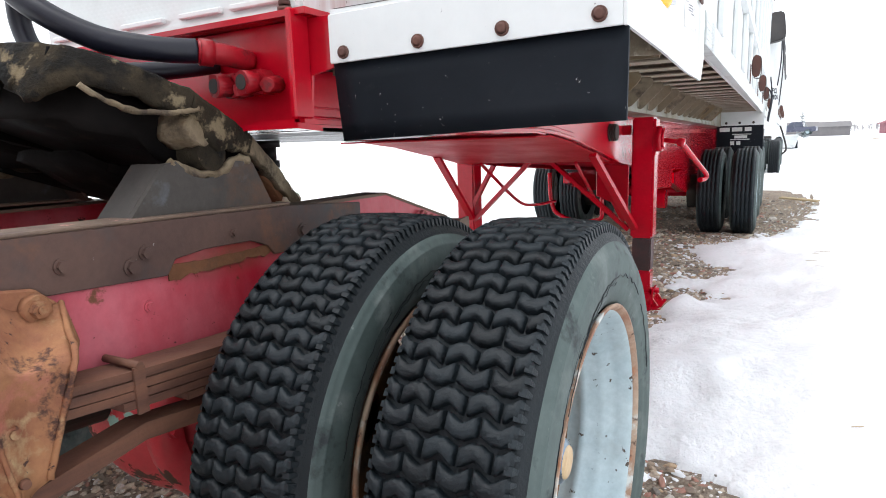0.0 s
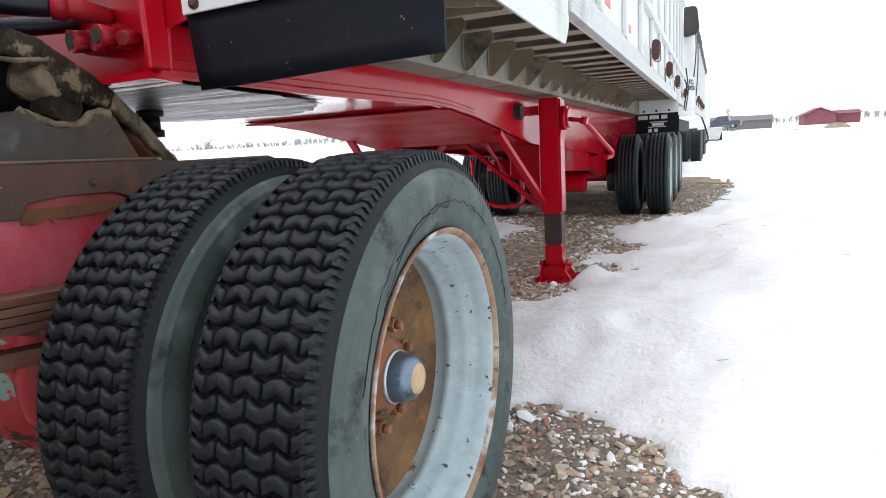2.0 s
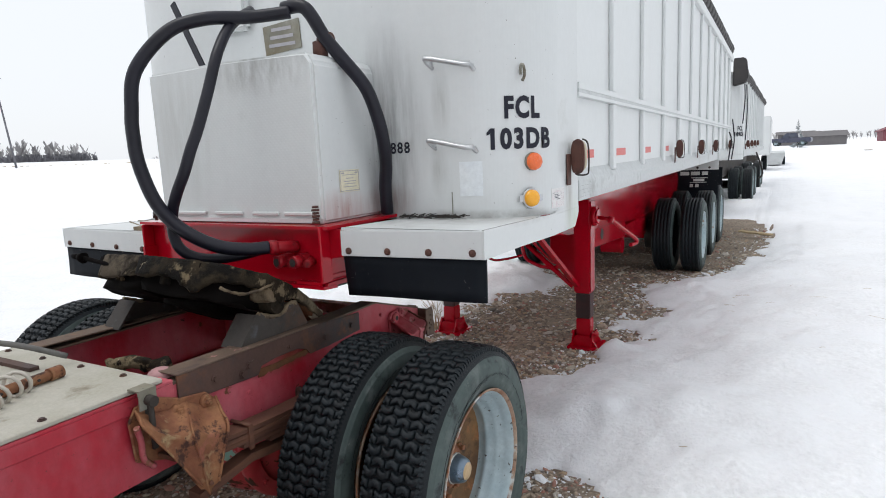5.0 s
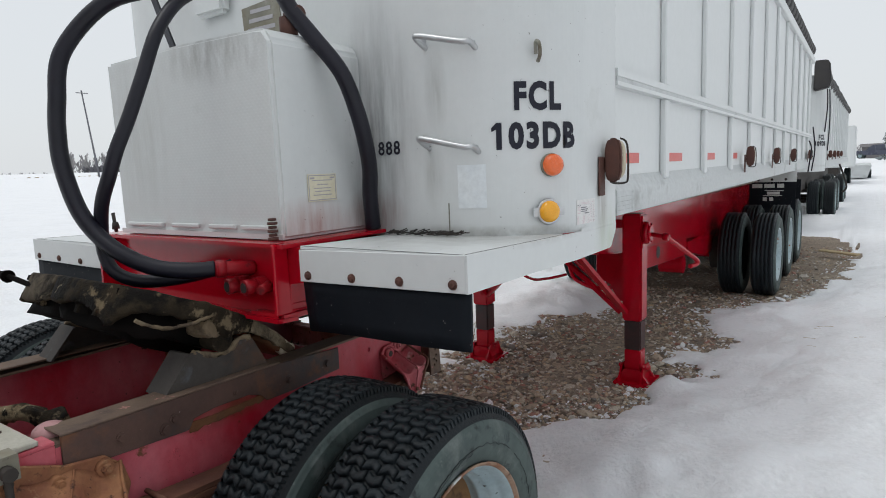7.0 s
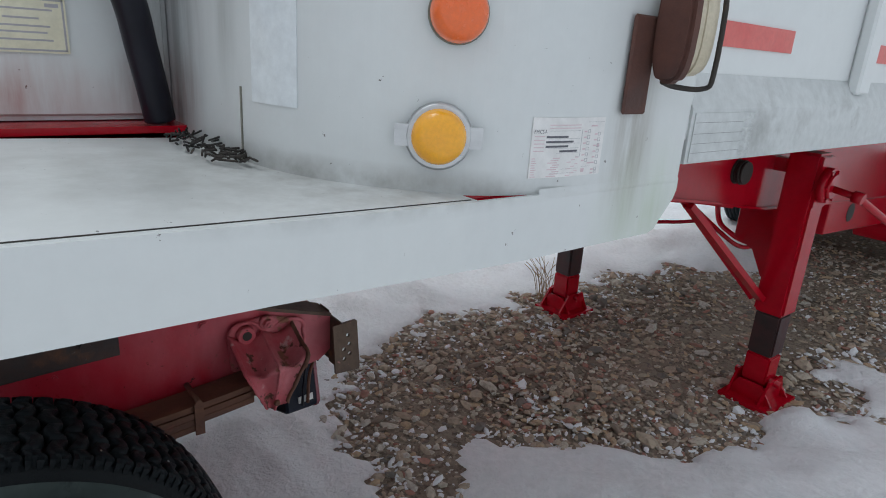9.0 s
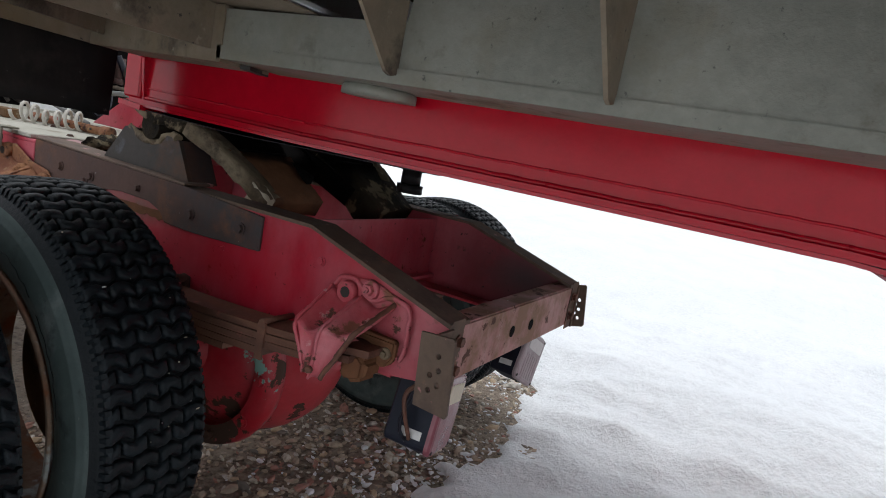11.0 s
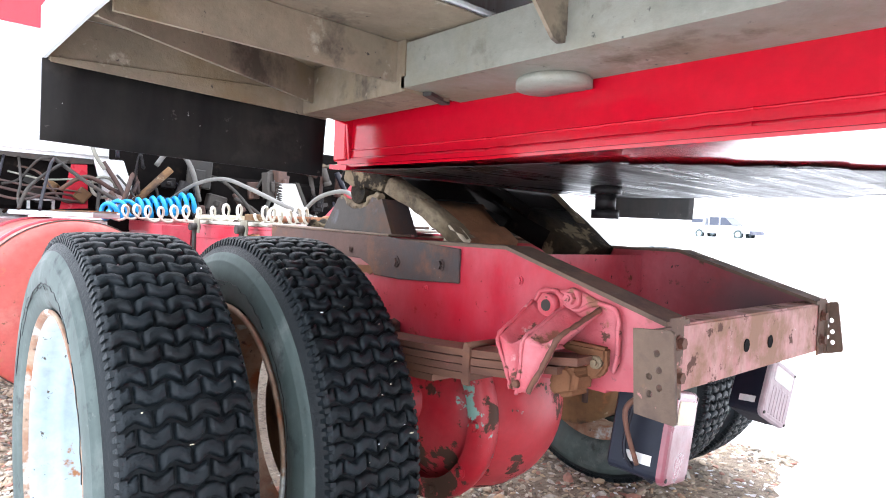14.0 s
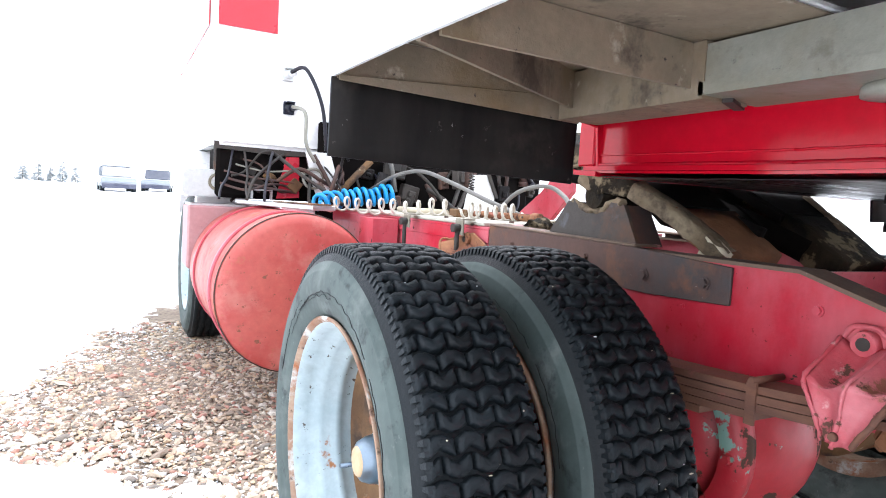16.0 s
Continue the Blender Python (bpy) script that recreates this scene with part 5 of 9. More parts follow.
rod(bm, (0.05, -0.2, 0.46), (0.05, -1.9, 0.62), 0.05, 16)
part("drive_shaft", bm, dark_steel, tractor, "dark steel drive shaft")

# fifth wheel: a tilted slotted plate with brown ramps and a dirt-caked rim
FW_BASE = Matrix.Translation((C, -0.14, 1.055)) @ Matrix.Rotation(radians(-27), 4, "X")


class TiltedPlate:
    """Plate coordinates to the world: u across, v back, w up; flatter in front of the pivot, ramps falling off behind."""

    def __matmul__(self, p):
        v = p.y
        rise = 0.022 + 0.018 * min(1.0, max(0.0, (v + 0.32) / 0.25)) if v < 0.04 else 0.040 * (1.0 - min(1.0, (v - 0.04) / 0.345) ** 2.2)
        return FW_BASE @ Vector((p.x, p.y, p.z + rise))


FW = TiltedPlate()

def slab(bm, outline, w0, w1, sgn):
    """An outline on the tilted plate, between two heights over its plane."""
    lo = [bm.verts.new(FW @ Vector((sgn * u, v, w0))) for u, v in outline]
    hi = [bm.verts.new(FW @ Vector((sgn * u, v, w1))) for u, v in outline]
    n = len(outline)
    bm.faces.new(lo)
    bm.faces.new(hi[::-1])
    for i in range(n):
        bm.faces.new((lo[i], hi[i], hi[(i + 1) % n], lo[(i + 1) % n]))
    return bm


def lumpy(bm, amount, scale, cuts=2):
    bmesh.ops.recalc_face_normals(bm, faces=bm.faces)
    bmesh.ops.subdivide_edges(bm, edges=bm.edges[:], cuts=cuts, use_grid_fill=True)
    for v in bm.verts:
        d = Vector((noise.noise(v.co * scale), noise.noise(v.co * scale + Vector((5, 0, 0))), noise.noise(v.co * scale + Vector((0, 5, 0)))))
        w = v.co * scale * 3.1
        e = Vector((noise.noise(w), noise.noise(w + Vector((9, 0, 0))), noise.noise(w + Vector((0, 9, 0)))))
        v.co += d * amount + e * amount * 0.45
    for f in bm.faces:
        f.smooth = True
    return bm


bm = B()
for sgn in (1, -1):
    slab(bm, [(0.055, -0.06), (0.085, 0.09), (0.112, 0.215), (0.335, 0.215), (0.375, 0.09), (0.385, -0.08), (0.37, -0.20), (0.29, -0.285), (0.12, -0.315), (0.0, -0.318), (0.0, -0.10)], 0.0, 0.033, sgn)
bmesh.ops.remove_doubles(bm, verts=bm.verts, dist=0.0005)
soften(bm, 0.008, 2)
fw = part("fifth_wheel", bm, plate_black, tractor, "tilted black greasy fifth wheel plate caked with dirt")
bm = B()
for sgn in (1, -1):
    slab(bm, [(0.075, 0.0), (0.33, 0.0), (0.35, -0.15), (0.25, -0.255), (0.0, -0.285), (0.0, -0.12)], -0.095, -0.001, sgn)
lumpy(bm, 0.024, 11, 3)
part("lock_housing", bm, plate_black, fw, "black greasy lock housing under the plate")
bm = B()
slab(bm, [(-0.11, -0.10), (0.11, -0.10), (0.11, 0.16), (-0.11, 0.16)], -0.115, -0.030, 1)
lumpy(bm, 0.018, 16, 3)
part("lock_jaw", bm, plate_black, fw, "black greasy lock jaw")
RIM = [(0.0, -0.322, 0.030), (0.06, -0.322, 0.036), (0.12, -0.318, 0.022), (0.20, -0.306, 0.030), (0.27, -0.290, 0.070), (0.30, -0.282, 0.062), (0.33, -0.255, 0.022), (0.385, -0.18, 0.012), (0.402, -0.11, 0.014), (0.408, -0.075, 0.014),
       (0.404, -0.045, 0.020), (0.402, -0.02, 0.046), (0.402, 0.02, 0.052), (0.397, 0.05, 0.026), (0.386, 0.11, 0.010), (0.358, 0.20, 0.003), (0.326, 0.30, 0.004), (0.308, 0.385, 0.006)]
# the far half ends in a deep blunt lip
RIM_FAR = [(0.0, -0.322, 0.030), (0.08, -0.320, 0.040), (0.16, -0.312, 0.046), (0.23, -0.300, 0.044), (0.265, -0.285, 0.040), (0.275, -0.262, 0.030), (0.33, -0.20, 0.012), (0.385, -0.13, 0.014), (0.402, -0.085, 0.014), (0.405, -0.065, 0.014)] + RIM[10:]
for sgn in (1, -1):
    for name, pts, material, label in (("front_lip", RIM[:10] if sgn > 0 else RIM_FAR[:10], fw_dirt if sgn > 0 else lip_dust, "lumpy front lip caked with dried grease"), ("pivot_lug", RIM[9:15], fw_dirt, "black pivot lug with crusts of tan dirt"), ("side_edge", RIM[14:], worn_edge, "side edge crusted with tan dirt")):
        bm = B()
        cols = []
        fine = []
        for (u, v, depth), (u2, v2, depth2) in zip(pts, pts[1:]):
            fine += [(u + (u2 - u) * k / 5, v + (v2 - v) * k / 5, depth + (depth2 - depth) * k / 5) for k in range(5)]
        fine.append(pts[-1])
        front_ = name == "front_lip"
        for i, (u, v, depth) in enumerate(fine):
            a, b = fine[max(i - 1, 0)], fine[min(i + 1, len(fine) - 1)]
            d = Vector((b[0] - a[0], b[1] - a[1], 0)).normalized()
            inn = Vector((-d.y, d.x, 0))
            low = depth + (0.012 if front_ else 0.0) + 0.010 * noise.noise((u * 34, v * 34, 3.0))
            thick = 0.016 if front_ else 0.024
            rim_pts = [(0.0, 0.026), (0.004, 0.033), (0.012, 0.035), (0.05, 0.034), (0.05, 0.010), (thick, 0.006), (thick, -low * 0.8), (thick * 0.5, -low), (-0.002, -low * 0.9), (-0.003, -low * 0.45)]
            ring = []
            for j, (off_, h_) in enumerate(rim_pts):
                q = Vector((u, v, 0)) + inn * off_ + Vector((0, 0, h_))
                w = q * 26
                q += Vector((noise.noise(w), noise.noise(w + Vector((5, 0, 0))), noise.noise(w + Vector((0, 5, 0))))) * (0.005 if front_ else 0.004)
                w = q * 90
                q += Vector((noise.noise(w), noise.noise(w + Vector((5, 0, 0))), noise.noise(w + Vector((0, 5, 0))))) * 0.0018
                ring.append(bm.verts.new(FW @ Vector((sgn * q.x, q.y, q.z))))
            cols.append(ring)
        m_ = len(cols[0])
        for p, q in zip(cols, cols[1:]):
            for k in range(m_):
                bm.faces.new((p[k], q[k], q[(k + 1) % m_], p[(k + 1) % m_])).smooth = True
        bm.faces.new(cols[0])
        bm.faces.new(cols[-1][::-1])
        part(name, bm, material, fw, label)
    # ribs behind the front lip, and the boss on the pivot
    bm = B()
    a, b = FW @ Vector((sgn * 0.330, -0.045, -0.030)), FW @ Vector((sgn * 0.402, -0.035, -0.026))
    rod(bm, a, b, 0.040, 22, 0.034)
    bmesh.ops.subdivide_edges(bm, edges=bm.edges[:], cuts=3, use_grid_fill=True)
    for v in bm.verts:
        w = v.co * 45
        v.co += Vector((noise.noise(w), noise.noise(w + Vector((5, 0, 0))), noise.noise(w + Vector((0, 5, 0))))) * 0.005
    part("pivot_boss", bm, worn_edge, fw, "pivot boss crusted with tan dirt")
    for u in (0.12, 0.22):
        bm = B()
        slab(bm, [(u, -0.30), (u + 0.018, -0.30), (u + 0.018, -0.10), (u, -0.10)], -0.062, -0.001, sgn)
        lumpy(bm, 0.005, 30, 2)
        part("under_rib", bm, fw_dirt, fw)
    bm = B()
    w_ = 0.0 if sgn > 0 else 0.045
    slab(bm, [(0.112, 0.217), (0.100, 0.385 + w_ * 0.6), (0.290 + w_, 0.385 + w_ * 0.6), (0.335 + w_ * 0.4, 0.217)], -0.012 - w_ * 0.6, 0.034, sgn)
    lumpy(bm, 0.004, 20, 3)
    # far ramp takes the dark dirt material to stand in for the plate's shade
    part("ramp", bm, ramp_rust if sgn > 0 else fw_dirt, fw, "rusty brown ramp" if sgn > 0 else "ramp darkened for the shade under the trailer")
    for u0, u1 in ((0.104, 0.122),) if sgn > 0 else ((0.104, 0.122), (0.285 + w_ * 0.5, 0.303 + w_ * 0.5)):
        bm = B()
        slab(bm, [(u0, -0.02), (u1, -0.02), (u1, 0.36), (u0, 0.36)], -0.105, -0.013 - w_ * 0.6, sgn)
        for v in bm.verts:
            if v.co.y > 0.1 and v.co.z < 0.90:
                v.co.z += 0.085
        lumpy(bm, 0.006, 24, 2)
        part("ramp_web", bm, plate_black, fw, "black greasy web under the ramp")
    bm = B()
    slab(bm, [(0.288, 0.325), (0.284, 0.388), (0.305, 0.390), (0.320, 0.325)], -0.018, 0.033, sgn)
    lumpy(bm, 0.005, 30)
    part("ramp_tip", bm, strap_mat, fw, "worn bright ramp tip")
    # crust of dirt on the bracket's saddle
    bm = B()
    tube(bm, [(X(0.418, sgn), y, z) for y, z in ((-0.235, 1.022), (-0.20, 1.004), (-0.16, 0.992), (-0.11, 0.996), (-0.07, 1.02), (-0.035, 1.016))], 0.009, 8, 4)
    for v in bm.verts:
        v.co += Vector((noise.noise(v.co * 50), noise.noise(v.co * 50 + Vector((3, 0, 0))), noise.noise(v.co * 50 + Vector((0, 3, 0))))) * 0.007
    part("dirt_crust", bm, worn_edge, fw)
bm = B()
tube(bm, [(0.425, -0.40, 1.155), (0.437, -0.33, 1.118), (0.440, -0.25, 1.112), (0.438, -0.17, 1.122)], 0.0052, 8)
for v in bm.verts:
    v.co += Vector((noise.noise(v.co * 60), noise.noise(v.co * 60 + Vector((5, 0, 0))), noise.noise(v.co * 60 + Vector((0, 5, 0))))) * 0.004
part("release_rod", bm, worn_edge, fw, "tan crusted release rod")
bm = B()
tube(bm, [FW @ Vector(p) for p in ((-0.18, -0.30, -0.01), (-0.27, -0.31, 0.0), (-0.32, -0.318, 0.006), (-0.355, -0.32, 0.008))], 0.009, 8)
rod(bm, FW @ Vector((-0.335, -0.32, 0.007)), FW @ Vector((-0.36, -0.322, 0.009)), 0.022, 10, 0.017)
rod(bm, FW @ Vector((-0.36, -0.322, 0.009)), FW @ Vector((-0.395, -0.325, 0.011)), 0.011, 10)
part("release_handle", bm, plate_black, fw)

# cover plate over the frame and its clips
bm = B()
prism(bm, [(mirror(0.448), -0.66), (0.448, -0.665), (0.452, -2.1), (mirror(0.452), -2.1)], "z", 0.918, 0.932)
soften(bm, 0.003)
cov = part("cover_plate", bm, cover_mat, tractor, "sand-coloured cover plate over the frame rails")
for i in range(8):
    bolt(cov, (0.42 - 0.11 * i, -0.70 if i % 2 else -1.0, 0.932), (0, 0, 1), 0.008, 0.004)
bm = B()
box(bm, mirror(0.448), -0.02, -0.80, -0.77, 0.9325, 0.945)
part("cover_bar", bm, rust_dark, cov)
for y in (-0.753, -1.209):
    bm = B()
    box(bm, 0.448, 0.498, y - 0.028, y + 0.028, 0.9335, 0.939)
    box(bm, 0.4925, 0.498, y - 0.028, y + 0.028, 0.880, 0.933)
    cl = part("cover_clip", bm, alu_dirty, cov, "grey bent cover clip")
    bm = B()
    rod(bm, (0.505, y, 0.915), (0.505, y, 0.76), 0.009, 8)
    rod(bm, (0.485, y, 0.905), (0.525, y, 0.905), 0.016, 10)
    part("eye_bolt", bm, dark_steel, cl)
bm = B()
tube(bm, [(0.16, -0.64, 0.92), (0.22, -0.61, 0.935), (0.28, -0.585, 0.93), (0.34, -0.56, 0.925)], 0.022, 10, 5)
for v in bm.verts:
    v.co += Vector((noise.noise(v.co * 30), noise.noise(v.co * 30 + Vector((3, 0, 0))), noise.noise(v.co * 30 + Vector((0, 3, 0))))) * 0.022
part("valve", bm, fw_dirt, tractor, "dirty valve on the frame")
bm = B()
bmesh.ops.create_uvsphere(bm, u_segments=20, v_segments=12, radius=0.05)
for v in bm.verts:
    v.co = Vector((0.352 + v.co.x * 0.9, -0.60 + v.co.y * 0.85, 0.905 + v.co.z * 0.55))
for f in bm.faces:
    f.smooth = True
part("brake_chamber", bm, step_pink, tractor, "faded red brake chamber")


def coil(bm, a, b, r, turns, thick):
    a, b = Vector(a), Vector(b)
    s_, u_ = frame_of(b - a)
    n = int(turns * 12)
    pts = []
    for i in range(n + 1):
        ang = 2 * math.pi * turns * i / n
        sag = math.sin(math.pi * i / n) * 0.01
        rr = r * (1 + 0.16 * math.sin(i * 0.37) + 0.08 * math.sin(i * 0.11))
        pts.append(a.lerp(b, i / n) + s_ * math.cos(ang) * rr + u_ * math.sin(ang) * rr - Vector((0, 0, sag)))
    return tube(bm, pts, thick, 6, 0)


bm = B()
coil(bm, (0.28, -1.18, 0.972), (0.64, -1.86, 0.958), 0.034, 10.5, 0.006)
part("coiled_air_line", bm, white_coil, tractor, "grubby white coiled air line on the frame cover")
bm = B()
coil(bm, (0.14, -0.90, 0.970), (0.27, -1.12, 0.968), 0.032, 6.5, 0.006)
part("coiled_air_line", bm, white_coil, tractor, "grubby white coiled air line on the frame cover")
bm = B()
coil(bm, (0.20, -2.06, 1.030), (0.50, -2.10, 0.985), 0.044, 8.5, 0.0115)
part("coiled_air_line", bm, blue_coil, tractor, "bright blue coiled air line")
bm = B()
coil(bm, (0.50, -2.10, 0.985), (0.66, -2.02, 0.962), 0.040, 3.5, 0.0115)
part("coiled_air_line", bm, blue_coil, tractor, "bright blue coiled air line")
bm = B()
tube(bm, [(0.28, -2.22, 1.04), (0.22, -2.0, 1.125), (0.15, -1.8, 1.15), (0.13, -1.5, 1.09), (0.115, -1.2, 1.015), (0.10, -0.95, 0.958)], 0.0105, 8)
part("air_hose", bm, hose_grey, tractor, "grey air hose")
bm = B()
tube(bm, [(-0.02, -1.30, 0.97), (-0.07, -1.22, 1.06), (-0.10, -1.05, 1.09), (-0.05, -0.85, 1.04), (0.02, -0.70, 0.96)], 0.010, 8)
part("air_hose", bm, hose_grey, tractor, "grey air hose")
bm = B()
tube(bm, [(0.125, -0.80, 0.950), (0.18, -1.20, 0.950)], 0.016, 10, 2)
rod(bm, (0.128, -0.82, 0.950), (0.122, -0.78, 0.950), 0.021, 12)
tub = part("perforated_tube", bm, rust_orange, tractor, "rusty orange perforated tube lying on the cover")
for i in range(6):
    bm = B()
    y = -0.86 - 0.055 * i
    rod(bm, (0.147 - 0.1375 * (y + 0.84), y, 0.951), (0.150 - 0.1375 * (y + 0.84), y, 0.952), 0.0045, 8)
    part("tube_hole", bm, dark_steel, tub)
bm = B()
tube(bm, [(0.30, -1.74, 0.947), (0.27, -1.28, 0.947)], 0.014, 10, 2)
part("cream_pipe", bm, strap_mat, tractor, "cream pipe lying on the cover")
bm = B()
box(bm, 0.225, 0.285, -1.23, -1.16, 0.933, 0.968)
soften(bm, 0.004)
part("pipe_clamp", bm, hub_rust, tractor, "brown pipe clamp")
bm = B()
prism(bm, [(-1.42, 0.94), (-1.12, 0.94), (-0.98, 1.07), (-0.98, 1.16), (-1.10, 1.155), (-1.22, 1.06)], "x", -0.215, -0.19)
soften(bm, 0.003)
part("hose_stand", bm, red_faded, tractor, "faded pinkish red hose stand")
bm = B()
prism(bm, [(-0.175, 0.94), (-0.365, 0.94), (-0.375, 1.04), (-0.325, 1.167), (-0.224, 1.16), (-0.19, 1.03)], "y", -1.915, -1.90)
stand = part("hose_stand", bm, cab_white, tractor, "white hose stand panel")
bm = B()
prism(bm, [(-0.330, 1.172), (-0.310, 1.172), (-0.375, 1.035), (-0.395, 1.035)], "y", -1.925, -1.885)
part("stand_edge", bm, dark_steel, stand)
bm = B()
coil(bm, (-0.205, -1.88, 1.05), (-0.20, -1.88, 1.165), 0.016, 8, 0.0035)
part("spring", bm, dark_steel, stand, "dark hanging spring")

# fuel tank
bm = B()
lathe(bm, [(0, 0.0), (0.006, 0.16), (0.0, 0.30), (-0.012, 0.338), (-0.03, 0.345), (-1.0, 0.345), (-1.03, 0.30), (-1.04, 0)], 0, 0, 0, 64)
for v in bm.verts:
    v.co = Vector((0.88 + v.co.y, -1.42 + v.co.x, 0.565 + v.co.z))
tank = part("fuel_tank", bm, tank_red, tractor, "round dusty red fuel tank")
bm = B()
lathe(bm, [(-0.034, 0.3455), (-0.034, 0.3485), (-0.029, 0.3495), (-0.024, 0.3485), (-0.024, 0.345)], 0, 0, 0, 64)
for v in bm.verts:
    v.co = Vector((0.88 + v.co.y, -1.42 + v.co.x, 0.565 + v.co.z))
part("end_seam", bm, rust_dark, tank, "rusty seam round the tank end")
for y in (-1.60, -2.2):
    bm = B()
    lathe(bm, [(-0.022, 0.346), (-0.022, 0.354), (0.022, 0.354), (0.022, 0.346)], 0, 0, 0, 64)
    for v in bm.verts:
        v.co = Vector((0.88 + v.co.y, y + v.co.x, 0.565 + v.co.z))
    part("tank_strap", bm, red_faded, tank)
bm = B()
box(bm, 0.46, 0.58, -1.55, -1.38, 0.70, 0.905)
part("tank_bracket", bm, red_faded, tractor, "faded red tank bracket")
bm = B()
prism(bm, [(0.86, -2.42), (1.00, -2.42), (0.80, -1.58), (0.69, -1.58)], "z", 0.922, 0.948)
soften(bm, 0.004)
plank = part("step_plank", bm, alu_bare, tractor, "pale metal step plank")
bm = B()
prism(bm, [(0.84, -1.95), (0.893, -1.95), (0.806, -1.578), (0.700, -1.578)], "z", 0.9485, 0.953)
part("plank_end", bm, hub_rust, plank, "brown worn end of the plank")
bm = B()
box(bm, 0.72, 1.24, -2.74, -2.45, 0.55, 0.90)
soften(bm, 0.01)
stp = part("step_box", bm, step_pink, tractor, "dusty faded pink step box ahead of the tank")
bm = B()
for i in range(5):
    box(bm, 0.74, 1.23, -2.73 + i * 0.058, -2.70 + i * 0.058, 0.9005, 0.912)
part("step_tread", bm, alu_bare, stp)

# cab
bm = B()
prism(bm, [(mirror(1.10), -2.42), (1.10, -2.42), (1.14, -2.52), (1.14, -4.6), (mirror(1.14), -4.6), (mirror(1.14), -2.52)], "z", 1.24, 3.05)
soften(bm, 0.02, 2)
cab = part("cab", bm, cab_white, tractor, "white truck cab with a red stripe")
bm = B()
box(bm, 0.80, 1.115, -2.4195, -2.412, 1.88, 2.6)
box(bm, 1.142, 1.148, -4.4, -2.55, 1.9, 2.6)
part("stripe", bm, cab_red, cab, "red painted stripe")
for x, z in ((0.735, 1.665), (0.722, 1.478)):
    bm = B()
    rod(bm, (x + 0.005, -2.42, z + 0.004), (x - 0.004, -2.355, z - 0.006), 0.026, 14, 0.022)
    rod(bm, (x - 0.004, -2.355, z - 0.006), (x - 0.022, -2.318, z - 0.006), 0.016, 12, 0.012)
    box(bm, x - 0.030, x + 0.032, -2.418, -2.404, z - 0.036, z + 0.036)
    box(bm, x - 0.022, x + 0.026, -2.404, -2.350, z + 0.026, z + 0.032)
    soften(bm, 0.003)
    pl = part("trailer_plug", bm, rail_metal if z > 1.55 else black_paint, cab, "worn grey trailer plug" if z > 1.55 else "black trailer plug")
    bm = B()
    if z > 1.55:
        tube(bm, [(x, -2.33, z), (x - 0.06, -2.24, z + 0.01), (x - 0.15, -2.22, z - 0.18), (x - 0.19, -2.24, z - 0.42)], 0.011, 8)
    else:
        tube(bm, [(x, -2.33, z), (x - 0.05, -2.24, z - 0.04), (x - 0.06, -2.24, z - 0.2), (x - 0.12, -2.26, z - 0.30)], 0.010, 8)
    part("plug_cable", bm, hose_black if z > 1.55 else alu_dirty, pl)
rp = random.Random(12)
for i in range(12):
    bm = B()
    x, y = 1.02 - 0.085 * i + rp.uniform(-0.05, 0.05), -2.35 + rp.uniform(-0.1, 0.15)
    dx = rp.uniform(-0.35, 0.35)
    tube(bm, [(x, y - 0.15, 1.22), (x + 0.35 * dx, y + rp.uniform(-0.05, 0.1), 1.12 + rp.uniform(-0.05, 0.05)), (x + 0.8 * dx, y + 0.12, 1.02 + rp.uniform(-0.05, 0.05)), (x + dx, y + 0.22, 0.95)], rp.uniform(0.005, 0.011), 7, 4)
    part("chassis_pipe", bm, rp.choice((dark_steel, dark_steel, hose_black, hose_black)), tractor)
# near-black blocks added for the dark recess and clutter around the cab's underside
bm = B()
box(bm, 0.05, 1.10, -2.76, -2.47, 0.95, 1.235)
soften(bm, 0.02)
part("floor_pan", bm, plate_black, tractor, "cab floor pan, near-black for the dark recess under the cab")
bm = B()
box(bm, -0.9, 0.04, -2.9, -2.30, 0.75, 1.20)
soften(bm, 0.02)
part("transmission", bm, plate_black, tractor, "gearbox block painted near-black under the cab")
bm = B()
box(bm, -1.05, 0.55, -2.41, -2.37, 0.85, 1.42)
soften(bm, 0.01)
part("dark_backing_block", bm, plate_black, tractor, "near-black block added for the dark clutter behind the cab")
bm = B()
prism(bm, [(1.005, 0.965), (1.015, 0.952), (1.245, 0.948), (1.262, 0.965), (1.262, 1.085), (1.235, 1.10), (1.04, 1.108), (1.012, 1.09)], "y", -2.78, -2.50)
soften(bm, 0.012, 2)
fbox = part("fender_box", bm, rail_metal, tractor, "dull silver fender box under the cab")
bm = B()
lathe(bm, [(0.0, 0.047), (0.004, 0.050), (0.007, 0.046), (0.007, 0.036), (0.002, 0.034)], 0, 0, 0, 28)
for v in bm.verts:
    v.co = Vector((1.085 + v.co.y, -2.4995 + v.co.x, 1.035 + v.co.z))
part("round_boss", bm, alu_dirty, fbox)
bm = B()
prism(bm, [(0.50, 1.262), (1.115, 1.262), (1.115, 1.10), (1.103, 1.10), (1.103, 1.222), (0.74, 1.205), (0.56, 1.218), (0.50, 1.222)], "y", -2.455, -2.445)
part("cab_apron", bm, bracket_grey, tractor, "grey bent apron under the cab edge")
bm = B()
prism(bm, [(0.725, 1.20), (0.650, 1.205), (0.642, 0.97), (0.775, 0.96)], "y", -2.43, -2.42)
part("red_bracket", bm, cab_red, tractor, "dark red bracket sheet")
bm = B()
box(bm, 0.80, 0.92, -2.43, -2.40, 1.00, 1.008)
box(bm, 0.80, 0.812, -2.43, -2.40, 0.955, 1.0)
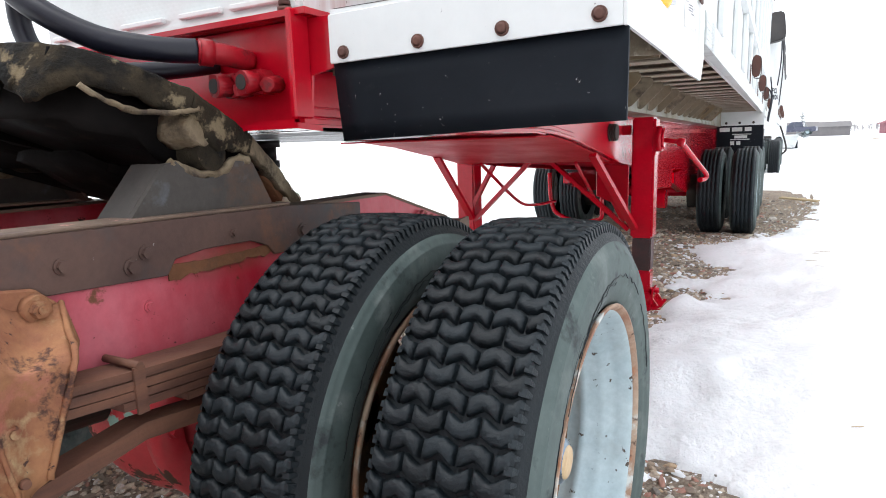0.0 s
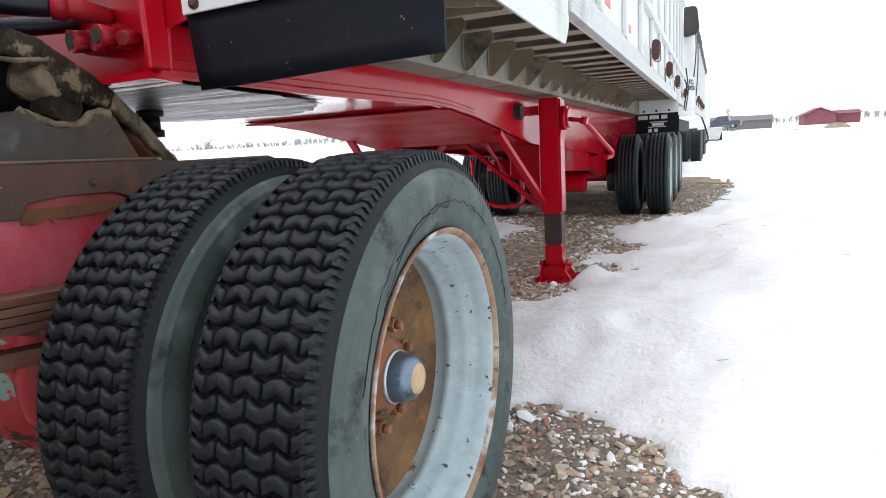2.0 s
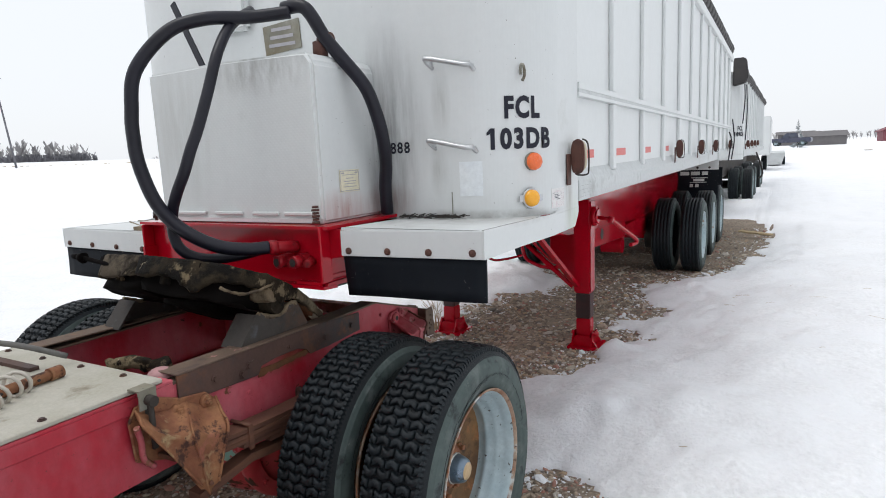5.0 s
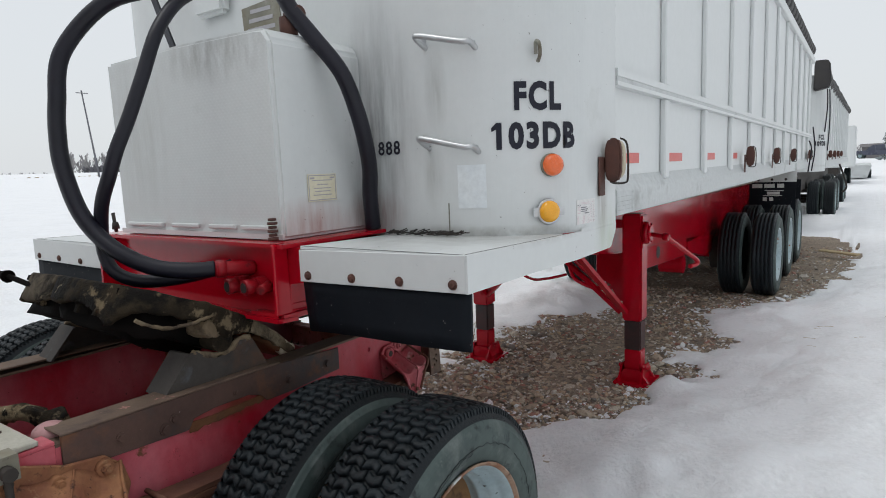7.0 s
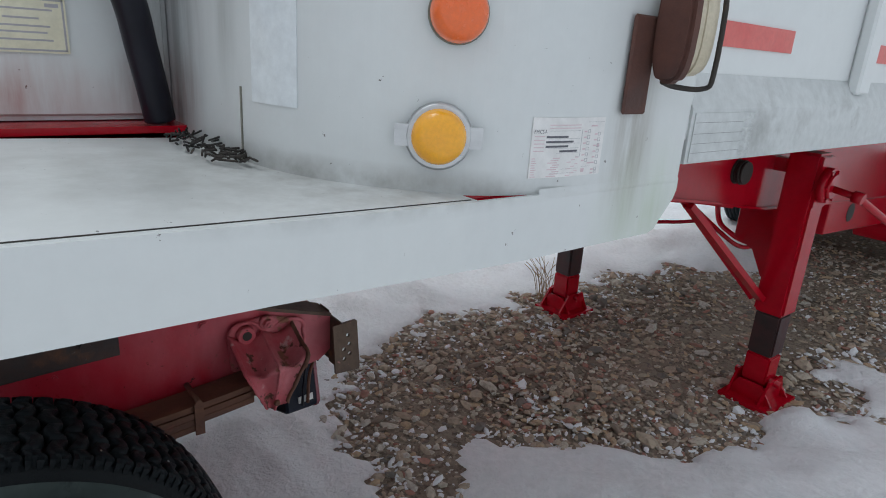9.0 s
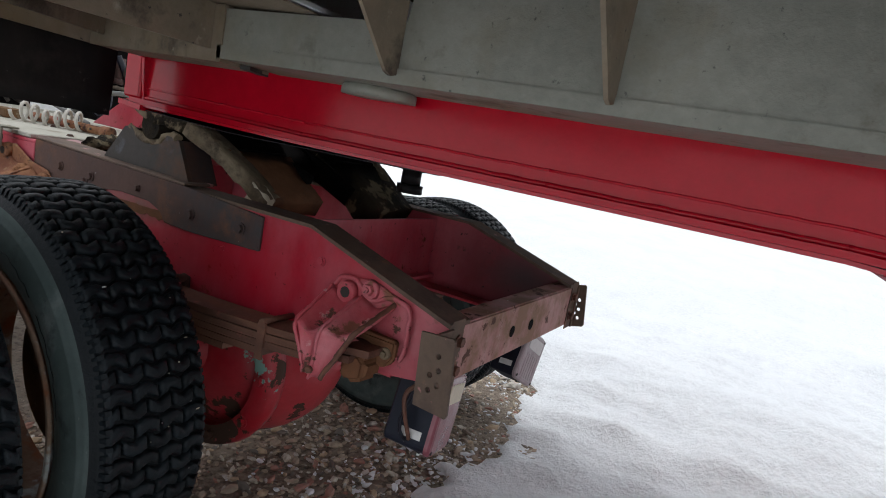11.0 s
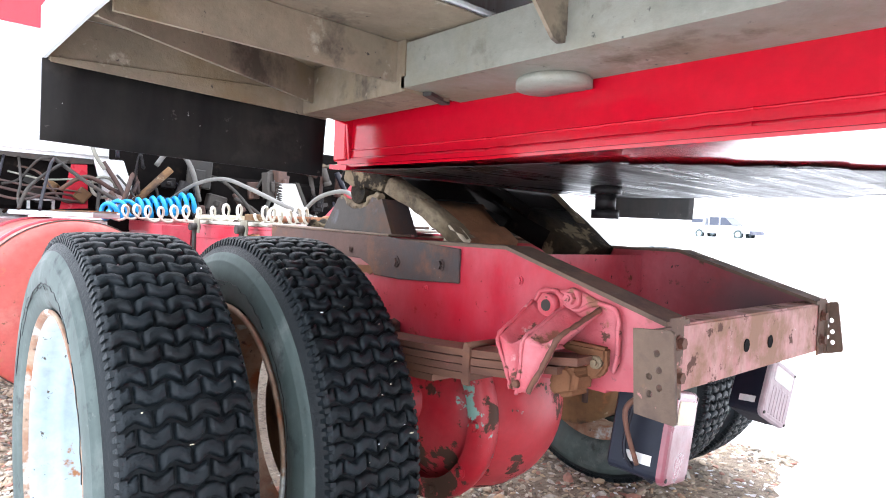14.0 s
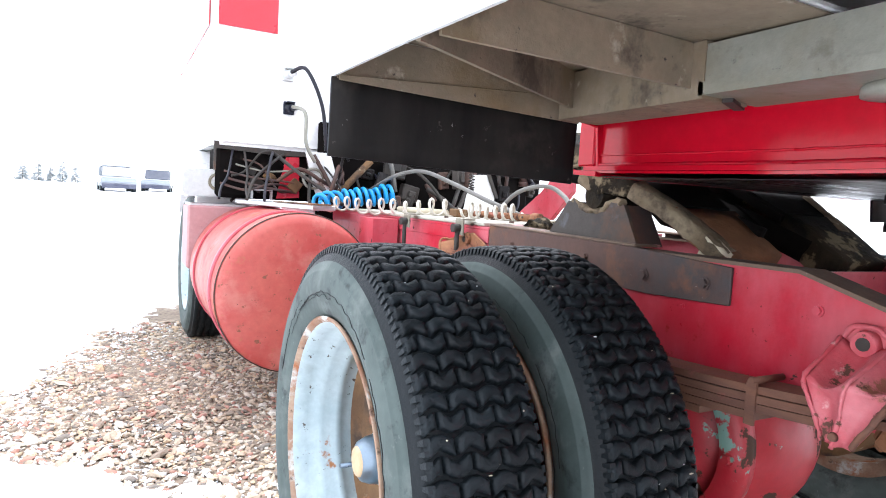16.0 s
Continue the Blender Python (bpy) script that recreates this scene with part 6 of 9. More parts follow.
box(bm, 0.908, 0.92, -2.43, -2.40, 0.955, 1.0)
part("step_hanger", bm, alu_bare, tractor, "pale bent step hanger")
for x0, z0, x1, z1, r_ in ((1.06, 1.10, 0.62, 1.05, 0.006), (1.04, 1.06, 0.66, 1.00, 0.008), (1.00, 1.14, 0.58, 1.11, 0.005), (0.96, 1.17, 0.70, 1.00, 0.006), (1.08, 1.03, 0.70, 1.03, 0.007)):
    bm = B()
    tube(bm, [(x0, -2.44, z0), (x0 * 0.65 + x1 * 0.35, -2.40, z0 - 0.03), (x0 * 0.3 + x1 * 0.7, -2.38, z1 + 0.01), (x1, -2.42, z1)], r_, 7, 5)
    part("line", bm, rust_dark if r_ > 0.0055 else alu_dirty, tractor)
for i in range(16):
    bm = B()
    x, y, z = rp.uniform(0.05, 1.0), rp.uniform(-2.58, -2.40), rp.uniform(0.97, 1.17)
    m = Matrix.Translation((x, y, z)) @ Matrix.Rotation(rp.uniform(-0.7, 0.7), 4, "Y") @ Matrix.Rotation(rp.uniform(-0.6, 0.6), 4, "Z")
    if i % 2:
        box(bm, -rp.uniform(0.02, 0.06), rp.uniform(0.02, 0.06), -0.02, 0.02, -rp.uniform(0.01, 0.05), rp.uniform(0.02, 0.06), m)
        soften(bm, 0.005)
        part("bracket", bm, rp.choice((dark_steel, hub_rust, bracket_grey, dark_steel)), tractor)
    else:
        a, b = m @ Vector((-0.14, 0, 0)), m @ Vector((0.14, 0.02, 0.0))
        tube(bm, [a, a.lerp(b, 0.35) + Vector((0, 0.03, rp.uniform(-0.05, 0.06))), a.lerp(b, 0.7) + Vector((0, 0, rp.uniform(-0.06, 0.05))), b], rp.uniform(0.006, 0.013), 7, 5)
        part("line", bm, rp.choice((hose_black, dark_steel, rust_dark)), tractor)
bm = B()
rod(bm, (0.50, -2.25, 0.965), (0.272, -2.25, 1.21), 0.020, 14)
part("pipe", bm, hub_rust, tractor, "brown slanting pipe")
bm = B()
tube(bm, [(0.60, -2.30, 1.22), (0.52, -2.27, 1.08), (0.47, -2.24, 0.96)], 0.012, 10, 4)
part("pipe", bm, rust_dark, tractor, "dark rusty pipe")
bm = B()
prism(bm, [(0.645, 1.236), (0.500, 1.236), (0.430, 1.02), (0.455, 0.985), (0.57, 0.985), (0.60, 1.06)], "y", -2.315, -2.305)
guard = part("mud_guard", bm, cab_white, tractor, "pale grey mud guard with a cable loop")
bm = B()
tube(bm, [(0.597 + 0.058 * math.cos(k * math.pi / 6), -2.296, 1.085 + 0.055 * math.sin(k * math.pi / 6)) for k in range(-4, 7)], 0.008, 8, 2)
part("cable_loop", bm, alu_dirty, guard, "grey cable loop")
# pipes, valves and brackets crowded behind the cab
rq = random.Random(31)
for i in range(34):
    bm = B()
    x, y, z = rq.uniform(-0.95, 0.50), rq.uniform(-2.35, -2.20), rq.uniform(0.96, 1.32)
    tone = rq.choice((dark_steel, bracket_grey, bracket_grey, rust_dark, rust_dark, hose_grey, hose_black, grease))
    if i % 3 == 0:
        w, h = rq.uniform(0.02, 0.07), rq.uniform(0.03, 0.09)
        m = Matrix.Translation((x, y, z)) @ Matrix.Rotation(rq.uniform(-0.3, 0.3), 4, "Y") @ Matrix.Rotation(rq.uniform(-0.5, 0.5), 4, "Z")
        box(bm, -w, w, -0.025, 0.025, -h, h, m)
        box(bm, -w * 0.5, w * 0.4, 0.0255, 0.045, -h * 0.5, h * 0.3, m)
        soften(bm, 0.006)
        part("valve_block", bm, tone, tractor)
    elif i % 3 == 1:
        r = rq.uniform(0.015, 0.04)
        q = Vector((x + rq.uniform(-0.10, 0.10), y, z + rq.uniform(0.05, 0.20)))
        rod(bm, (x, y, z), q, r, 14)
        rod(bm, (x, y + 0.001, z), Vector((x, y, z)).lerp(q, 0.2), r * 1.25, 8)
        part("canister", bm, tone, tractor)
    else:
        x1 = x + rq.uniform(-0.45, 0.45)
        tube(bm, [(x, y, z), (x + (x1 - x) * 0.3, y + 0.05, z + rq.uniform(-0.12, 0.10)), (x + (x1 - x) * 0.7, y + 0.06, z + rq.uniform(-0.10, 0.12)), (x1, y, 0.97 + rq.uniform(0, 0.2))], rq.uniform(0.006, 0.014), 7, 5)
        part("line", bm, tone, tractor)
# steering wheel tyres
for s in (1, -1):
    plain_tire(tractor, X(1.06, s), -3.24, 0.48, 56, 0.48)
    plain_rim(tractor, X(1.17, s), -3.24, 0.48, s)
for sgn in (1, -1):
    bm = B()
    a = X(1.16, sgn)
    b = X(0.86, sgn)
    prism(bm, [(-2.78, 0.80), (-2.86, 0.80), (-2.93, 1.0), (-3.15, 1.12), (-3.7, 1.12), (-3.9, 1.0), (-3.97, 0.80), (-4.05, 0.80), (-4.0, 1.06), (-3.75, 1.235), (-3.1, 1.235), (-2.83, 1.06)], "x", min(a, b), max(a, b))
    part("front_fender", bm, cab_white, tractor, "white front fender")

# ---- the dump trailer ----
trailer = thing("dump_trailer", "white aluminium dump trailer on a glossy red frame and landing legs", "trailer")
SX = 1.225          # near side plane
TOP = 3.06
END = 11.3
R0, YC = 0.36, 0.81  # rounded front corner


def wall(u, off=0.0):
    """A point on the front: u metres round the corner from where the flat front ends, off metres proud."""
    if u < 0:
        return SX - R0 + u, YC - R0 - off
    a = u / R0
    if a > math.pi / 2:
        return SX + off, YC + (u - R0 * math.pi / 2)
    return SX - R0 + (R0 + off) * math.sin(a), YC - (R0 + off) * math.cos(a)


def corner_sheet(bm, u0, u1, z0, z1, off, thick, s=1, n=14):
    n *= 2
    rows = []
    for i in range(n + 1):
        u = u0 + (u1 - u0) * i / n
        rows.append([wall(u, off), wall(u, off - thick)])
    vs = [[bm.verts.new((X(p[0], s), p[1], z)) for p in r for z in (z0, z1)] for r in rows]
    for a, b in zip(vs, vs[1:]):
        for f in ((a[0], b[0], b[1], a[1]), (a[2], a[3], b[3], b[2]), (a[1], b[1], b[3], a[3]), (a[0], a[2], b[2], b[0])):
            bm.faces.new(f)
    bm.faces.new((vs[0][0], vs[0][1], vs[0][3], vs[0][2]))
    bm.faces.new((vs[-1][0], vs[-1][2], vs[-1][3], vs[-1][1]))
    return bm


bm = B()
box(bm, X(SX - R0, -1), SX - R0, YC - R0, YC - R0 + 0.03, 1.2945, TOP)
front = part("front_wall", bm, white_paint, trailer, "white front wall with grime streaks")
for s in (1, -1):
    bm = B()
    corner_sheet(bm, 0.0, R0 * math.pi / 2 + 0.272, 1.2945, TOP, 0.0, 0.03, s, 24)
    part("corner_panel", bm, white_paint, trailer, "rounded white corner panel")
# lumpy sealant where the corner panel laps the side sheet
bm = B()
tube(bm, [(1.212 + 0.003 * noise.noise((k * 1.7, 2, 0)), 1.0885 + 0.003 * noise.noise((k * 1.3, 0, 5)), 1.36 + 0.02 * k) for k in range(84)], 0.011, 8, 0)
for v in bm.verts:
    v.co += Vector((noise.noise(v.co * 45), noise.noise(v.co * 45 + Vector((5, 0, 0))), 0)) * 0.004
for f in bm.faces:
    f.smooth = True
part("sealant_bead", bm, white_paint, trailer, "lumpy white sealant bead")
# sides: recessed sheets, posts, rails
posts_y = [1.84 + 0.885 * i for i in range(11)]
for s in (1, -1):
    bm = B()
    xbox(bm, s, 1.170, 1.195, 1.082, END, 1.33, TOP)
    part("side_sheet", bm, white_clean, trailer, "white side sheet")
    bm = B()
    out = [(1.195, 1.318), (SX + 0.003, 1.318), (SX + 0.003, 1.412), (1.196, 1.470)]
    prism(bm, [(X(a, s), b) for a, b in out], "y", 1.088, END)
    part("bottom_rail", bm, rail_metal, trailer, "grey scoured bottom rail")
    bm = B()
    xbox(bm, s, 1.1955, SX + 0.008, 1.088, END, 1.846, 1.874)
    part("mid_rail", bm, white_clean, trailer)
    bm = B()
    xbox(bm, s, 1.1955, SX + 0.006, 1.088, END, 1.828, 1.8455)
    part("mid_rail_groove", bm, rail_metal, trailer, "grey groove in the mid rail")
    bm = B()
    xbox(bm, s, 1.1955, SX + 0.008, 1.088, END, 1.812, 1.8275)
    part("mid_rail_lip", bm, white_clean, trailer)
    bm = B()
    xbox(bm, s, 1.14, SX + 0.02, 1.088, END, TOP + 0.001, TOP + 0.10)
    soften(bm, 0.01)
    part("top_rail", bm, white_clean, trailer)
    for y in posts_y:
        bm = B()
        xbox(bm, s, 1.1955, SX, y - 0.035, y + 0.035, 1.44, 1.8115)
        soften(bm, 0.006)
        part("lower_post", bm, white_clean, trailer)
        bm = B()
        xbox(bm, s, 1.1955, SX, y - 0.035, y + 0.035, 1.8745, TOP)
        soften(bm, 0.006)
        part("upper_post", bm, white_clean, trailer)
bm = B()
ring = [wall(R0 * math.pi / 2 * i / 10, -0.04) for i in range(11)]
prism(bm, [(X(px, -1), py) for px, py in ring[::-1]] + ring + [(1.165, END - 0.04), (X(1.165, -1), END - 0.04)], "z", 1.425, 1.445)
part("floor", bm, floor_mud_shaded, trailer, "muddy aluminium floor underside, darkened for the shade between crossmembers")
bm = B()
box(bm, X(1.20, -1), 1.20, END - 0.03, END, 1.33, TOP)
part("tailgate", bm, white_clean, trailer)
bm = B()
for i in range(33):
    y = 1.3 + i * 0.3
    r = 0.115 + 0.012 * noise.noise((y, 0, 0))
    rod(bm, (1.14, y, TOP + 0.22), (1.14 + 0.004 * noise.noise((y, 3, 0)), y + 0.3, TOP + 0.22), r, 12, 0.115 + 0.012 * noise.noise((y + 0.3, 0, 0)))
part("tarp_roll", bm, tarp_mat, trailer, "rolled black tarp on the top rail")
for y in (END - 0.1, END - 0.9):
    bm = B()
    tube(bm, [(SX + 0.03, y, 2.0 if y > 11 else 1.75), (SX + 0.07, y - 0.02, 1.62), (SX + 0.04, y + 0.03, 1.35), (SX + 0.03, y, 1.25)], 0.012, 6)
    part("hanging_strap", bm, hose_black, trailer)

# skirt panel under the near corner, chamfered at its rear end
for s in (1, -1):
    dz = 0 if s > 0 else -0.044
    placed = set(bpy.data.objects)
    bm = B()
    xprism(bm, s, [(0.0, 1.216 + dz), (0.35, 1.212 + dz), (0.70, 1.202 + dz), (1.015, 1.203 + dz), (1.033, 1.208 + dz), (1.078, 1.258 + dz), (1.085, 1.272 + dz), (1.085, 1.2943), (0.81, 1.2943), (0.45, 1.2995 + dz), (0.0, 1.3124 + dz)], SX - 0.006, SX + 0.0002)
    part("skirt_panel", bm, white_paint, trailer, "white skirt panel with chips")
    bm = B()
    for i in range(40):
        y0, y1 = 0.735 + 0.345 * i / 40, 0.735 + 0.345 * (i + 1) / 40
        h0, h1 = (0.0022 * min(1.0, (y - 0.735) / 0.05) * (1 + 0.35 * noise.noise((y * 40, s, 0))) for y in (y0, y1))
        cs = [[(-0.009, 0.0), (-0.004, 0.7), (0.0, 1.0), (0.004, 0.7), (0.009, 0.0)] for _ in range(2)]
        va = [bm.verts.new((X(SX - 0.0004 + h0 * b, s), y0, 1.2945 + a)) for a, b in cs[0]]
        vb = [bm.verts.new((X(SX - 0.0004 + h1 * b, s), y1, 1.2945 + a)) for a, b in cs[1]]
        for k in range(4):
            bm.faces.new((va[k], va[k + 1], vb[k + 1], vb[k])).smooth = True
    bmesh.ops.remove_doubles(bm, verts=bm.verts, dist=0.00005)
    part("pressed_ridge", bm, white_paint, trailer)
    bm = B()
    x0, x1 = sorted((X(0.634, s), X(SX - 0.0065, s)))
    zi, zo = 1.206 + dz, 1.216 + dz
    prism(bm, [(X(0.634, s), zi), (X(SX - 0.0065, s), zo), (X(SX - 0.0065, s), zo + 0.0965), (X(0.634, s), zi + 0.0955)], "y", 0.0, 0.006)
    soften(bm, 0.0015)
    deck = part("platform_front", bm, white_paint, trailer, "white platform front edge with rusty rivets")
    bm = B()
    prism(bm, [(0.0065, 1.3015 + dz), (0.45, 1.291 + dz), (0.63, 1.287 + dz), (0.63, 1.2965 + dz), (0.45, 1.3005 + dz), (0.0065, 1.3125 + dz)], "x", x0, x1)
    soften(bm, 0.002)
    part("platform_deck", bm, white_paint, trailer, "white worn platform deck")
    bm = B()
    e0 = X(SX - 0.012, s)
    prism(bm, [(0.012, 1.3126 + dz), (0.45, 1.3006 + dz), (0.62, 1.2968 + dz), (0.62, 1.2976 + dz), (0.45, 1.3014 + dz), (0.012, 1.3134 + dz)], "x", e0 - 0.0012, e0 + 0.0012)
    part("deck_seam", bm, dark_steel, deck)
    bm = B()
    box(bm, x0 + 0.01, x1 - 0.01, 0.0065, 0.0085, 1.3126 + dz, 1.3131 + dz)
    part("deck_seam", bm, dark_steel, deck)
    bm = B()
    box(bm, x0 + 0.003, x1 - 0.003, 0.0213, 0.0255, 1.213 + dz, 1.298 + dz)
    part("front_backing", bm, alu_tan, trailer, "muddy aluminium back of the platform front")
    bm = B()
    prism(bm, [(X(1.214, s), 1.209 + dz), (X(0.640, s), 1.190 + dz), (X(0.640, s), 1.250 + dz), (X(1.214, s), 1.219 + dz)], "y", 0.026, 0.0315)
    soften(bm, 0.001)
    part("backing_strip", bm, alu_tan, trailer, "muddy backing strip behind the mud flap")
    bm = B()
    prism(bm, [(0.034, 1.2965 + dz), (0.45, 1.2865 + dz), (0.625, 1.2825 + dz), (0.625, 1.2855 + dz), (0.45, 1.2895 + dz), (0.034, 1.2995 + dz)], "x", x0 + 0.006, x1 - 0.006)
    part("deck_underside", bm, alu_tan, trailer, "muddy bare aluminium underside of the platform")
    bm = B()
    q = [(X(0.634, s), 1.209 + dz), (X(SX, s), 1.218 + dz), (X(SX, s), 1.068 + dz), (X(0.645, s), 1.052 + dz)]
    nseg = 12
    grid = []
    for i in range(nseg + 1):
        u = i / nseg
        col = []
        for k in range(5):
            w = k / 4
            xa, za = q[0][0] + (q[1][0] - q[0][0]) * u, q[0][1] + (q[1][1] - q[0][1]) * u
            xb, zb = q[3][0] + (q[2][0] - q[3][0]) * u, q[3][1] + (q[2][1] - q[3][1]) * u
            col.append(bm.verts.new((xa + (xb - xa) * w, 0.012 + 0.012 * w * w * math.sin(u * 5.0 + 0.6) * 0.7, za + (zb - za) * w)))
        grid.append(col)
    back = [[bm.verts.new(v.co + Vector((0, 0.008, 0))) for v in col] for col in grid]
    for sheet_, idx in ((grid, 0), (back, 1)):
        for a, b in zip(sheet_, sheet_[1:]):
            for k in range(4):
                f = bm.faces.new((a[k], b[k], b[k + 1], a[k + 1]))
                f.smooth, f.material_index = True, idx
    ring_a = [c[0] for c in grid] + grid[-1][1:] + [c[-1] for c in grid[-2::-1]] + grid[0][-2:0:-1]
    ring_b = [c[0] for c in back] + back[-1][1:] + [c[-1] for c in back[-2::-1]] + back[0][-2:0:-1]
    for p, q, r_, t_ in zip(ring_a, ring_a[1:] + ring_a[:1], ring_b[1:] + ring_b[:1], ring_b):
        bm.faces.new((p, q, r_, t_))
    flap = part("mud_flap", bm, rubber_flap, trailer, "black rubber mud flap with white specks")
    flap.data.materials.append(flap_dust)
    for x in (0.669, 0.842, 1.012, 1.181):
        bm = B()
        zr = 1.226 + 0.021 * (x - 0.668) + dz
        rod(bm, (X(x, s), 0.0, zr), (X(x, s), -0.004, zr), 0.0135, 14, 0.0125)
        rod(bm, (X(x, s), -0.004, zr), (X(x, s), -0.0075, zr), 0.0105, 12, 0.006)
        part("rivet", bm, winch_rust, deck)
    # bracing under the platform
    bm = B()
    for (ax, ay), (bx, by) in (((0.66, 0.06), (1.215, 0.375)), ((0.70, 0.40), (1.205, 0.42))):
        a, b = Vector((X(ax, s), ay, 0)), Vector((X(bx, s), by, 0))
        d = (b - a).normalized()
        nrm = Vector((-d.y, d.x, 0)) * 0.004
        vs = [bm.verts.new(p + Vector((0, 0, z + dz * 0.5))) for p in (a - nrm, b - nrm, b + nrm, a + nrm) for z in (1.21, 1.286)]
        for f in ((0, 2, 3, 1), (2, 4, 5, 3), (4, 6, 7, 5), (6, 0, 1, 7), (1, 3, 5, 7), (0, 6, 4, 2)):
            bm.faces.new([vs[i] for i in f])
    part("platform_brace", bm, alu_tan, trailer, "muddy diagonal brace plate")
    if s < 0:   # far platform widened and set back to fit the camera's view
        wider = Matrix.Translation((-0.545, 0.036, 0)) @ Matrix.Diagonal((1.144, 1, 1, 1)) @ Matrix.Translation((0.574, 0, 0))
        for ob in set(bpy.data.objects) - placed:
            if ob.data:
                ob.data.transform(wider)

# underside: side sills, crossmembers with gussets
ribs_y = [0.80 + 0.318 * i for i in range(32)]
for s in (1, -1):
    bm = B()
    xprism(bm, s, [(0.42, 1.216), (END - 1.2, 1.17), (END - 1.2, 1.424), (0.82, 1.424), (0.80, 1.28), (0.42, 1.28)], 0.704, 0.712)
    xprism(bm, s, [(0.42, 1.196), (END - 1.2, 1.150), (END - 1.2, 1.172), (0.42, 1.218)], 0.553, 0.715)
    sill = part("side_sill", bm, alu_dirty, trailer, "dull grey aluminium sill")
    bm = B()
    xbox(bm, s, 0.60, 0.715, 0.05, 0.43, 1.19, 1.286)
    part("sill_front", bm, alu_tan, trailer)
    for k, y in enumerate(ribs_y):
        if y > END - 1.3:
            continue
        bm = B()
        xbox(bm, s, 0.7125, 1.168, y - 0.058, y + 0.058, 1.350, 1.356)
        xbox(bm, s, 0.7125, 1.168, y - 0.004, y + 0.004, 1.3565, 1.424)
        part("floor_crossmember", bm, slat_alu, trailer, "pale dusty aluminium crossmember")
        if y < 7:
            bm = B()
            gus = [(0.7125, 1.207), (0.728, 1.203), (0.742, 1.207), (0.838, 1.300), (0.850, 1.316), (0.850, 1.332), (0.838, 1.3495), (0.7125, 1.3495)]
            prism(bm, [(X(a, s), b) for a, b in gus], "y", y - 0.007, y - 0.001)
            part("gusset", bm, alu_tan, sill, "brown dusty rounded gusset plate")
            bm = B()
            tube(bm, [(X(0.7165, s), y - 0.009, 1.215), (X(0.7165, s), y - 0.009, 1.348)], 0.004, 6, 0)
            part("weld_bead", bm, slat_alu, sill)
bm = B()
lathe(bm, [(0, 0), (0, 0.055), (0.006, 0.06), (0.018, 0.06), (0.018, 0)], 0, 0, 0, 28)
for v in bm.verts:
    v.co = Vector((0.60 + v.co.y * 1.0, 0.69 + v.co.z * 1.1, 1.196 - v.co.x))
part("pad_disc", bm, alu_dirty, trailer, "round grey pad under the sill")
bm = B()
box(bm, 0.585, 0.675, 0.418, 0.436, 1.187, 1.194, Matrix.Translation((0.63, 0.43, 0)) @ Matrix.Rotation(radians(25), 4, "Z") @ Matrix.Translation((-0.63, -0.43, 0)))
part("stop_bar", bm, dark_steel, trailer)

# red main beams with the dropped gooseneck
TB = [(-0.02, 1.090), (0.5, 1.080), (1.0, 1.079), (1.4, 1.078), (1.65, 1.066), (1.95, 1.036), (2.25, 0.990), (2.5, 0.955), (2.75, 0.912), (3.0, 0.878), (3.35, 0.852), (4.3, 0.792), (6.0, 0.69), (9.8, 0.67), (10.9, 0.75)]
for s in (1, -1):
    bm = B()
    top = [(10.9, 1.155), (6.0, 1.165), (3.0, 1.18), (1.0, 1.196), (-0.02, 1.205)]
    xprism(bm, s, TB + top, 0.548, 0.560)
    beam = part("main_beam", bm, red_gloss, trailer, "glossy freshly painted red main beam")
    bm = B()
    xprism(bm, s, TB + [(ya, za + 0.010) for ya, za in TB[::-1]], 0.42, 0.5745)
    part("bottom_flange", bm, red_gloss, beam)
    bm = B()
    for (ya, za), (yb, zb) in zip(TB[:5], TB[1:6]):
        n_ = int((yb - ya) / 0.012)
        for off_, hi_, r_ in ((0.5605, 0.0135, 0.0050), (0.5600, 0.036, 0.0026)):
            tube(bm, [(X(off_, s), ya + (yb - ya) * k / n_, za + (zb - za) * k / n_ + hi_ + 0.0014 * noise.noise(((ya + (yb - ya) * k / n_) * 38, hi_ * 90, s))) for k in range(n_ + 1)], r_, 6, 0)
    part("weld_seam", bm, red_gloss, beam)
    bm = B()
    xprism(bm, s, [(0.06, 1.198), (1.0, 1.1875), (6.0, 1.1575), (10.9, 1.1475), (10.9, 1.155), (6.0, 1.165), (1.0, 1.195), (0.06, 1.2055)], 0.42, 0.5475)
    part("top_flange", bm, red_gloss, beam)
# red front bulkhead, its far end sheared back to fit the camera's view
def set_back(bm, much=0.038):
    for v in bm.verts:
        v.co.y += much * min(1.5, max(0.0, (0.60 - v.co.x) / 1.14))
    return bm


bm = B()
prism(bm, [(-0.500, 1.085), (0.565, 1.085), (0.575, 1.19), (0.633, 1.20), (0.633, 1.305), (-0.542, 1.300), (-0.540, 1.20), (-0.512, 1.19)], "y", 0.012, 0.020)
soften(set_back(bm), 0.001)
bulk = part("front_bulkhead", bm, red_gloss, trailer, "glossy red front bulkhead with hose fittings")
for x0, x1, z1 in ((0.558, 0.574, 1.318), (-0.514, -0.500, 1.304)):
    bm = B()
    box(bm, x0, x1, -0.045, 0.012, 1.10, z1)
    soften(set_back(bm), 0.004)
    part("bulkhead_rib", bm, red_gloss, bulk)
bm = B()
box(bm, -0.530, 0.60, -0.03, 0.449, 1.3055, 1.318)
set_back(bm, 0.030)
part("tank_shelf", bm, red_gloss, bulk, "red shelf under the hydraulic tank")
bm = B()
prism(bm, [(-0.05, 1.080), (0.03, 1.074), (0.03, 1.086), (-0.05, 1.092)], "x", -0.505, 0.58)
set_back(bm)
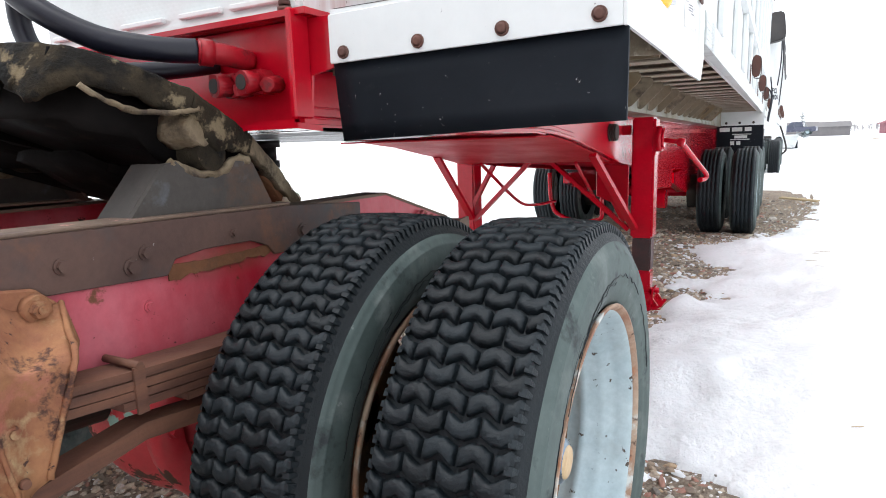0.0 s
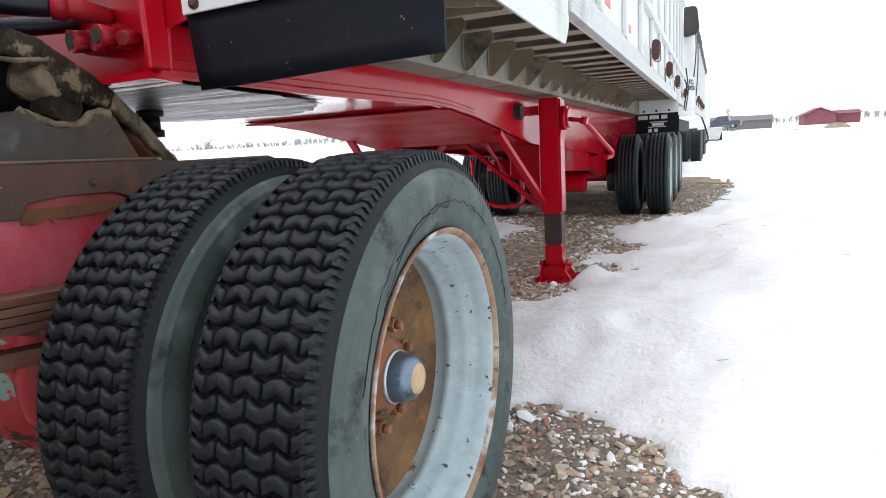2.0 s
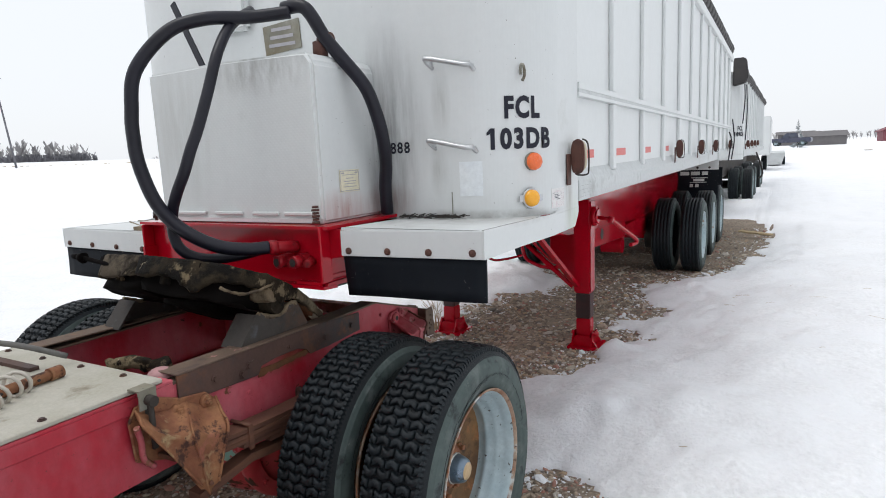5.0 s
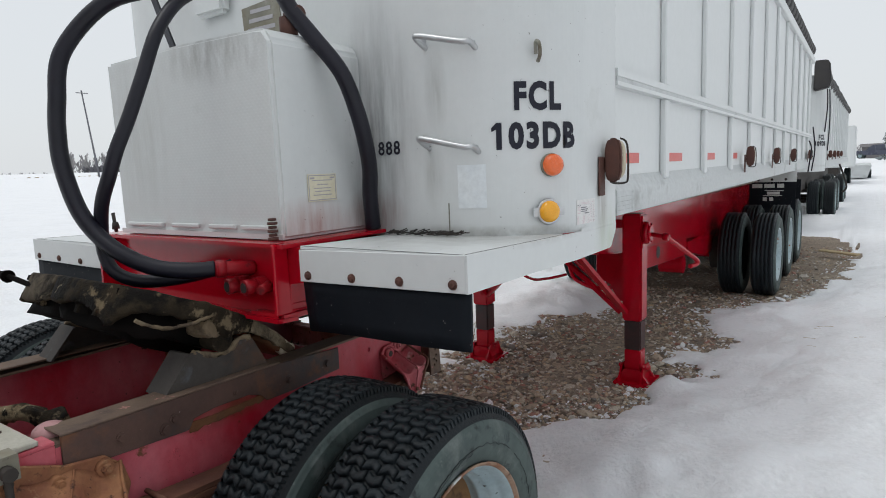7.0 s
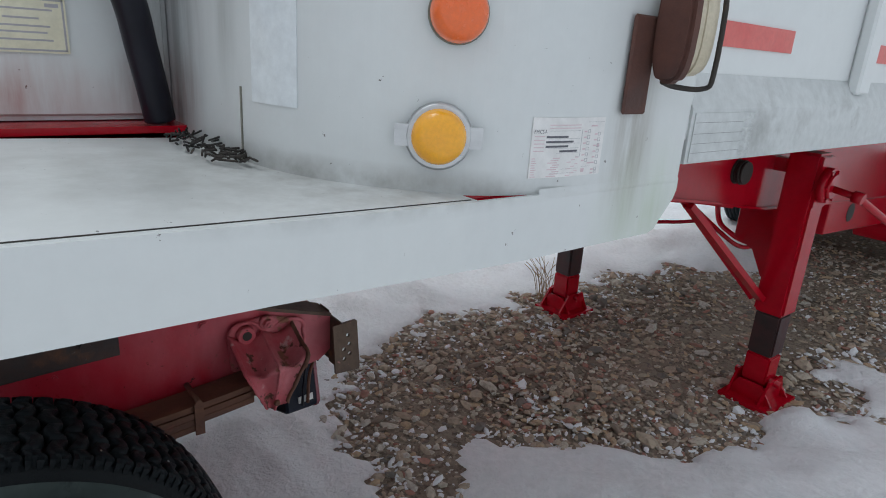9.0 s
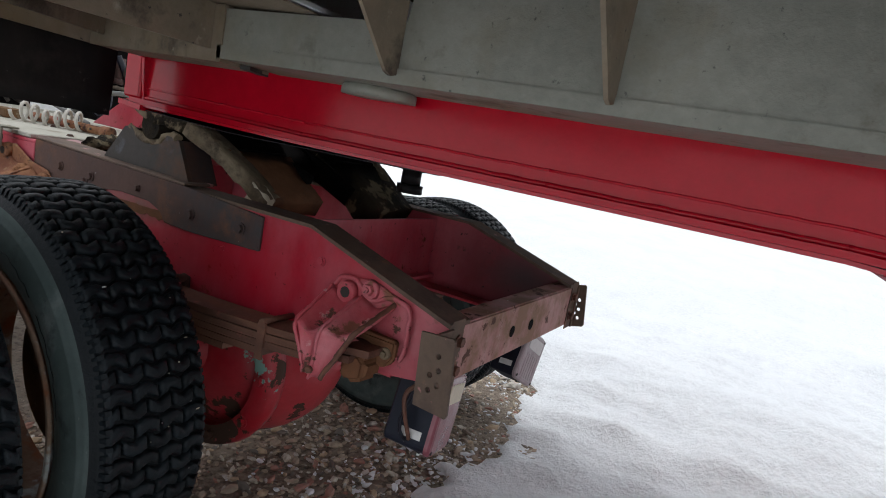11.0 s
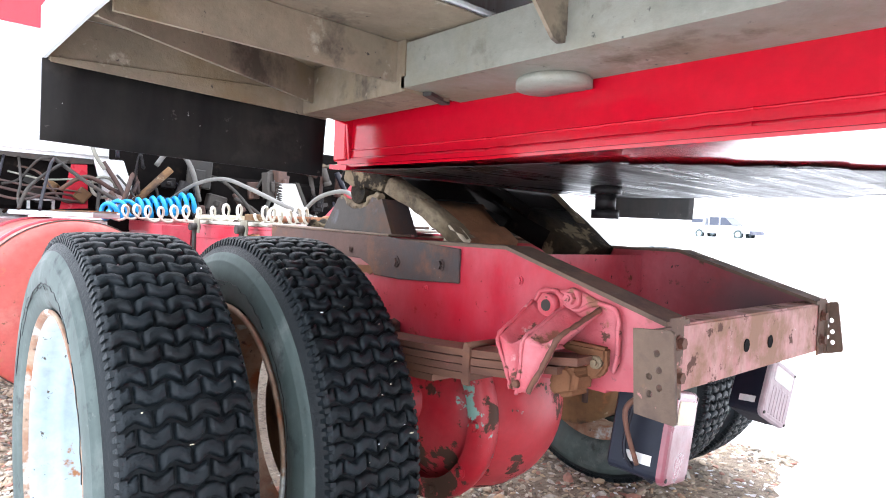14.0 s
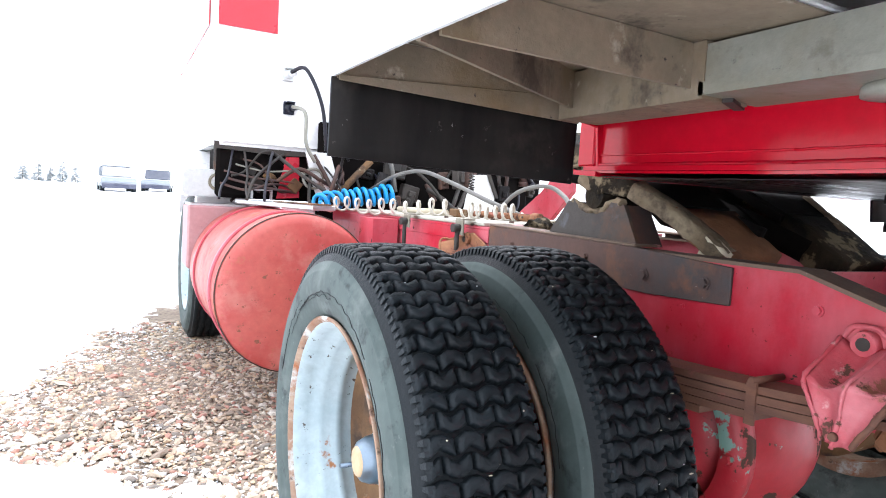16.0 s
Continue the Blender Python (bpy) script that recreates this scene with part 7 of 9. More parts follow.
part("bulkhead_sill", bm, red_gloss, bulk)
for x, z in ((0.368, 1.180), (0.450, 1.183)):
    bm = B()
    rod(bm, (x, 0.012, z), (x, -0.022, z), 0.030, 6)
    rod(bm, (x, -0.022, z), (x - 0.008, -0.058, z - 0.002), 0.023, 16, 0.025)
    rod(bm, (x + 0.030, 0.008, z - 0.005), (x + 0.042, -0.035, z - 0.010), 0.019, 10, 0.015)
    bmesh.ops.subdivide_edges(bm, edges=bm.edges[:], cuts=2)
    for v in bm.verts:
        v.co += Vector((noise.noise(v.co * 70), noise.noise(v.co * 70 + Vector((4, 0, 0))), noise.noise(v.co * 70 + Vector((0, 4, 0))))) * 0.0035
    nip = part("hose_coupling", bm, coupling_red, bulk, "red painted hose coupling")
    bm = B()
    rod(bm, (x - 0.008, -0.056, z - 0.002), (x - 0.0085, -0.0605, z - 0.002), 0.016, 14)
    part("socket", bm, dark_steel, nip)
bm = B()
tube(bm, [(0.40, 0.012, 1.232), (0.395, -0.05, 1.240), (0.37, -0.105, 1.245)], 0.023, 12, 4)
rod(bm, (0.385, -0.075, 1.242), (0.372, -0.10, 1.244), 0.028, 8)
part("hose_elbow", bm, coupling_red, bulk)
# glossy underplate, greased black round the kingpin
bm = B()
outline = TB[:4] + [(1.50, 1.071)]
prism(bm, [(y, z - 0.0005) for y, z in outline] + [(y, z - 0.0065) for y, z in outline[::-1]], "x", X(0.573, -1), 0.573)
under = part("underplate", bm, red_wet, trailer, "mirror-glossy red plate under the gooseneck", keep=False)
bm = B()
outline = [(1.46, 1.062)] + [(y, z - 0.002) for y, z in TB[4:9]]
prism(bm, outline + [(y, z - 0.008) for y, z in outline[::-1]], "x", X(0.545, -1), 0.545)
soften(bm, 0.002)
part("sloping_plate", bm, red_dull, trailer, "red sloping plate under the gooseneck")
bm = B()
rg = random.Random(7)
edge = [(X(0.566, -1), 0.0), (0.566, 0.0), (0.566, 0.30)]
for i in range(41):
    u = i / 40
    x = 0.566 - 1.072 * u
    y = 0.30 + 0.80 * max(0.0, 1 - ((x + 0.05) / 0.62) ** 2) ** 0.55 + (rg.uniform(-0.10, 0.03) if i % 2 else rg.uniform(-0.02, 0.06))
    edge.append((x, min(y, 1.18)))
ring_lo = [bm.verts.new((x, y, 1.0905 - 0.020 * min(1.0, max(0.0, y + 0.02) / 0.52) - 0.0105)) for x, y in edge]
bm.faces.new(ring_lo)
bmesh.ops.triangulate(bm, faces=bm.faces)
for v in bm.verts:
    v.co.z = 1.0675 if v.co.y > 0.25 else 1.0675 + 0.010 * (0.25 - v.co.y) / 0.25
bmesh.ops.solidify(bm, geom=bm.faces[:], thickness=0.0015)
plate = part("grease_patch", bm, grease, trailer, "black streaked grease on the underplate")
bm = B()
rod(bm, (C, 0.425, 1.0665), (C, 0.425, 1.045), 0.040, 20)
rod(bm, (C, 0.425, 1.045), (C, 0.425, 1.005), 0.027, 20)
rod(bm, (C, 0.425, 1.005), (C, 0.425, 0.982), 0.036, 20)
part("kingpin", bm, grease, plate, "greasy kingpin")

# hydraulic tank box on the front
bm = B()
prism(bm, [(X(0.49, -1) + 0.02, 1.320), (0.525, 1.320), (0.520, 1.93), (0.490, 1.968), (0.45, 1.972), (0.05, 1.980), (X(0.49, -1) + 0.01, 1.972)], "y", 0.045, 0.449)
soften(bm, 0.012, 3)
tankbox = part("hydraulic_tank", bm, white_tread, trailer, "white tread-plate hydraulic tank box with grime")
tankbox.data.materials.append(white_paint)
for f in tankbox.data.polygons:
    if f.normal.y > -0.8:
        f.material_index = 1
for x0, x1 in ((-0.36, -0.12), (-0.06, 0.10), (0.16, 0.30), (0.33, 0.50)):
    bm = B()
    box(bm, x0, x1, 0.030, 0.0445, 1.352, 1.366)
    soften(bm, 0.003)
    part("hinge_bead", bm, white_paint, tankbox)
bm = B()
box(bm, X(0.49, -1) + 0.02, 0.528, 0.036, 0.0445, 1.322, 1.340)
part("base_strip", bm, white_paint, tankbox)
bm = B()
for k in range(6):
    rod(bm, (0.515, 0.010, 1.325 + 0.012 * k), (0.515, 0.010, 1.333 + 0.012 * k), 0.016 - 0.003 * (k % 2), 10)
part("spring_bolt", bm, winch_rust, tankbox, "rusty spring bolt")
bm = B()
rod(bm, (-0.455, 0.035, 1.322), (-0.458, 0.03, 1.40), 0.007, 8)
rod(bm, (-0.455, 0.035, 1.335), (-0.456, 0.033, 1.362), 0.015, 10, 0.011)
part("spring_bolt", bm, dark_steel, tankbox, "dark bent hold-down bolt")
bm = B()
box(bm, 0.5265, 0.5280, 0.155, 0.285, 1.433, 1.522)
lab = part("data_label", bm, paper_yellow, tankbox, "yellowed data label with a black border")
bm = B()
for a in (0.158, 0.279):
    box(bm, 0.5281, 0.5284, a, a + 0.003, 1.436, 1.519)
for z in (1.436, 1.516):
    box(bm, 0.5281, 0.5284, 0.158, 0.282, z, z + 0.003)
for z, w in ((1.500, 0.09), (1.486, 0.05), (1.474, 0.08), (1.464, 0.07), (1.452, 0.085)):
    box(bm, 0.5281, 0.5284, 0.22 - w / 2, 0.22 + w / 2, z, z + 0.003)
for a in (0.165, 0.255):
    box(bm, 0.5281, 0.5284, a, a + 0.02, 1.506, 1.512)
part("print", bm, print_grey, lab)
bm = B()
rod(bm, (0.44, 0.20, 1.97), (0.44, 0.20, 2.03), 0.03, 14)
rod(bm, (0.44, 0.20, 2.03), (0.50, 0.20, 2.04), 0.022, 12)
part("tank_fitting", bm, winch_rust, tankbox, "rusty pipe fitting")
bm = B()
box(bm, -0.09, 0.13, YC - R0 - 0.006, YC - R0 - 0.001, 2.07, 2.20, Matrix.Translation((0.02, 0, 2.135)) @ Matrix.Rotation(radians(-4), 4, "Y") @ Matrix.Translation((-0.02, 0, -2.135)))
part("sign_plate", bm, alu_dirty, front, "grey metal sign plate")
bm = B()
for k in range(3):
    box(bm, -0.06 + 0.01 * k, 0.10 - 0.01 * k, YC - R0 - 0.008, YC - R0 - 0.0065, 2.095 + 0.035 * k, 2.110 + 0.035 * k)
part("print", bm, print_grey, front)
bm = B()
box(bm, -0.35, -0.16, YC - R0 - 0.05, YC - R0 - 0.001, 2.19, 2.36)
soften(bm, 0.015, 2)
part("white_box", bm, white_paint, front)
bm = B()
for p, q in ((Vector((-0.60, 0.36, 2.36)), Vector((-0.375, 0.32, 2.015))),):
    d = (q - p).normalized().cross(Vector((0, 1, 0))) * 0.016
    vs = [bm.verts.new(c + w) for w in (Vector((0, 0, 0)), Vector((0, 0.01, 0))) for c in (p - d, q - d, q + d, p + d)]
    for f in ((0, 1, 2, 3), (7, 6, 5, 4), (0, 4, 5, 1), (1, 5, 6, 2), (2, 6, 7, 3), (3, 7, 4, 0)):
        bm.faces.new([vs[i] for i in f])
part("dark_bar", bm, hose_black, front, "dark rubber strap")

# big hydraulic hoses
for pts, r in (([(0.37, -0.105, 1.245), (0.33, -0.165, 1.246), (0.26, -0.232, 1.262), (0.182, -0.284, 1.306), (0.104, -0.314, 1.367), (0.048, -0.335, 1.45), (-0.005, -0.340, 1.575), (-0.030, -0.332, 1.67), (-0.048, -0.315, 1.77), (-0.035, -0.29, 1.92), (0.05, -0.2, 2.06), (0.14, -0.1, 2.11), (0.22, 0.05, 2.13), (0.34, 0.15, 2.15)], 0.025),
               ([(0.30, 0.01, 1.235), (0.24, -0.12, 1.213), (0.165, -0.225, 1.212), (0.095, -0.268, 1.245), (0.062, -0.278, 1.31), (0.085, -0.288, 1.40), (0.142, -0.305, 1.47), (0.185, -0.300, 1.54), (0.207, -0.280, 1.62), (0.217, -0.245, 1.70), (0.222, -0.19, 1.83), (0.215, -0.12, 1.98), (0.17, 0.0, 2.10), (0.08, 0.2, 2.2)], 0.0205),
               ([(0.30, 0.16, 2.17), (0.40, 0.17, 2.16), (0.475, 0.19, 2.04), (0.53, 0.217, 1.96), (0.608, 0.255, 1.844), (0.636, 0.29, 1.72), (0.634, 0.325, 1.62), (0.612, 0.365, 1.53), (0.590, 0.385, 1.45), (0.580, 0.40, 1.38), (0.575, 0.41, 1.325)], 0.027)):
    bm = B()
    tube(bm, pts, r, 14)
    part("hydraulic_hose", bm, hose_black, trailer, "thick black hydraulic hose")

# rungs, eye, lamps, patches and lettering on the front corner
for z in (1.942, 1.618):
    bm = B()
    a, b = Vector((0.800, 0.392, z)), Vector((0.978, 0.432, z - 0.028))
    n_ = Vector((0.1, 0.99, 0)).normalized()
    tube(bm, [a + n_ * 0.07 + Vector((0.0, 0, -0.03)), a + n_ * 0.012, a + Vector((0.02, 0.008, 0.004)), b - Vector((0.02, 0.008, 0)), b + n_ * 0.012, b + n_ * 0.065 + Vector((0, 0, -0.03))], 0.0095, 8, 4)
    for e in (a, b):
        tip = e + n_ * 0.012
        vs = [bm.verts.new(q + w) for w in (Vector((0.003, -0.001, 0)), Vector((-0.003, 0.001, 0))) for q in (tip + Vector((0, 0, 0.006)), e + n_ * 0.068 + Vector((0, 0, 0.004)), e + n_ * 0.068 + Vector((0, 0, -0.04)))]
        for f in ((0, 1, 2), (5, 4, 3), (0, 3, 4, 1), (1, 4, 5, 2), (2, 5, 3, 0)):
            bm.faces.new([vs[k] for k in f])
    part("grab_rung", bm, alu_bare, trailer, "bent aluminium grab rung")
bm = B()
p = wall(R0 * radians(49.5), 0.02)
tube(bm, [(p[0], p[1], 1.845), (p[0] + 0.012, p[1] - 0.008, 1.865), (p[0] + 0.008, p[1] - 0.006, 1.90), (p[0] - 0.006, p[1], 1.905), (p[0] - 0.01, p[1] + 0.01, 1.87)], 0.006, 8, 4)
part("tie_eye", bm, alu_dirty, trailer)


def on_corner(a_deg, z0):
    return lambda u, v: Vector((*wall(R0 * radians(a_deg) + u, 0.0025), z0 + v))


lettering("fleet_letters", "FCL", 0.092, 0.165, on_corner(38.0, 1.697), ink, trailer)
lettering("fleet_number", "103DB", 0.088, 0.285, on_corner(28.6, 1.575), ink, trailer)
lettering("front_number", "888", 0.048, 0.098, lambda u, v: Vector((0.585 + u, YC - R0 - 0.0025, 1.578 + v)), ink, trailer, 0.02)


def lamp(a_deg, z, r, material, ring, label):
    u = R0 * radians(a_deg)
    px, py = wall(u, 0.0)
    d = Vector((math.sin(u / R0), -math.cos(u / R0), 0))
    bm = B()
    o = Vector((px, py, z))
    rod(bm, o, o + d * 0.010, r * 1.05, 28)
    if ring:
        rod(bm, o + d * 0.0101, o + d * 0.016, r * 1.22, 28, r * 1.12)
        sd = Vector((d.y, -d.x, 0))
        for k in (-1, 1):
            box(bm, -0.012, 0.012, -0.006, 0.0, -0.014, 0.014, Matrix.Translation(o + sd * k * r * 1.25 + d * 0.008) @ Matrix.Rotation(u / R0, 4, "Z"))
    base = part("marker_light", bm, alu_bare if ring else alu_dirty, trailer, label)
    bm = B()
    prev = None
    for k, (rr, hh) in enumerate(((1.0, 0.012), (0.97, 0.022), (0.85, 0.031), (0.6, 0.036), (0.3, 0.038))):
        s_, u_ = frame_of(d)
        ringv = [bm.verts.new(o + d * hh + (s_ * math.cos(2 * math.pi * i / 28) + u_ * math.sin(2 * math.pi * i / 28)) * r * rr) for i in range(28)]
        if prev:
            for i in range(28):
                f = bm.faces.new((prev[i], prev[(i + 1) % 28], ringv[(i + 1) % 28], ringv[i]))
                f.smooth = True
        prev = ringv
    bm.faces.new(prev)
    part("lens", bm, material, base)


lamp(57.3, 1.523, 0.036, orange_lens, False, "round orange marker light")
lamp(54.8, 1.373, 0.036, amber_lens, True, "round amber marker light in a metal ring")
bm = B()
corner_sheet(bm, R0 * radians(7.7), R0 * radians(23), 1.392, 1.533, 0.0018, 0.0016, 1, 6)
part("tape_patch", bm, tape_blue, trailer, "pale blue-white tape patch")
bm = B()
corner_sheet(bm, 0.010, 0.0135, 1.302, 1.41, 0.0022, 0.002, 1, 1)
part("panel_seam", bm, alu_dirty, trailer)
bm = B()
for i in range(90):
    a = random.uniform(-0.24, 0.06)
    px, py = wall(a, random.uniform(0.005, 0.06))
    ang = random.uniform(-0.8, 0.8)
    l = random.uniform(0.015, 0.05)
    tube(bm, [(px, py, 1.304 + random.uniform(0, 0.010)), (px + math.cos(ang) * l, py + math.sin(ang) * l * 0.5, 1.306 + random.uniform(0, 0.016))], 0.0018, 5, 0)
part("leaf_litter", bm, dark_steel, trailer, "dark leaf litter in the corner of the deck")["kind"] = "stuff"
# inspection sticker with printed bars
U0, U1 = 0.474, 0.6135      # along the corner, where the sticker lies
bm = B()
corner_sheet(bm, U0, U1, 1.318, 1.401, 0.0016, 0.0014, 1, 8)
st = part("inspection_sticker", bm, paper, trailer, "white inspection sticker with faint red and grey print")


def printed(name, marks, material):
    """Marks of (across, across, down, down) in shares of the sticker, printed on it."""
    bm = B()
    for a, b, c, d in marks:
        corner_sheet(bm, U0 + (U1 - U0) * a, U0 + (U1 - U0) * b, 1.401 - 0.083 * d, 1.401 - 0.083 * c, 0.0019, 0.0003, 1, 1)
    ob = part(name, bm, material, st)
    ob["kind"] = "stuff"


lettering("agency_letters", "FMCSA", 0.0052, 0.021, lambda u, v: Vector((*wall(U0 + 0.003 + u, 0.0020), 1.3795 + v)), print_dark, st, 0.0)
printed("fine_line", [(0.20, 0.62, 0.215, 0.220), (0.20, 0.62, 0.345, 0.350), (0.20, 0.62, 0.425, 0.430), (0.20, 0.62, 0.505, 0.510), (0.31, 0.62, 0.585, 0.590), (0.645, 0.648, 0.20, 0.66),
                     (0.58, 0.645, 0.655, 0.66), (0.38, 0.64, 0.86, 0.864), (0.25, 0.64, 0.93, 0.934), (0.73, 0.98, 0.075, 0.08), (0.69, 0.83, 0.84, 0.844)], print_grey)
printed("address_bar", [(0.17, 0.45, 0.30, 0.335), (0.17, 0.53, 0.382, 0.415), (0.17, 0.46, 0.458, 0.492), (0.35, 0.60, 0.54, 0.575)], print_dark)
printed("pale_print", [(0.20, 0.62, 0.115 + 0.05 * k, 0.13 + 0.05 * k) for k in range(2)] + [(0.03, 0.15, 0.30 + 0.06 * k, 0.315 + 0.06 * k) for k in range(5)]
        + [(0.02, 0.63 - 0.05 * (k % 3), 0.665 + 0.038 * k, 0.68 + 0.038 * k) for k in range(9)], print_red)
boxes = []
for k in range(6):
    boxes += [(0.735, 0.775, 0.205 + 0.10 * k, 0.265 + 0.10 * k), (0.905, 0.945, 0.255 + 0.10 * k, 0.315 + 0.10 * k)]
boxes += [(0.905, 0.945, 0.875, 0.925), (0.905, 0.945, 0.94, 0.985)]
rings = []
for a, b, c, d in boxes:
    rings += [(a, b, c, c + 0.006), (a, b, d - 0.006, d), (a, a + 0.004, c, d), (b - 0.004, b, c, d)]
printed("tick_box", rings, print_grey)
printed("month_bar", [(a - 0.055, a - 0.012, c + 0.02, c + 0.045) for a, b, c, d in boxes] + [(0.78, 0.88, 0.13, 0.155), (0.78, 0.86, 0.775, 0.80), (0.69, 0.74, 0.875, 0.94), (0.906, 0.944, 0.46, 0.512)], print_red)
# bare sheet behind the corner panel
bm = B()
box(bm, SX + 0.0035, SX + 0.0045, 1.098, 1.272, 1.321, 1.405)
soften(bm, 0.0003)
al = part("bare_sheet", bm, rail_metal, trailer, "scratched bare aluminium sheet with fine grooves")
for z in (1.336, 1.352, 1.369, 1.388):
    bm = B()
    box(bm, SX + 0.0046, SX + 0.0049, 1.10, 1.268, z, z + 0.0008)
    part("groove", bm, rail_groove, al)
bm = B()
rows_ = []
for k in range(57):
    zz = 1.321 + 0.0015 * k
    row = []
    for j in range(25):
        w = j / 24
        bead = abs(math.sin(zz * 330 + 1.5 * noise.noise((zz * 90, 0, 0)))) * (math.exp(-((w - 0.25) / 0.12) ** 2) + math.exp(-((w - 0.75) / 0.12) ** 2))
        hgt = 0.003 * math.sin(math.pi * w) + 0.0045 * bead + 0.003 * noise.noise((zz * 160, w * 9, 2.0)) * math.sin(math.pi * w)
        row.append(bm.verts.new((SX + 0.0032 + hgt, 1.262 + 0.046 * w + 0.004 * noise.noise((zz * 140, 7.0, 0)), zz)))
    rows_.append(row)
for p, q in zip(rows_, rows_[1:]):
    for j in range(24):
        f = bm.faces.new((p[j], p[j + 1], q[j + 1], q[j]))
        f.smooth = True
part("weld_bead", bm, rail_metal, al, "rough weld bead")
# strap winches: a mount, two flanges and a roll of webbing
def oval(bm, x0, x1, z0, z1, y0, y1, n=20):
    cx_, cz_, rx, rz = (x0 + x1) / 2, (z0 + z1) / 2, (x1 - x0) / 2, (z1 - z0) / 2
    pts = []
    for i in range(n):
        a = 2 * math.pi * i / n
        c, q = math.cos(a), math.sin(a)
        pts.append((cx_ + rx * math.copysign(abs(c) ** 0.7, c), cz_ + rz * math.copysign(abs(q) ** 0.7, q)))
    return prism(bm, pts, "y", y0, y1)


for y, k in ((0.93, 1.0), (4.15, 0.9), (5.9, 0.9), (7.7, 0.9), (10.6, 0.9)):
    bm = B()
    box(bm, SX + 0.0035, SX + 0.010, y - 0.045 * k, y + 0.012 * k, 1.405, 1.545)
    soften(bm, 0.004)
    w = part("strap_winch", bm, winch_rust, trailer, "brown rusty strap winch")
    bm = B()
    oval(bm, SX + 0.011, SX + 0.072, 1.452, 1.610, y - 0.004 * k, y + 0.022 * k)
    soften(bm, 0.006, 2)
    part("flange", bm, winch_rust, w)
    bm = B()
    oval(bm, SX + 0.014, SX + 0.068, 1.468, 1.598, y + 0.0225 * k, y + 0.068 * k, 24)
    oval(bm, SX + 0.012, SX + 0.070, 1.464, 1.602, y + 0.034 * k, y + 0.056 * k, 24)
    part("strap", bm, strap_mat, w, "cream webbing strap")
    bm = B()
    tube(bm, [(SX + 0.045, y + 0.072 * k, 1.610), (SX + 0.070, y + 0.074 * k, 1.585), (SX + 0.073, y + 0.074 * k, 1.47), (SX + 0.062, y + 0.072 * k, 1.448), (SX + 0.035, y + 0.04 * k, 1.448), (SX + 0.03, y + 0.01 * k, 1.455)], 0.004, 6, 4)
    part("strap_hook", bm, dark_steel, w)
for y0, y1 in ((1.19, 1.47), (1.95, 2.24), (2.86, 3.12), (3.74, 3.98), (4.7, 4.9), (6.5, 6.7)):
    bm = B()
    box(bm, 1.1955, 1.1985, y0, y1, 1.517, 1.560)
    part("reflective_tape", bm, tape_red, trailer, "red reflective tape strip")

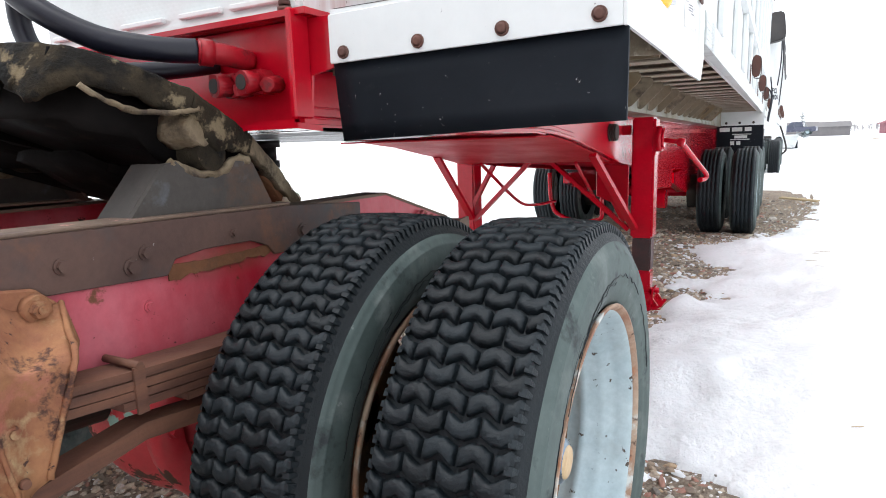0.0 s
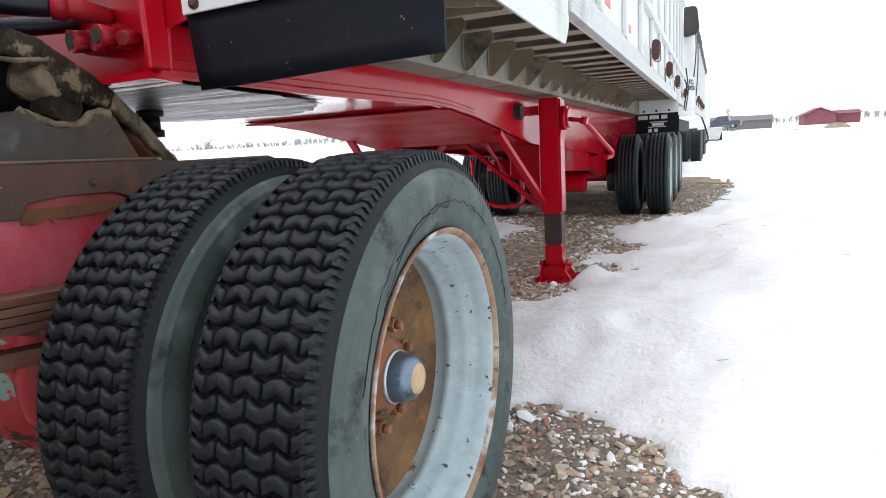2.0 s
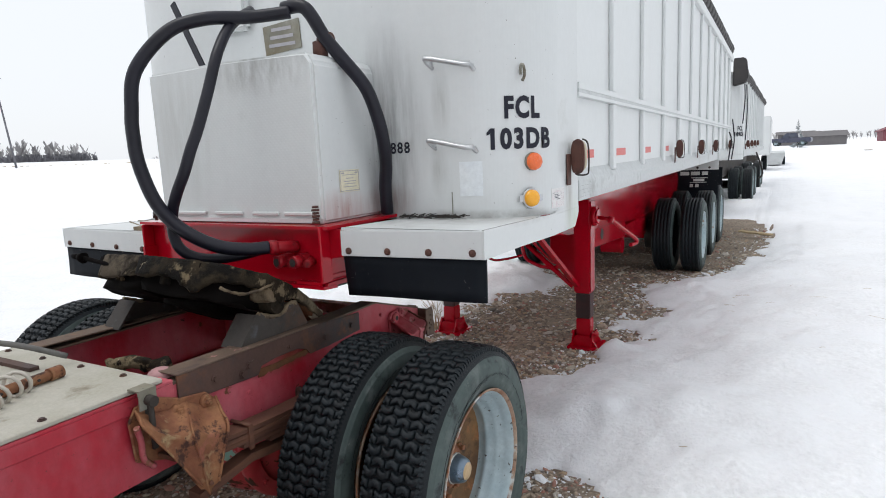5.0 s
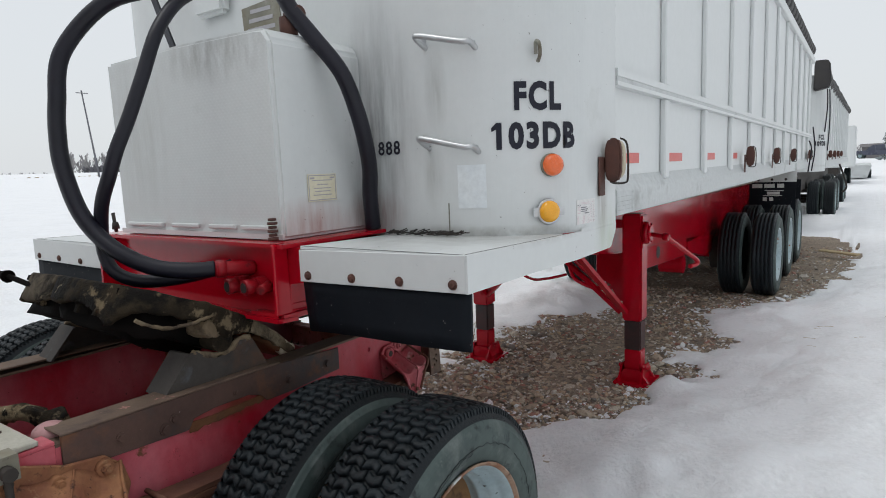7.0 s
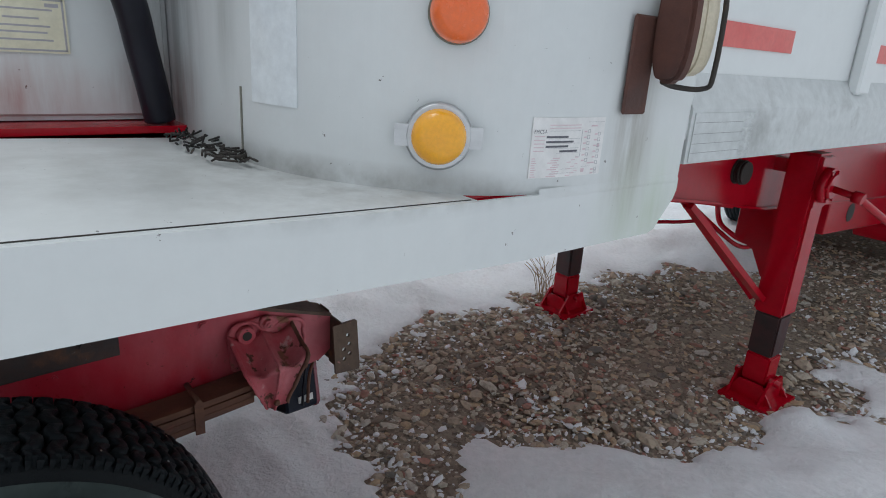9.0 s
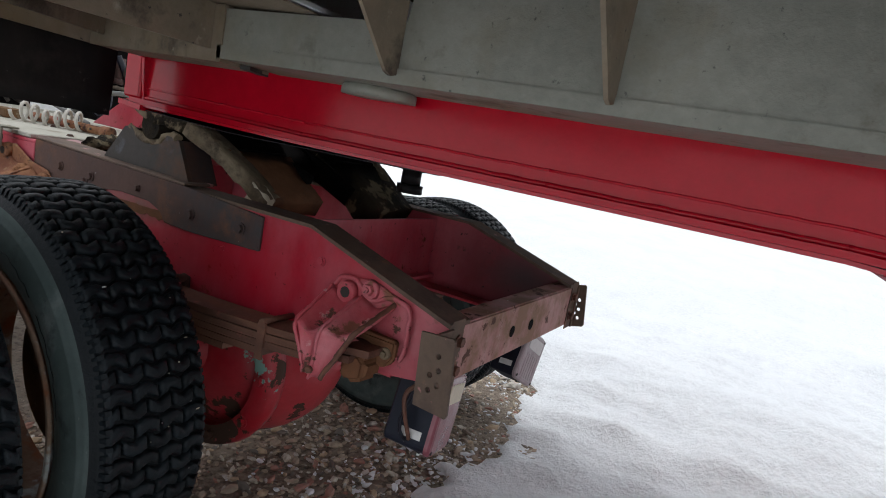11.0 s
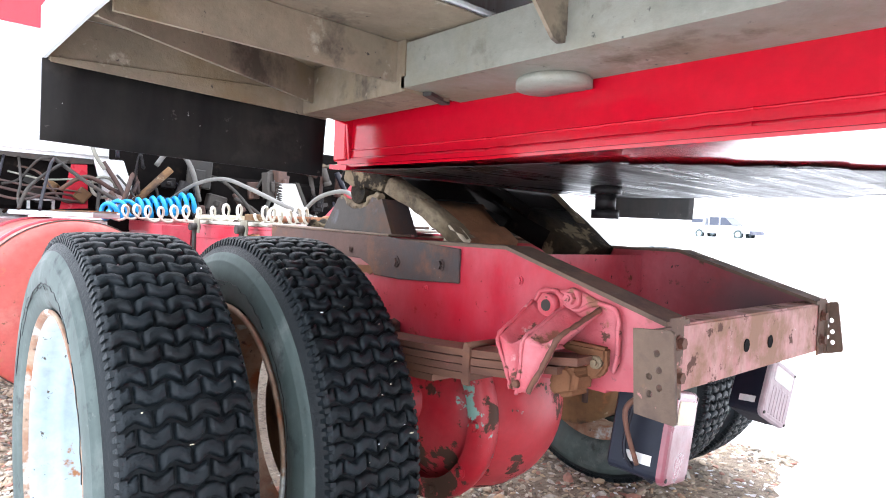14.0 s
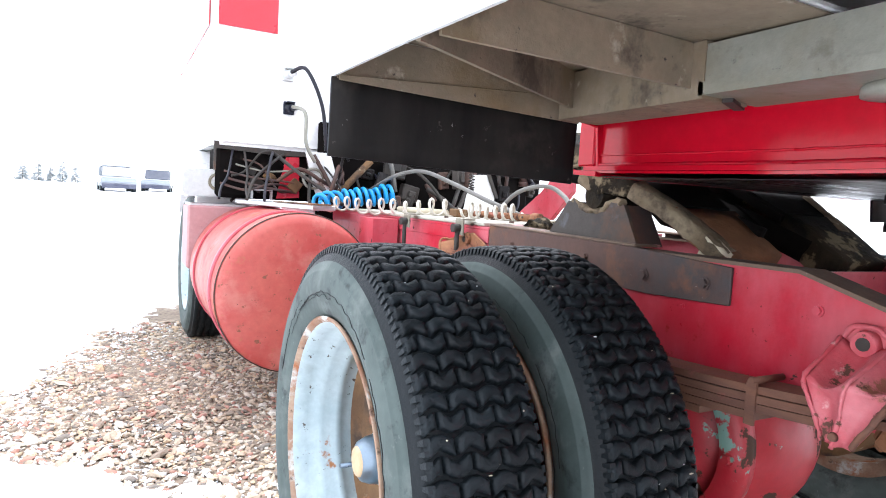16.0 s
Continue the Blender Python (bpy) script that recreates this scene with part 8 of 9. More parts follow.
# landing gear
for s, lx in ((1, 0.698), (-1, -0.548)):
    bm = B()
    box(bm, lx - 0.069, lx + 0.069, 2.975, 3.115, 0.405, 1.165)
    soften(bm, 0.012, 2)
    leg = part("landing_leg", bm, red_gloss, trailer, "square red landing leg with a worn black band")
    bm = B()
    box(bm, lx - 0.058, lx + 0.058, 2.992, 3.108, 0.045, 0.19)
    soften(bm, 0.008, 2)
    part("inner_leg", bm, red_gloss, leg)
    bm = B()
    box(bm, lx - 0.0585, lx + 0.0585, 2.9915, 3.1085, 0.1905, 0.4045)
    soften(bm, 0.008, 2)
    part("grease_band", bm, surf("worn_black_band", (0.03, 0.02, 0.02), (0.07, 0.025, 0.025), 9.0, 0.5, 0.1, grain=60, bump=0.2), leg, "black greasy bare band")
    bm = B()
    box(bm, lx - 0.11, lx + 0.14, 2.90, 3.18, -0.052, -0.030)
    for k in (-1, 1):
        prism(bm, [(2.92, -0.03), (3.17, -0.03), (3.12, 0.075), (2.99, 0.075)], "x", lx + k * 0.078 - 0.006, lx + k * 0.078 + 0.006)
        prism(bm, [(lx - 0.10, -0.03), (lx + 0.12, -0.03), (lx + 0.06, 0.055), (lx - 0.05, 0.055)], "y", 3.05 + k * 0.085 - 0.005, 3.05 + k * 0.085 + 0.005)
    rod(bm, (lx - 0.11, 3.05, 0.055), (lx + 0.11, 3.05, 0.055), 0.018, 10)
    part("foot", bm, red_gloss, leg, "red steel foot plate")
    bm = B()
    box(bm, lx + s * 0.072 - 0.0025, lx + s * 0.072 + 0.0025, 2.985, 3.105, 0.93, 1.15)
    rod(bm, (lx + s * 0.0746, 3.045, 1.03), (lx + s * 0.105, 3.045, 1.03), 0.080, 24, 0.076)
    rod(bm, (lx + s * 0.105, 3.045, 1.03), (lx + s * 0.118, 3.045, 1.03), 0.060, 20, 0.052)
    rod(bm, (lx + s * 0.118, 3.045, 1.02), (lx + s * 0.215, 3.045, 1.005), 0.015, 10)
    for k in range(6):
        a = k * math.pi / 3
        rod(bm, (lx + s * 0.105, 3.045 + 0.068 * math.cos(a), 1.03 + 0.068 * math.sin(a)), (lx + s * 0.113, 3.045 + 0.068 * math.cos(a), 1.03 + 0.068 * math.sin(a)), 0.009, 6)
    part("gear_box", bm, red_gloss, leg, "round red gear casting")
    if s > 0:
        bm = B()
        rod(bm, (lx + 0.195, 3.045, 1.008), (lx + 0.235, 3.045, 1.000), 0.026, 10)
        tube(bm, [(lx + 0.205, 3.045, 1.005), (lx + 0.222, 3.09, 0.985), (lx + 0.27, 3.30, 0.885), (lx + 0.315, 3.48, 0.795), (lx + 0.322, 3.51, 0.772), (lx + 0.315, 3.50, 0.752), (lx + 0.29, 3.42, 0.748)], 0.017, 8, 4)
        part("crank_handle", bm, red_gloss, leg)
        bm = B()
        for k in range(4):
            rod(bm, (0.5605 + 0.012 * k, 2.68, 1.075), (0.569 + 0.012 * k, 2.68, 1.075), 0.052 - 0.004 * (k % 2), 18)
        part("coiled_plug", bm, dark_steel, trailer, "dark coiled plug on the beam")
bm = B()
tube(bm, [(-0.46, 4.6, 0.74), (-0.45, 4.6, 0.52), (-0.41, 4.6, 0.38), (-0.32, 4.6, 0.32), (-0.21, 4.6, 0.285), (-0.075, 4.6, 0.285), (0.03, 4.6, 0.32), (0.04, 4.6, 0.42), (0.03, 4.6, 0.82)], 0.020, 8, 4)
part("air_pipe", bm, red_gloss, trailer)
bm = B()
prism(bm, [(0.325, 0.95), (0.325, 0.645), (0.43, 0.60), (0.50, 0.47), (0.548, 0.47), (0.548, 0.95)], "y", 3.29, 3.305)
soften(bm, 0.004)
part("gusset_panel", bm, red_gloss, trailer, "red gusset panel behind the landing leg")
bm = B()
box(bm, -0.47, 0.615, 3.02, 3.08, 1.06, 1.12)
part("leg_cross_tube", bm, red_gloss, trailer, "red cross tube between the landing legs")
for a, b in (((0.615, 3.0, 0.455), (0.10, 3.0, 0.89)), ((-0.49, 3.0, 0.48), (-0.06, 3.0, 0.90)), ((-0.49, 3.0, 0.60), (-0.33, 3.0, 0.88)), ((0.655, 2.97, 0.47), (0.54, 2.38, 0.955)), ((-0.50, 2.97, 0.50), (-0.46, 2.4, 0.965))):
    bm = B()
    a, b = Vector(a), Vector(b)
    s_, u_ = frame_of(b - a)
    vs = [bm.verts.new(p + s_ * i * 0.022 + u_ * j * 0.013) for p in (a, b) for i, j in ((-1, -1), (1, -1), (1, 1), (-1, 1))]
    for f in ((0, 1, 2, 3), (4, 7, 6, 5), (0, 4, 5, 1), (1, 5, 6, 2), (2, 6, 7, 3), (3, 7, 4, 0)):
        bm.faces.new([vs[i] for i in f])
    part("leg_brace", bm, red_gloss, trailer)
bm = B()
prism(bm, [(X(0.547, -1), 0.93), (0.547, 0.93), (0.547, 0.915), (0.3, 0.90), (-0.24, 0.90), (X(0.547, -1), 0.915)], "y", 2.80, 3.0)
part("gooseneck_plate", bm, red_gloss, trailer)
for y, w, low in ((3.6, 0.05, 0.86), (4.6, 0.05, 0.81), (5.6, 0.06, 0.75)):
    bm = B()
    box(bm, X(0.547, -1), 0.547, y - w, y + w, low, 1.0)
    part("frame_crossmember", bm, red_gloss, trailer)
for s in (1, -1):
    bm = B()
    xprism(bm, s, [(5.2, 0.60), (6.0, 0.45), (6.35, 0.45), (6.5, 0.56), (9.6, 0.50), (9.8, 0.70), (5.2, 0.70)], 0.50, 0.575)
    part("suspension_frame", bm, red_gloss, trailer, "red suspension subframe")
    if s > 0:
        bm = B()
        prism(bm, [(3.82, 0.640), (5.19, 0.565), (5.19, 0.742), (3.82, 0.822)], "x", 0.505, 0.562)
        soften(bm, 0.006)
        side = part("side_channel", bm, red_gloss, trailer, "red channel under the main beam")
        bm = B()
        rod(bm, (0.5621, 4.15, 0.735), (0.5645, 4.15, 0.735), 0.055, 20)
        part("access_hole", bm, dark_steel, side)
    bm = B()
    tube(bm, [(X(0.35, s), 2.7, 0.90), (X(0.33, s), 3.3, 0.60), (X(0.30, s), 3.6, 0.54), (X(0.20, s), 3.8, 0.55)], 0.012, 8)
    part("air_pipe", bm, red_gloss, trailer)
bm = B()
bmesh.ops.create_cone(bm, cap_ends=True, segments=24, radius1=0.095, radius2=0.095, depth=0.24)
for v in bm.verts:
    v.co = Vector((v.co.z + 0.345, 5.5 + v.co.x, 0.42 + v.co.y))
part("air_tank", bm, red_gloss, trailer, "red air tank")

# trailer wheels
for y in (6.56, 7.86, 9.16):
    bm = B()
    rod(bm, (-0.8, y, 0.42), (0.86, y, 0.42), 0.065, 14)
    part("trailer_axle", bm, red_gloss, trailer)
    for s in (1, -1):
        for cx in (1.135, 0.80):
            plain_tire(trailer, X(cx, s), y, 0.42)
        plain_rim(trailer, X(1.245, s), y, 0.42, s)
        bm = B()
        rod(bm, (X(0.69, s), y, 0.42), (X(0.55, s), y, 0.42), 0.19, 20)
        part("brake_drum", bm, dark_steel, trailer)
# flap board between the rear axles, with the maker's mark as plain bars
for s in (1, -1):
    bm = B()
    xbox(bm, s, 0.66, 1.245, 8.50, 8.512, 0.45, 1.165)
    fb = part("wheel_flap", bm, rubber_flap, trailer, "black wheel flap with white printed bars")
    bm = B()
    xbox(bm, s, 0.64, 1.25, 8.492, 8.506, 1.1655, 1.424)
    hg = part("flap_hanger", bm, white_clean, trailer, "white flap hanger plate")
    for x in (0.78, 0.95, 1.12):
        bolt(hg, (X(x, s), 8.492, 1.20), (0, -1, 0), 0.013, 0.008, dark_steel)
    if s > 0:
        for x0, x1, z0, z1 in ((0.70, 0.83, 1.085, 1.14), (0.855, 0.985, 1.085, 1.14), (1.015, 1.10, 1.085, 1.14), (0.84, 0.89, 0.90, 0.95), (0.92, 0.97, 0.90, 0.95)):
            bm = B()
            box(bm, x0, x1, 8.497, 8.4985, z0, z1)
            part("printed_bar", bm, sign_white, fb)
        bm = B()
        for x0, x1, z0, z1 in ((0.86, 1.10, 1.040, 1.050), (0.84, 1.08, 0.970, 0.980), (0.89, 1.05, 0.990, 1.030)):
            box(bm, x0, x1, 8.497, 8.4985, z0, z1)
        part("maker_mark", bm, sign_white, fb)
bm = B()
box(bm, X(1.2, -1), 1.2, 9.9, 9.915, 0.45, 1.15)
part("rear_flap", bm, rubber_flap, trailer, "black rear flap")

# ---- the second trailer behind ----
second = thing("dump_trailer", "white dump trailer with a black tarp roll parked behind", "trailer")
L2 = 12.6
for s in (1, -1):
    bm = B()
    xbox(bm, s, 1.17, 1.195, 0.5, L2, 1.30, 3.0)
    part("side_sheet", bm, white_clean, second)
    for i in range(13):
        bm = B()
        y = 1.2 + 0.88 * i
        xbox(bm, s, 1.1955, 1.225, y - 0.035, y + 0.035, 1.42, 3.0)
        part("post", bm, white_clean, second)
    bm = B()
    prism(bm, [(X(a, s), b) for a, b in ((1.1955, 1.25), (1.228, 1.25), (1.228, 1.38), (1.1955, 1.419))], "y", 0.5, L2)
    part("bottom_rail", bm, rail_metal, second)
    for y in (3.9, 5.3, 8.8, 10.1):
        for cx in (1.16, 0.83):
            plain_tire(second, X(cx, s), y, 0.42, 40)
        plain_rim(second, X(1.27, s), y, 0.42, s)
        bm = B()
        rod(bm, (X(0.72, s), y, 0.42), (X(0.1, s), y, 0.42), 0.07, 12)
        part("trailer_axle", bm, dark_steel, second)
bm = B()
half = [(0.72 + 0.5 * math.sin(a * math.pi / 16), 0.5 - 0.5 * math.cos(a * math.pi / 16)) for a in range(9)]
prism(bm, [(X(px, -1), py) for px, py in half[::-1]] + half + [(1.17, 0.52), (X(1.17, -1), 0.52)], "z", 1.20, 3.0)
part("front_wall", bm, white_paint, second, "white rounded front wall with dark fleet lettering")
bm = B()
box(bm, -0.6, 0.66, 0.5, L2 - 0.3, 0.72, 1.22)
part("chassis", bm, dark_steel, second)
bm = B()
for i in range(30):
    y = 0.3 + i * 0.41
    rod(bm, (1.14, y, 2.99 + 0.03 * noise.noise((y, 1, 0))), (1.14, y + 0.41, 2.99 + 0.03 * noise.noise((y + 0.41, 1, 0))), 0.13 + 0.02 * noise.noise((y, 0, 0)), 12, 0.13 + 0.02 * noise.noise((y + 0.41, 0, 0)))
part("tarp_roll", bm, tarp_mat, second, "rolled black tarp")
bm = B()
prism(bm, [(1.02, 2.70), (1.27, 2.76), (1.30, 2.86), (1.26, 3.22), (1.22, 3.25), (1.02, 3.25)], "y", -0.06, 0.22)
soften(bm, 0.02, 2)
part("tarp_end_cover", bm, tarp_mat, second, "black cover on the end of the tarp roll")


def on_second(a_deg, z0):
    def spot(u, v):
        a = radians(a_deg) + u / 0.5
        return Vector((0.72 + 0.504 * math.sin(a), 0.5 - 0.504 * math.cos(a), z0 + v))
    return spot


lettering("fleet_letters", "FCL", 0.10, 0.178, on_second(52, 1.80), ink, second)
lettering("fleet_number", "109DB", 0.10, 0.31, on_second(43.5, 1.68), ink, second)
for y in (1.0, 2.6, 4.2, 6.0):
    bm = B()
    box(bm, 1.2285, 1.245, y - 0.05, y + 0.02, 1.40, 1.53)
    oval(bm, 1.246, 1.31, 1.45, 1.60, y - 0.02, y + 0.06)
    soften(bm, 0.006)
    part("strap_winch", bm, winch_rust, second)
for x, y0, z0, x1, y1, z1 in ((1.24, 0.0, 2.72, 1.20, 0.35, 1.95), (1.27, 0.1, 2.72, 1.235, 0.8, 1.60)):
    bm = B()
    tube(bm, [(x, y0, z0), ((x + x1) / 2 + 0.02, (y0 + y1) / 2, (z0 + z1) / 2 + 0.05), (x1, y1, z1)], 0.011, 6, 4)
    part("tarp_cord", bm, hose_black, second)
bm = B()
tube(bm, [(1.22, 6.6, 1.25), (1.32, 6.7, 0.95), (1.40, 6.9, 0.6), (1.30, 7.0, 0.45)], 0.025, 6)
part("bent_pipe", bm, dark_steel, second)
second.matrix_world = Matrix.Translation((0.15, 12.4, 0)) @ Matrix.Rotation(radians(-0.6), 4, "Z")

# a third trailer and a low flatbed further along
third = thing("dump_trailer", "pale grey trailer parked beyond the dump trailers", "trailer")
bm = B()
box(bm, -1.0, 1.68, 29.5, 33.5, 0.95, 2.65)
soften(bm, 0.04, 2)
part("body", bm, white_paint, third)
for k in (-0.75, 1.40):
    plain_tire(third, k, 31.6, 0.42, 32)
bm = B()
rod(bm, (-0.75, 31.6, 0.42), (1.40, 31.6, 0.42), 0.06, 10)
box(bm, -0.5, 1.1, 29.6, 33.4, 0.6, 0.945)
part("chassis", bm, dark_steel, third)
flat = thing("flatbed_trailer", "low grey flatbed trailer with snow on its deck", "trailer")
bm = B()
prism(bm, [(1.35, 0.30), (2.15, 0.30), (2.30, 0.85), (2.30, 0.95), (1.35, 0.95)], "y", 35.5, 41.0)
soften(bm, 0.03)
part("deck", bm, rail_metal, flat)
for y in (38.0, 39.2):
    plain_tire(flat, 2.2, y, 0.33, 28, 0.36)

# ---- distance ----


def pickup(name, label, x, y, z, yaw, paint, topper=False):
    t = thing(name, label, "vehicle")
    bm = B()
    prism(bm, [(-2.6, 0.45), (2.6, 0.45), (2.68, 0.75), (2.6, 1.0), (1.2, 1.08), (0.75, 1.10), (-2.6, 1.10), (-2.68, 0.8)], "x", -0.95, 0.95)
    soften(bm, 0.05, 2)
    part("body", bm, paint, t)
    bm = B()
    prism(bm, [(1.15, 1.08), (0.45, 1.72), (-0.95, 1.74), (-1.15, 1.08)], "x", -0.82, 0.82)
    soften(bm, 0.05, 2)
    part("cabin", bm, glass_dark, t)
    bm = B()
    prism(bm, [(0.42, 1.73), (-0.93, 1.75), (-0.93, 1.80), (0.40, 1.79)], "x", -0.78, 0.78)
    for a in (0.05, -0.9):
        box(bm, -0.85, 0.85, a - 0.05, a + 0.05, 1.08, 1.74)
    part("roof", bm, paint, t)
    if topper:
        bm = B()
        prism(bm, [(-1.2, 1.11), (-2.6, 1.11), (-2.55, 1.70), (-1.25, 1.74)], "x", -0.9, 0.9)
        soften(bm, 0.05, 2)
        part("topper", bm, paint, t)
        bm = B()
        for k in (-1, 1):
            box(bm, k * 0.905 - 0.004, k * 0.905 + 0.004, -2.4, -1.4, 1.28, 1.58)
        part("topper_window", bm, glass_dark, t)
    bm = B()
    box(bm, -0.92, 0.92, 2.62, 2.78, 0.38, 0.66)
    soften(bm, 0.03)
    part("bumper", bm, car_dark, t)
    for wy in (-1.65, 1.7):
        for k in (-1, 1):
            w = plain_tire(t, k * 0.85, wy, 0.38, 28, 0.38)
            plain_rim(t, k * 0.96, wy, 0.38, k, 0.22)
    t.matrix_world = pose(x, y, z, 0, 0, yaw)
    return t


pickup("pickup_truck", "paled silver pickup with a topper, placed to fit the view", -49.0, -20.6, 1.165, -8, car_pale, True)
pickup("pickup_truck", "white pickup truck far off on the snow", 1.75, -43.0, 0.34, 4, car_silver, True)
pickup("pickup_truck", "white and dark pickup truck far off on the snow", -1.0, -50.0, 0.40, -6, car_silver)
pickup("pickup_truck", "dark pickup truck parked beyond the trailers", 3.3, 100.0, 0.75, 80, car_dark)


def barn(name, label, x, y, w, d, h, ridge, material, gable=False):
    t = thing(name, label, "building")
    bm = B()
    prism(bm, [(x - w / 2, 0), (x + w / 2, 0), (x + w / 2, h), (x - w / 2, h)], "y", y, y + d)
    if gable:
        prism(bm, [(x - w / 2, h), (x + w / 2, h), (x, ridge - 0.1)], "y", y + 0.02, y + d)
    part("wall", bm, material, t)
    bm = B()
    if gable:
        for k in (-1, 1):
            prism(bm, [(x, ridge), (x + k * (w / 2 + 0.5), h - 0.25), (x + k * (w / 2 + 0.5), h - 0.02), (x, ridge + 0.22)], "y", y - 0.5, y + d + 0.5)
    else:
        prism(bm, [(y - 0.5, h), (y + d * 0.5, ridge), (y + d + 0.5, h)], "x", x - w / 2 - 0.4, x + w / 2 + 0.4)
    part("roof", bm, material, t)
    return t


barn("barn", "red barn with a red gable roof", 29.8, 200.0, 7.6, 12.0, 3.0, 4.7, barn_red, True)
barn("barn", "low red barn annex", 36.6, 203.0, 6.6, 9.0, 2.9, 3.9, barn_red)
barn("shed", "long grey shed with a low roof", 10.3, 150.0, 7.4, 10.0, 2.1, 3.2, grey_siding)
barn("shed", "dark grey farm shed far off", 5.2, 170.0, 7.6, 8.0, 2.8, 3.6, grey_siding)
for mx, my, mw, mh in ((13.6, 73.2, 1.3, 0.75), (9.8, 73.0, 0.6, 0.3)):
    bm = B()
    bmesh.ops.create_uvsphere(bm, u_segments=24, v_segments=10, radius=1.0)
    for v in bm.verts:
        v.co = Vector((mx + v.co.x * mw, my + v.co.y * 1.0, v.co.z * mh + 0.05 * noise.noise(v.co * 3)))
    tagged(part("dirt_mound", bm, gravel_mat), "low brown dirt mound poking out of the snow", "mound")


def spruce(x, y, z, h, seed):
    t = thing("spruce_tree", "spruce tree far off, needles paled for haze", "tree", "far spruces")
    bm = B()
    rod(bm, (x, y, z), (x, y, z + h), 0.06 * h / 4, 7, 0.01)
    part("trunk", bm, bark, t)
    rnd = random.Random(seed)
    bm = B()
    for i in range(int(150)):
        k = rnd.random() ** 0.8
        zz = z + h * (0.08 + 0.9 * k)
        rr = (1 - k) * h * 0.30 * rnd.uniform(0.5, 1.1) + 0.05
        a = rnd.uniform(0, 6.28)
        p = Vector((x, y, zz))
        q = p + Vector((math.cos(a) * rr, math.sin(a) * rr, -0.12 * rr))
        w = Vector((-math.sin(a), math.cos(a), 0)) * rr * 0.28
        vs = [bm.verts.new(v) for v in (p, p.lerp(q, 0.6) + w, q, p.lerp(q, 0.6) - w, p.lerp(q, 0.6) - Vector((0, 0, rr * 0.25)))]
        bm.faces.new((vs[0], vs[1], vs[2], vs[3]))
        bm.faces.new((vs[0], vs[4], vs[2]))
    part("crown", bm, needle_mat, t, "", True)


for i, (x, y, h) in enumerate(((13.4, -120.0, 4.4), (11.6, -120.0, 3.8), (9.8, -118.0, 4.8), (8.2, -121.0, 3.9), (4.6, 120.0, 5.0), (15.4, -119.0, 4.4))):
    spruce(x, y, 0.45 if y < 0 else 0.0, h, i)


def far_woods(name, label, spots, height, seed, material):
    """Many thin leafless trunks with fans of twigs."""
    rnd = random.Random(seed)
    bm = B()
    for x, y, z in spots:
        h = height * rnd.uniform(0.6, 1.1)
        for k in range(15):
            a, l = rnd.uniform(0, 6.28), rnd.uniform(0.2, 0.42) * h
            b = Vector((x, y, z + h * rnd.uniform(0.0, 0.6)))
            tip = b + Vector((math.cos(a) * l * 0.6, math.sin(a) * l * 0.6, l * 0.9))
            w = Vector((-math.sin(a), math.cos(a), 0)) * 0.10 * h * 0.5
            vs = [bm.verts.new(v) for v in (b - w * 0.3, tip - w, tip + w + Vector((0, 0, 0.1 * h)), b + w * 0.3)]
            bm.faces.new(vs)
        rod(bm, (x, y, z - 0.3), (x, y, z + h * 0.7), 0.02 * h, 5, 0.006 * h)
    tagged(part(name, bm, material, None, "", True), label, "woods", kind="stuff")


rw = random.Random(11)
far_woods("far_woods", "dark leafless thicket along the far field edge", [(-250 + rw.uniform(-6, 6), 121 + 0.16 * i + rw.uniform(-1, 1), 4.6) for i in range(215)], 4.0, 3, twig_mat)
far_woods("far_hedge", "thin pale hedge on the far field edge", [(-255 + rw.uniform(-4, 4), 20 + 0.9 * i + rw.uniform(-1, 1), 4.7) for i in range(112)], 1.7, 13, twig_pale)
far_woods("far_woods", "pale bare trees behind the thicket", [(-262 + rw.uniform(-6, 6), 118 + 1.4 * i + rw.uniform(-1, 1), 4.8) for i in range(30)], 9.0, 4, twig_pale)
far_woods("far_hedge", "pale leafless hedge along the field", [(-190 + 1.2 * i + rw.uniform(-1, 1), 310 + rw.uniform(-5, 5), 1.0 + max(0, 3.6 - 0.02 * i)) for i in range(230)], 4.0, 5, twig_pale)
far_woods("far_hedge", "pale bare treeline across the far field", [(-420 + 1.15 * i + rw.uniform(-1, 1), 312 + rw.uniform(-6, 6), 5.0 + rw.uniform(-0.3, 0.3)) for i in range(200)], 4.6, 8, twig_pale)
far_woods("far_tree", "single bare tree on the far field edge", [(-298, 310, 5.0), (-297, 311, 5.0), (-299, 309, 5.0)], 9.0, 9, twig_pale)
far_woods("far_hedge", "thin hedge line behind the cars", [(-60 + 0.8 * i, -190 + rw.uniform(-3, 3), 0.5) for i in range(120)], 1.6, 6, twig_pale)
# straw blades added for the dark line of a ditch, and a pole beyond it
bm = B()
for i in range(700):
    y = -40 + 0.5 * i + rw.uniform(-0.3, 0.3)
    h = rw.uniform(0.10, 0.35)
    vs = [bm.verts.new((-118 + rw.uniform(-0.4, 0.4), y + k, 2.52 + w)) for k, w in ((-0.3, 0.0), (0.3, 0.0), (0.22, h), (-0.22, h * 0.8))]
    bm.faces.new(vs)
tagged(part("ditch_line", bm, straw_mat, None, "", True), "straw blades standing in for a dark ditch line in snow", "weeds", kind="stuff")
pole = thing("utility_pole", "thin grey leaning utility pole in the snowy field", "pole")
bm = B()
rod(bm, (-100, 49.8, 1.9), (-100, 48.4, 15.9), 0.16, 10, 0.10)
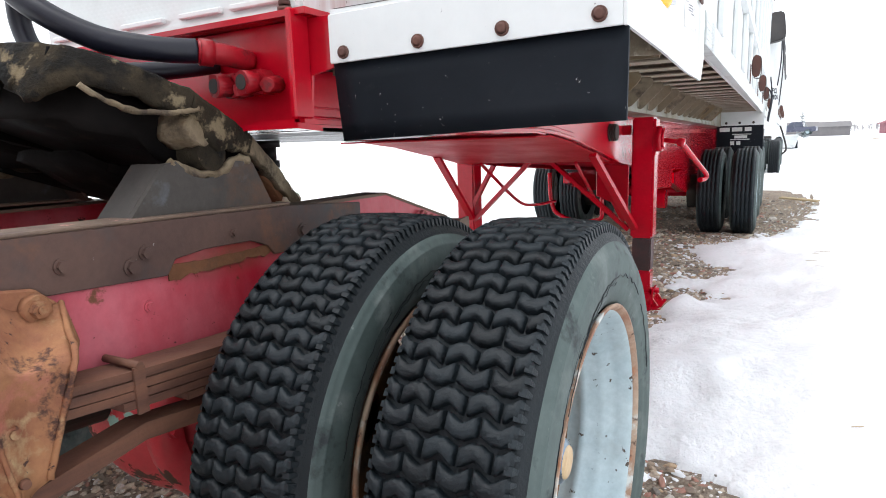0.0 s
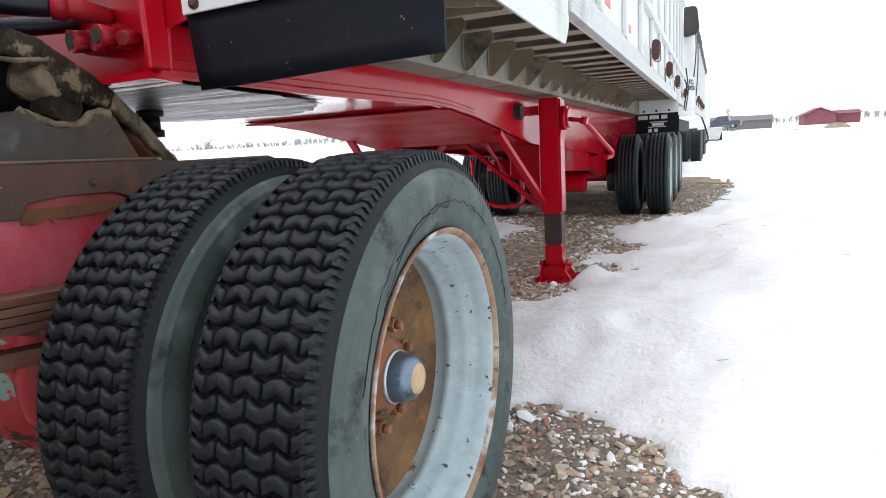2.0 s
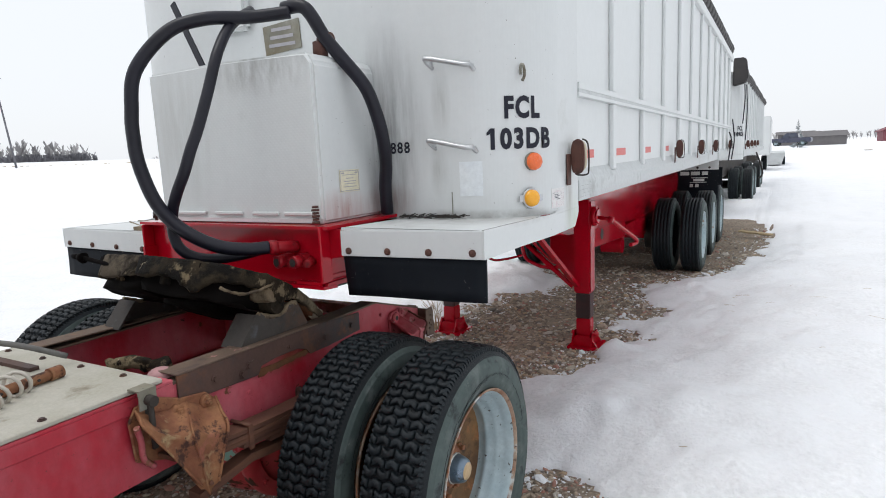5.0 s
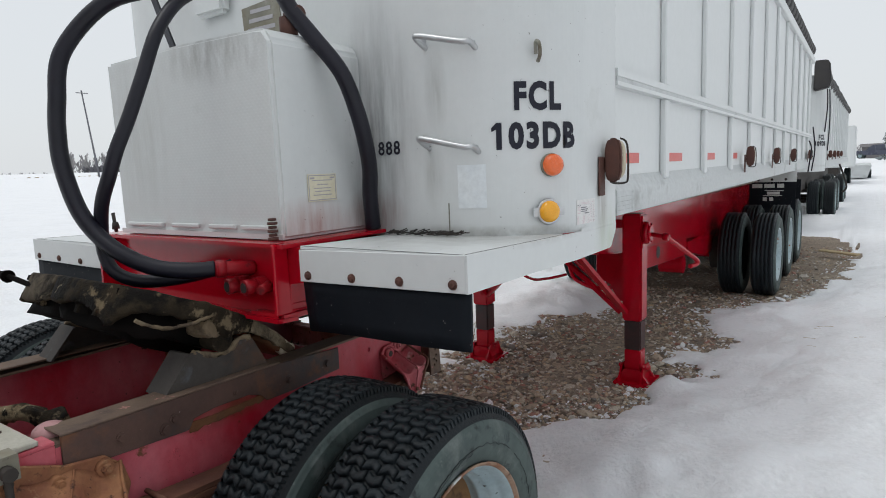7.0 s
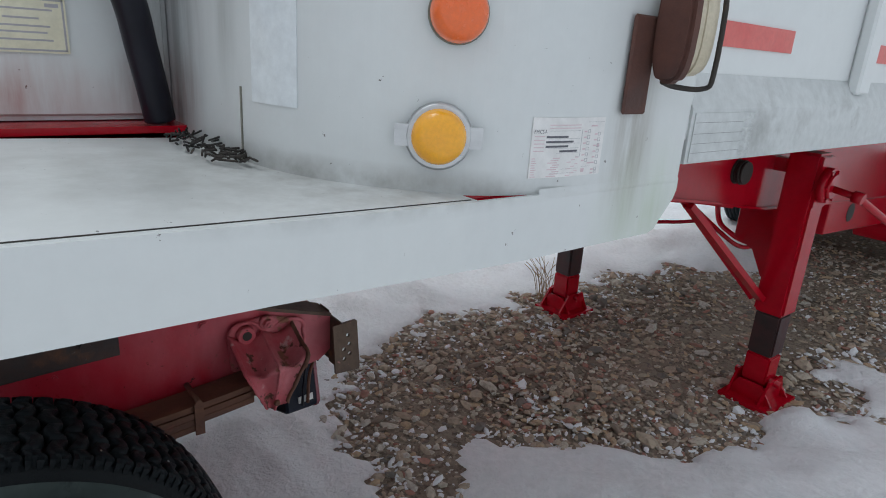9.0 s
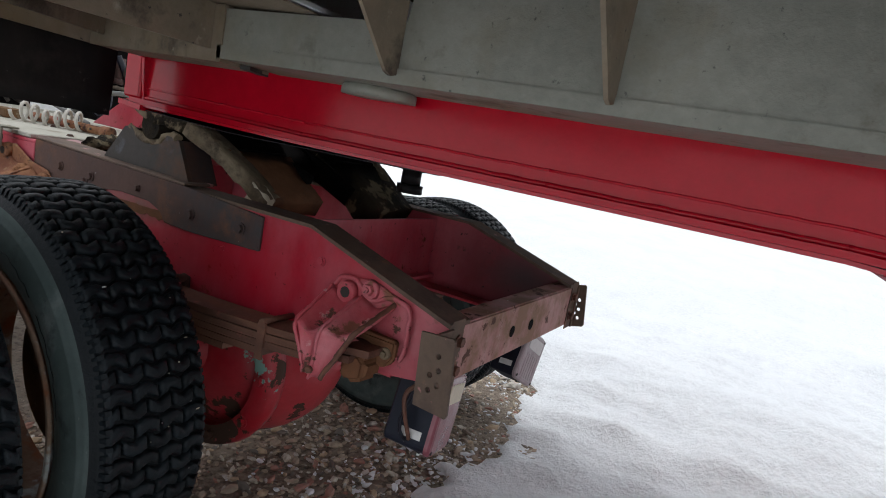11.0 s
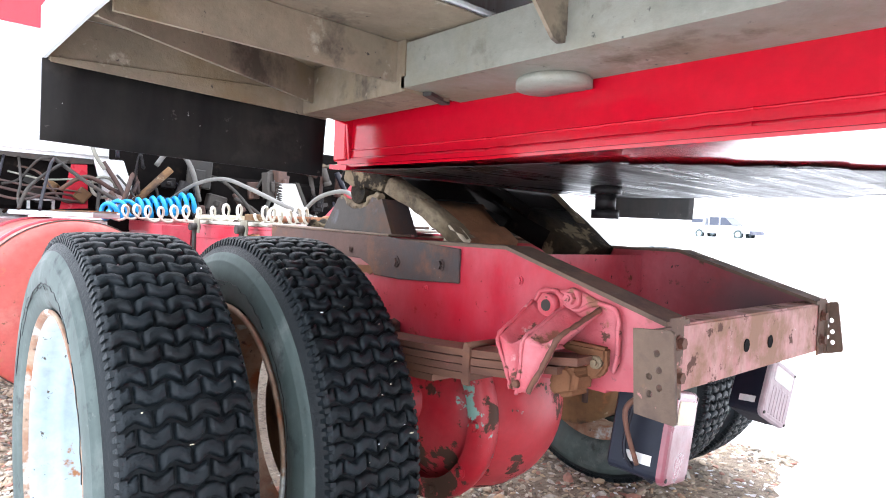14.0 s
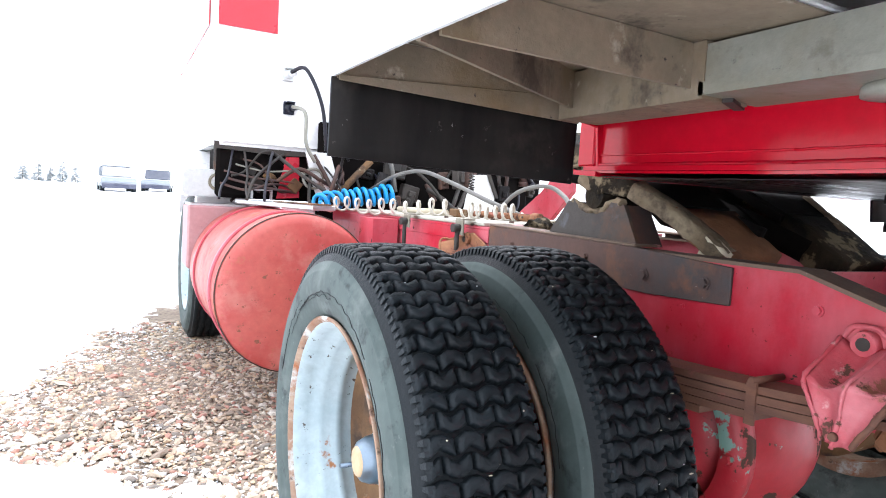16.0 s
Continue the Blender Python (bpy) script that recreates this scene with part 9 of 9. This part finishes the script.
part("post", bm, twig_mat, pole)
bm = B()
box(bm, -0.06, 0.06, -0.9, 0.9, -0.06, 0.06, Matrix.Translation((-100, 48.45, 15.5)))
part("crossarm", bm, twig_mat, pole)
# dry weeds by the far leg
for wx, wy, n, h in ((-0.69, 3.04, 20, 0.27), (-1.9, 1.9, 10, 0.16)):
    bm = B()
    for i in range(n):
        a, l = random.uniform(0, 6.28), random.uniform(0.5, 1.0) * h
        x, y = wx + random.uniform(-0.05, 0.05), wy + random.uniform(-0.05, 0.05)
        tube(bm, [(x, y, -0.08), (x + math.cos(a) * l * 0.2, y + math.sin(a) * l * 0.2, l * 0.6), (x + math.cos(a) * l * 0.55, y + math.sin(a) * l * 0.55, l)], 0.0025, 4, 3)
    tagged(part("dry_weeds", bm, straw_mat), "clump of dry straw-coloured weeds poking through the snow", "weeds", kind="stuff")

# an old plank lying beside the trailer
plank = thing("wooden_plank", "weathered grey wooden plank lying on the snow", "plank")
bm = B()
box(bm, -0.26, 0.26, -0.07, 0.07, 0.0, 0.022)
soften(bm, 0.004)
for v in bm.verts:
    v.co.z += 0.006 * noise.noise(v.co * 6)
part("board", bm, straw_mat, plank)
plank.matrix_world = pose(1.75, 9.6, 0.045, 0, 3, -20)

# straws and twigs blown onto the snow
bm = B()
rw = random.Random(77)
for i in range(22):
    x, y = rw.uniform(1.6, 3.2), rw.uniform(0.2, 5.0)
    a, n = rw.uniform(0, 6.28), rw.uniform(0.02, 0.07)
    if bare(np.array([x]), np.array([y]))[0] < 0.1:
        continue
    col = int(np.argmin(np.abs(sx_ - x)))
    row = int(np.argmin(np.abs(sy_ - y)))
    z = float(sz_[row, col])
    tube(bm, [(x - n * math.cos(a), y - n * math.sin(a), z + 0.002), (x, y, z + 0.006), (x + n * math.cos(a), y + n * math.sin(a), z + 0.004)], rw.uniform(0.0008, 0.0018), 5, 2)
tagged(part("straw_litter", bm, straw_mat, None, "", True), "thin brown straws and twigs scattered on the snow", "straw", kind="stuff")
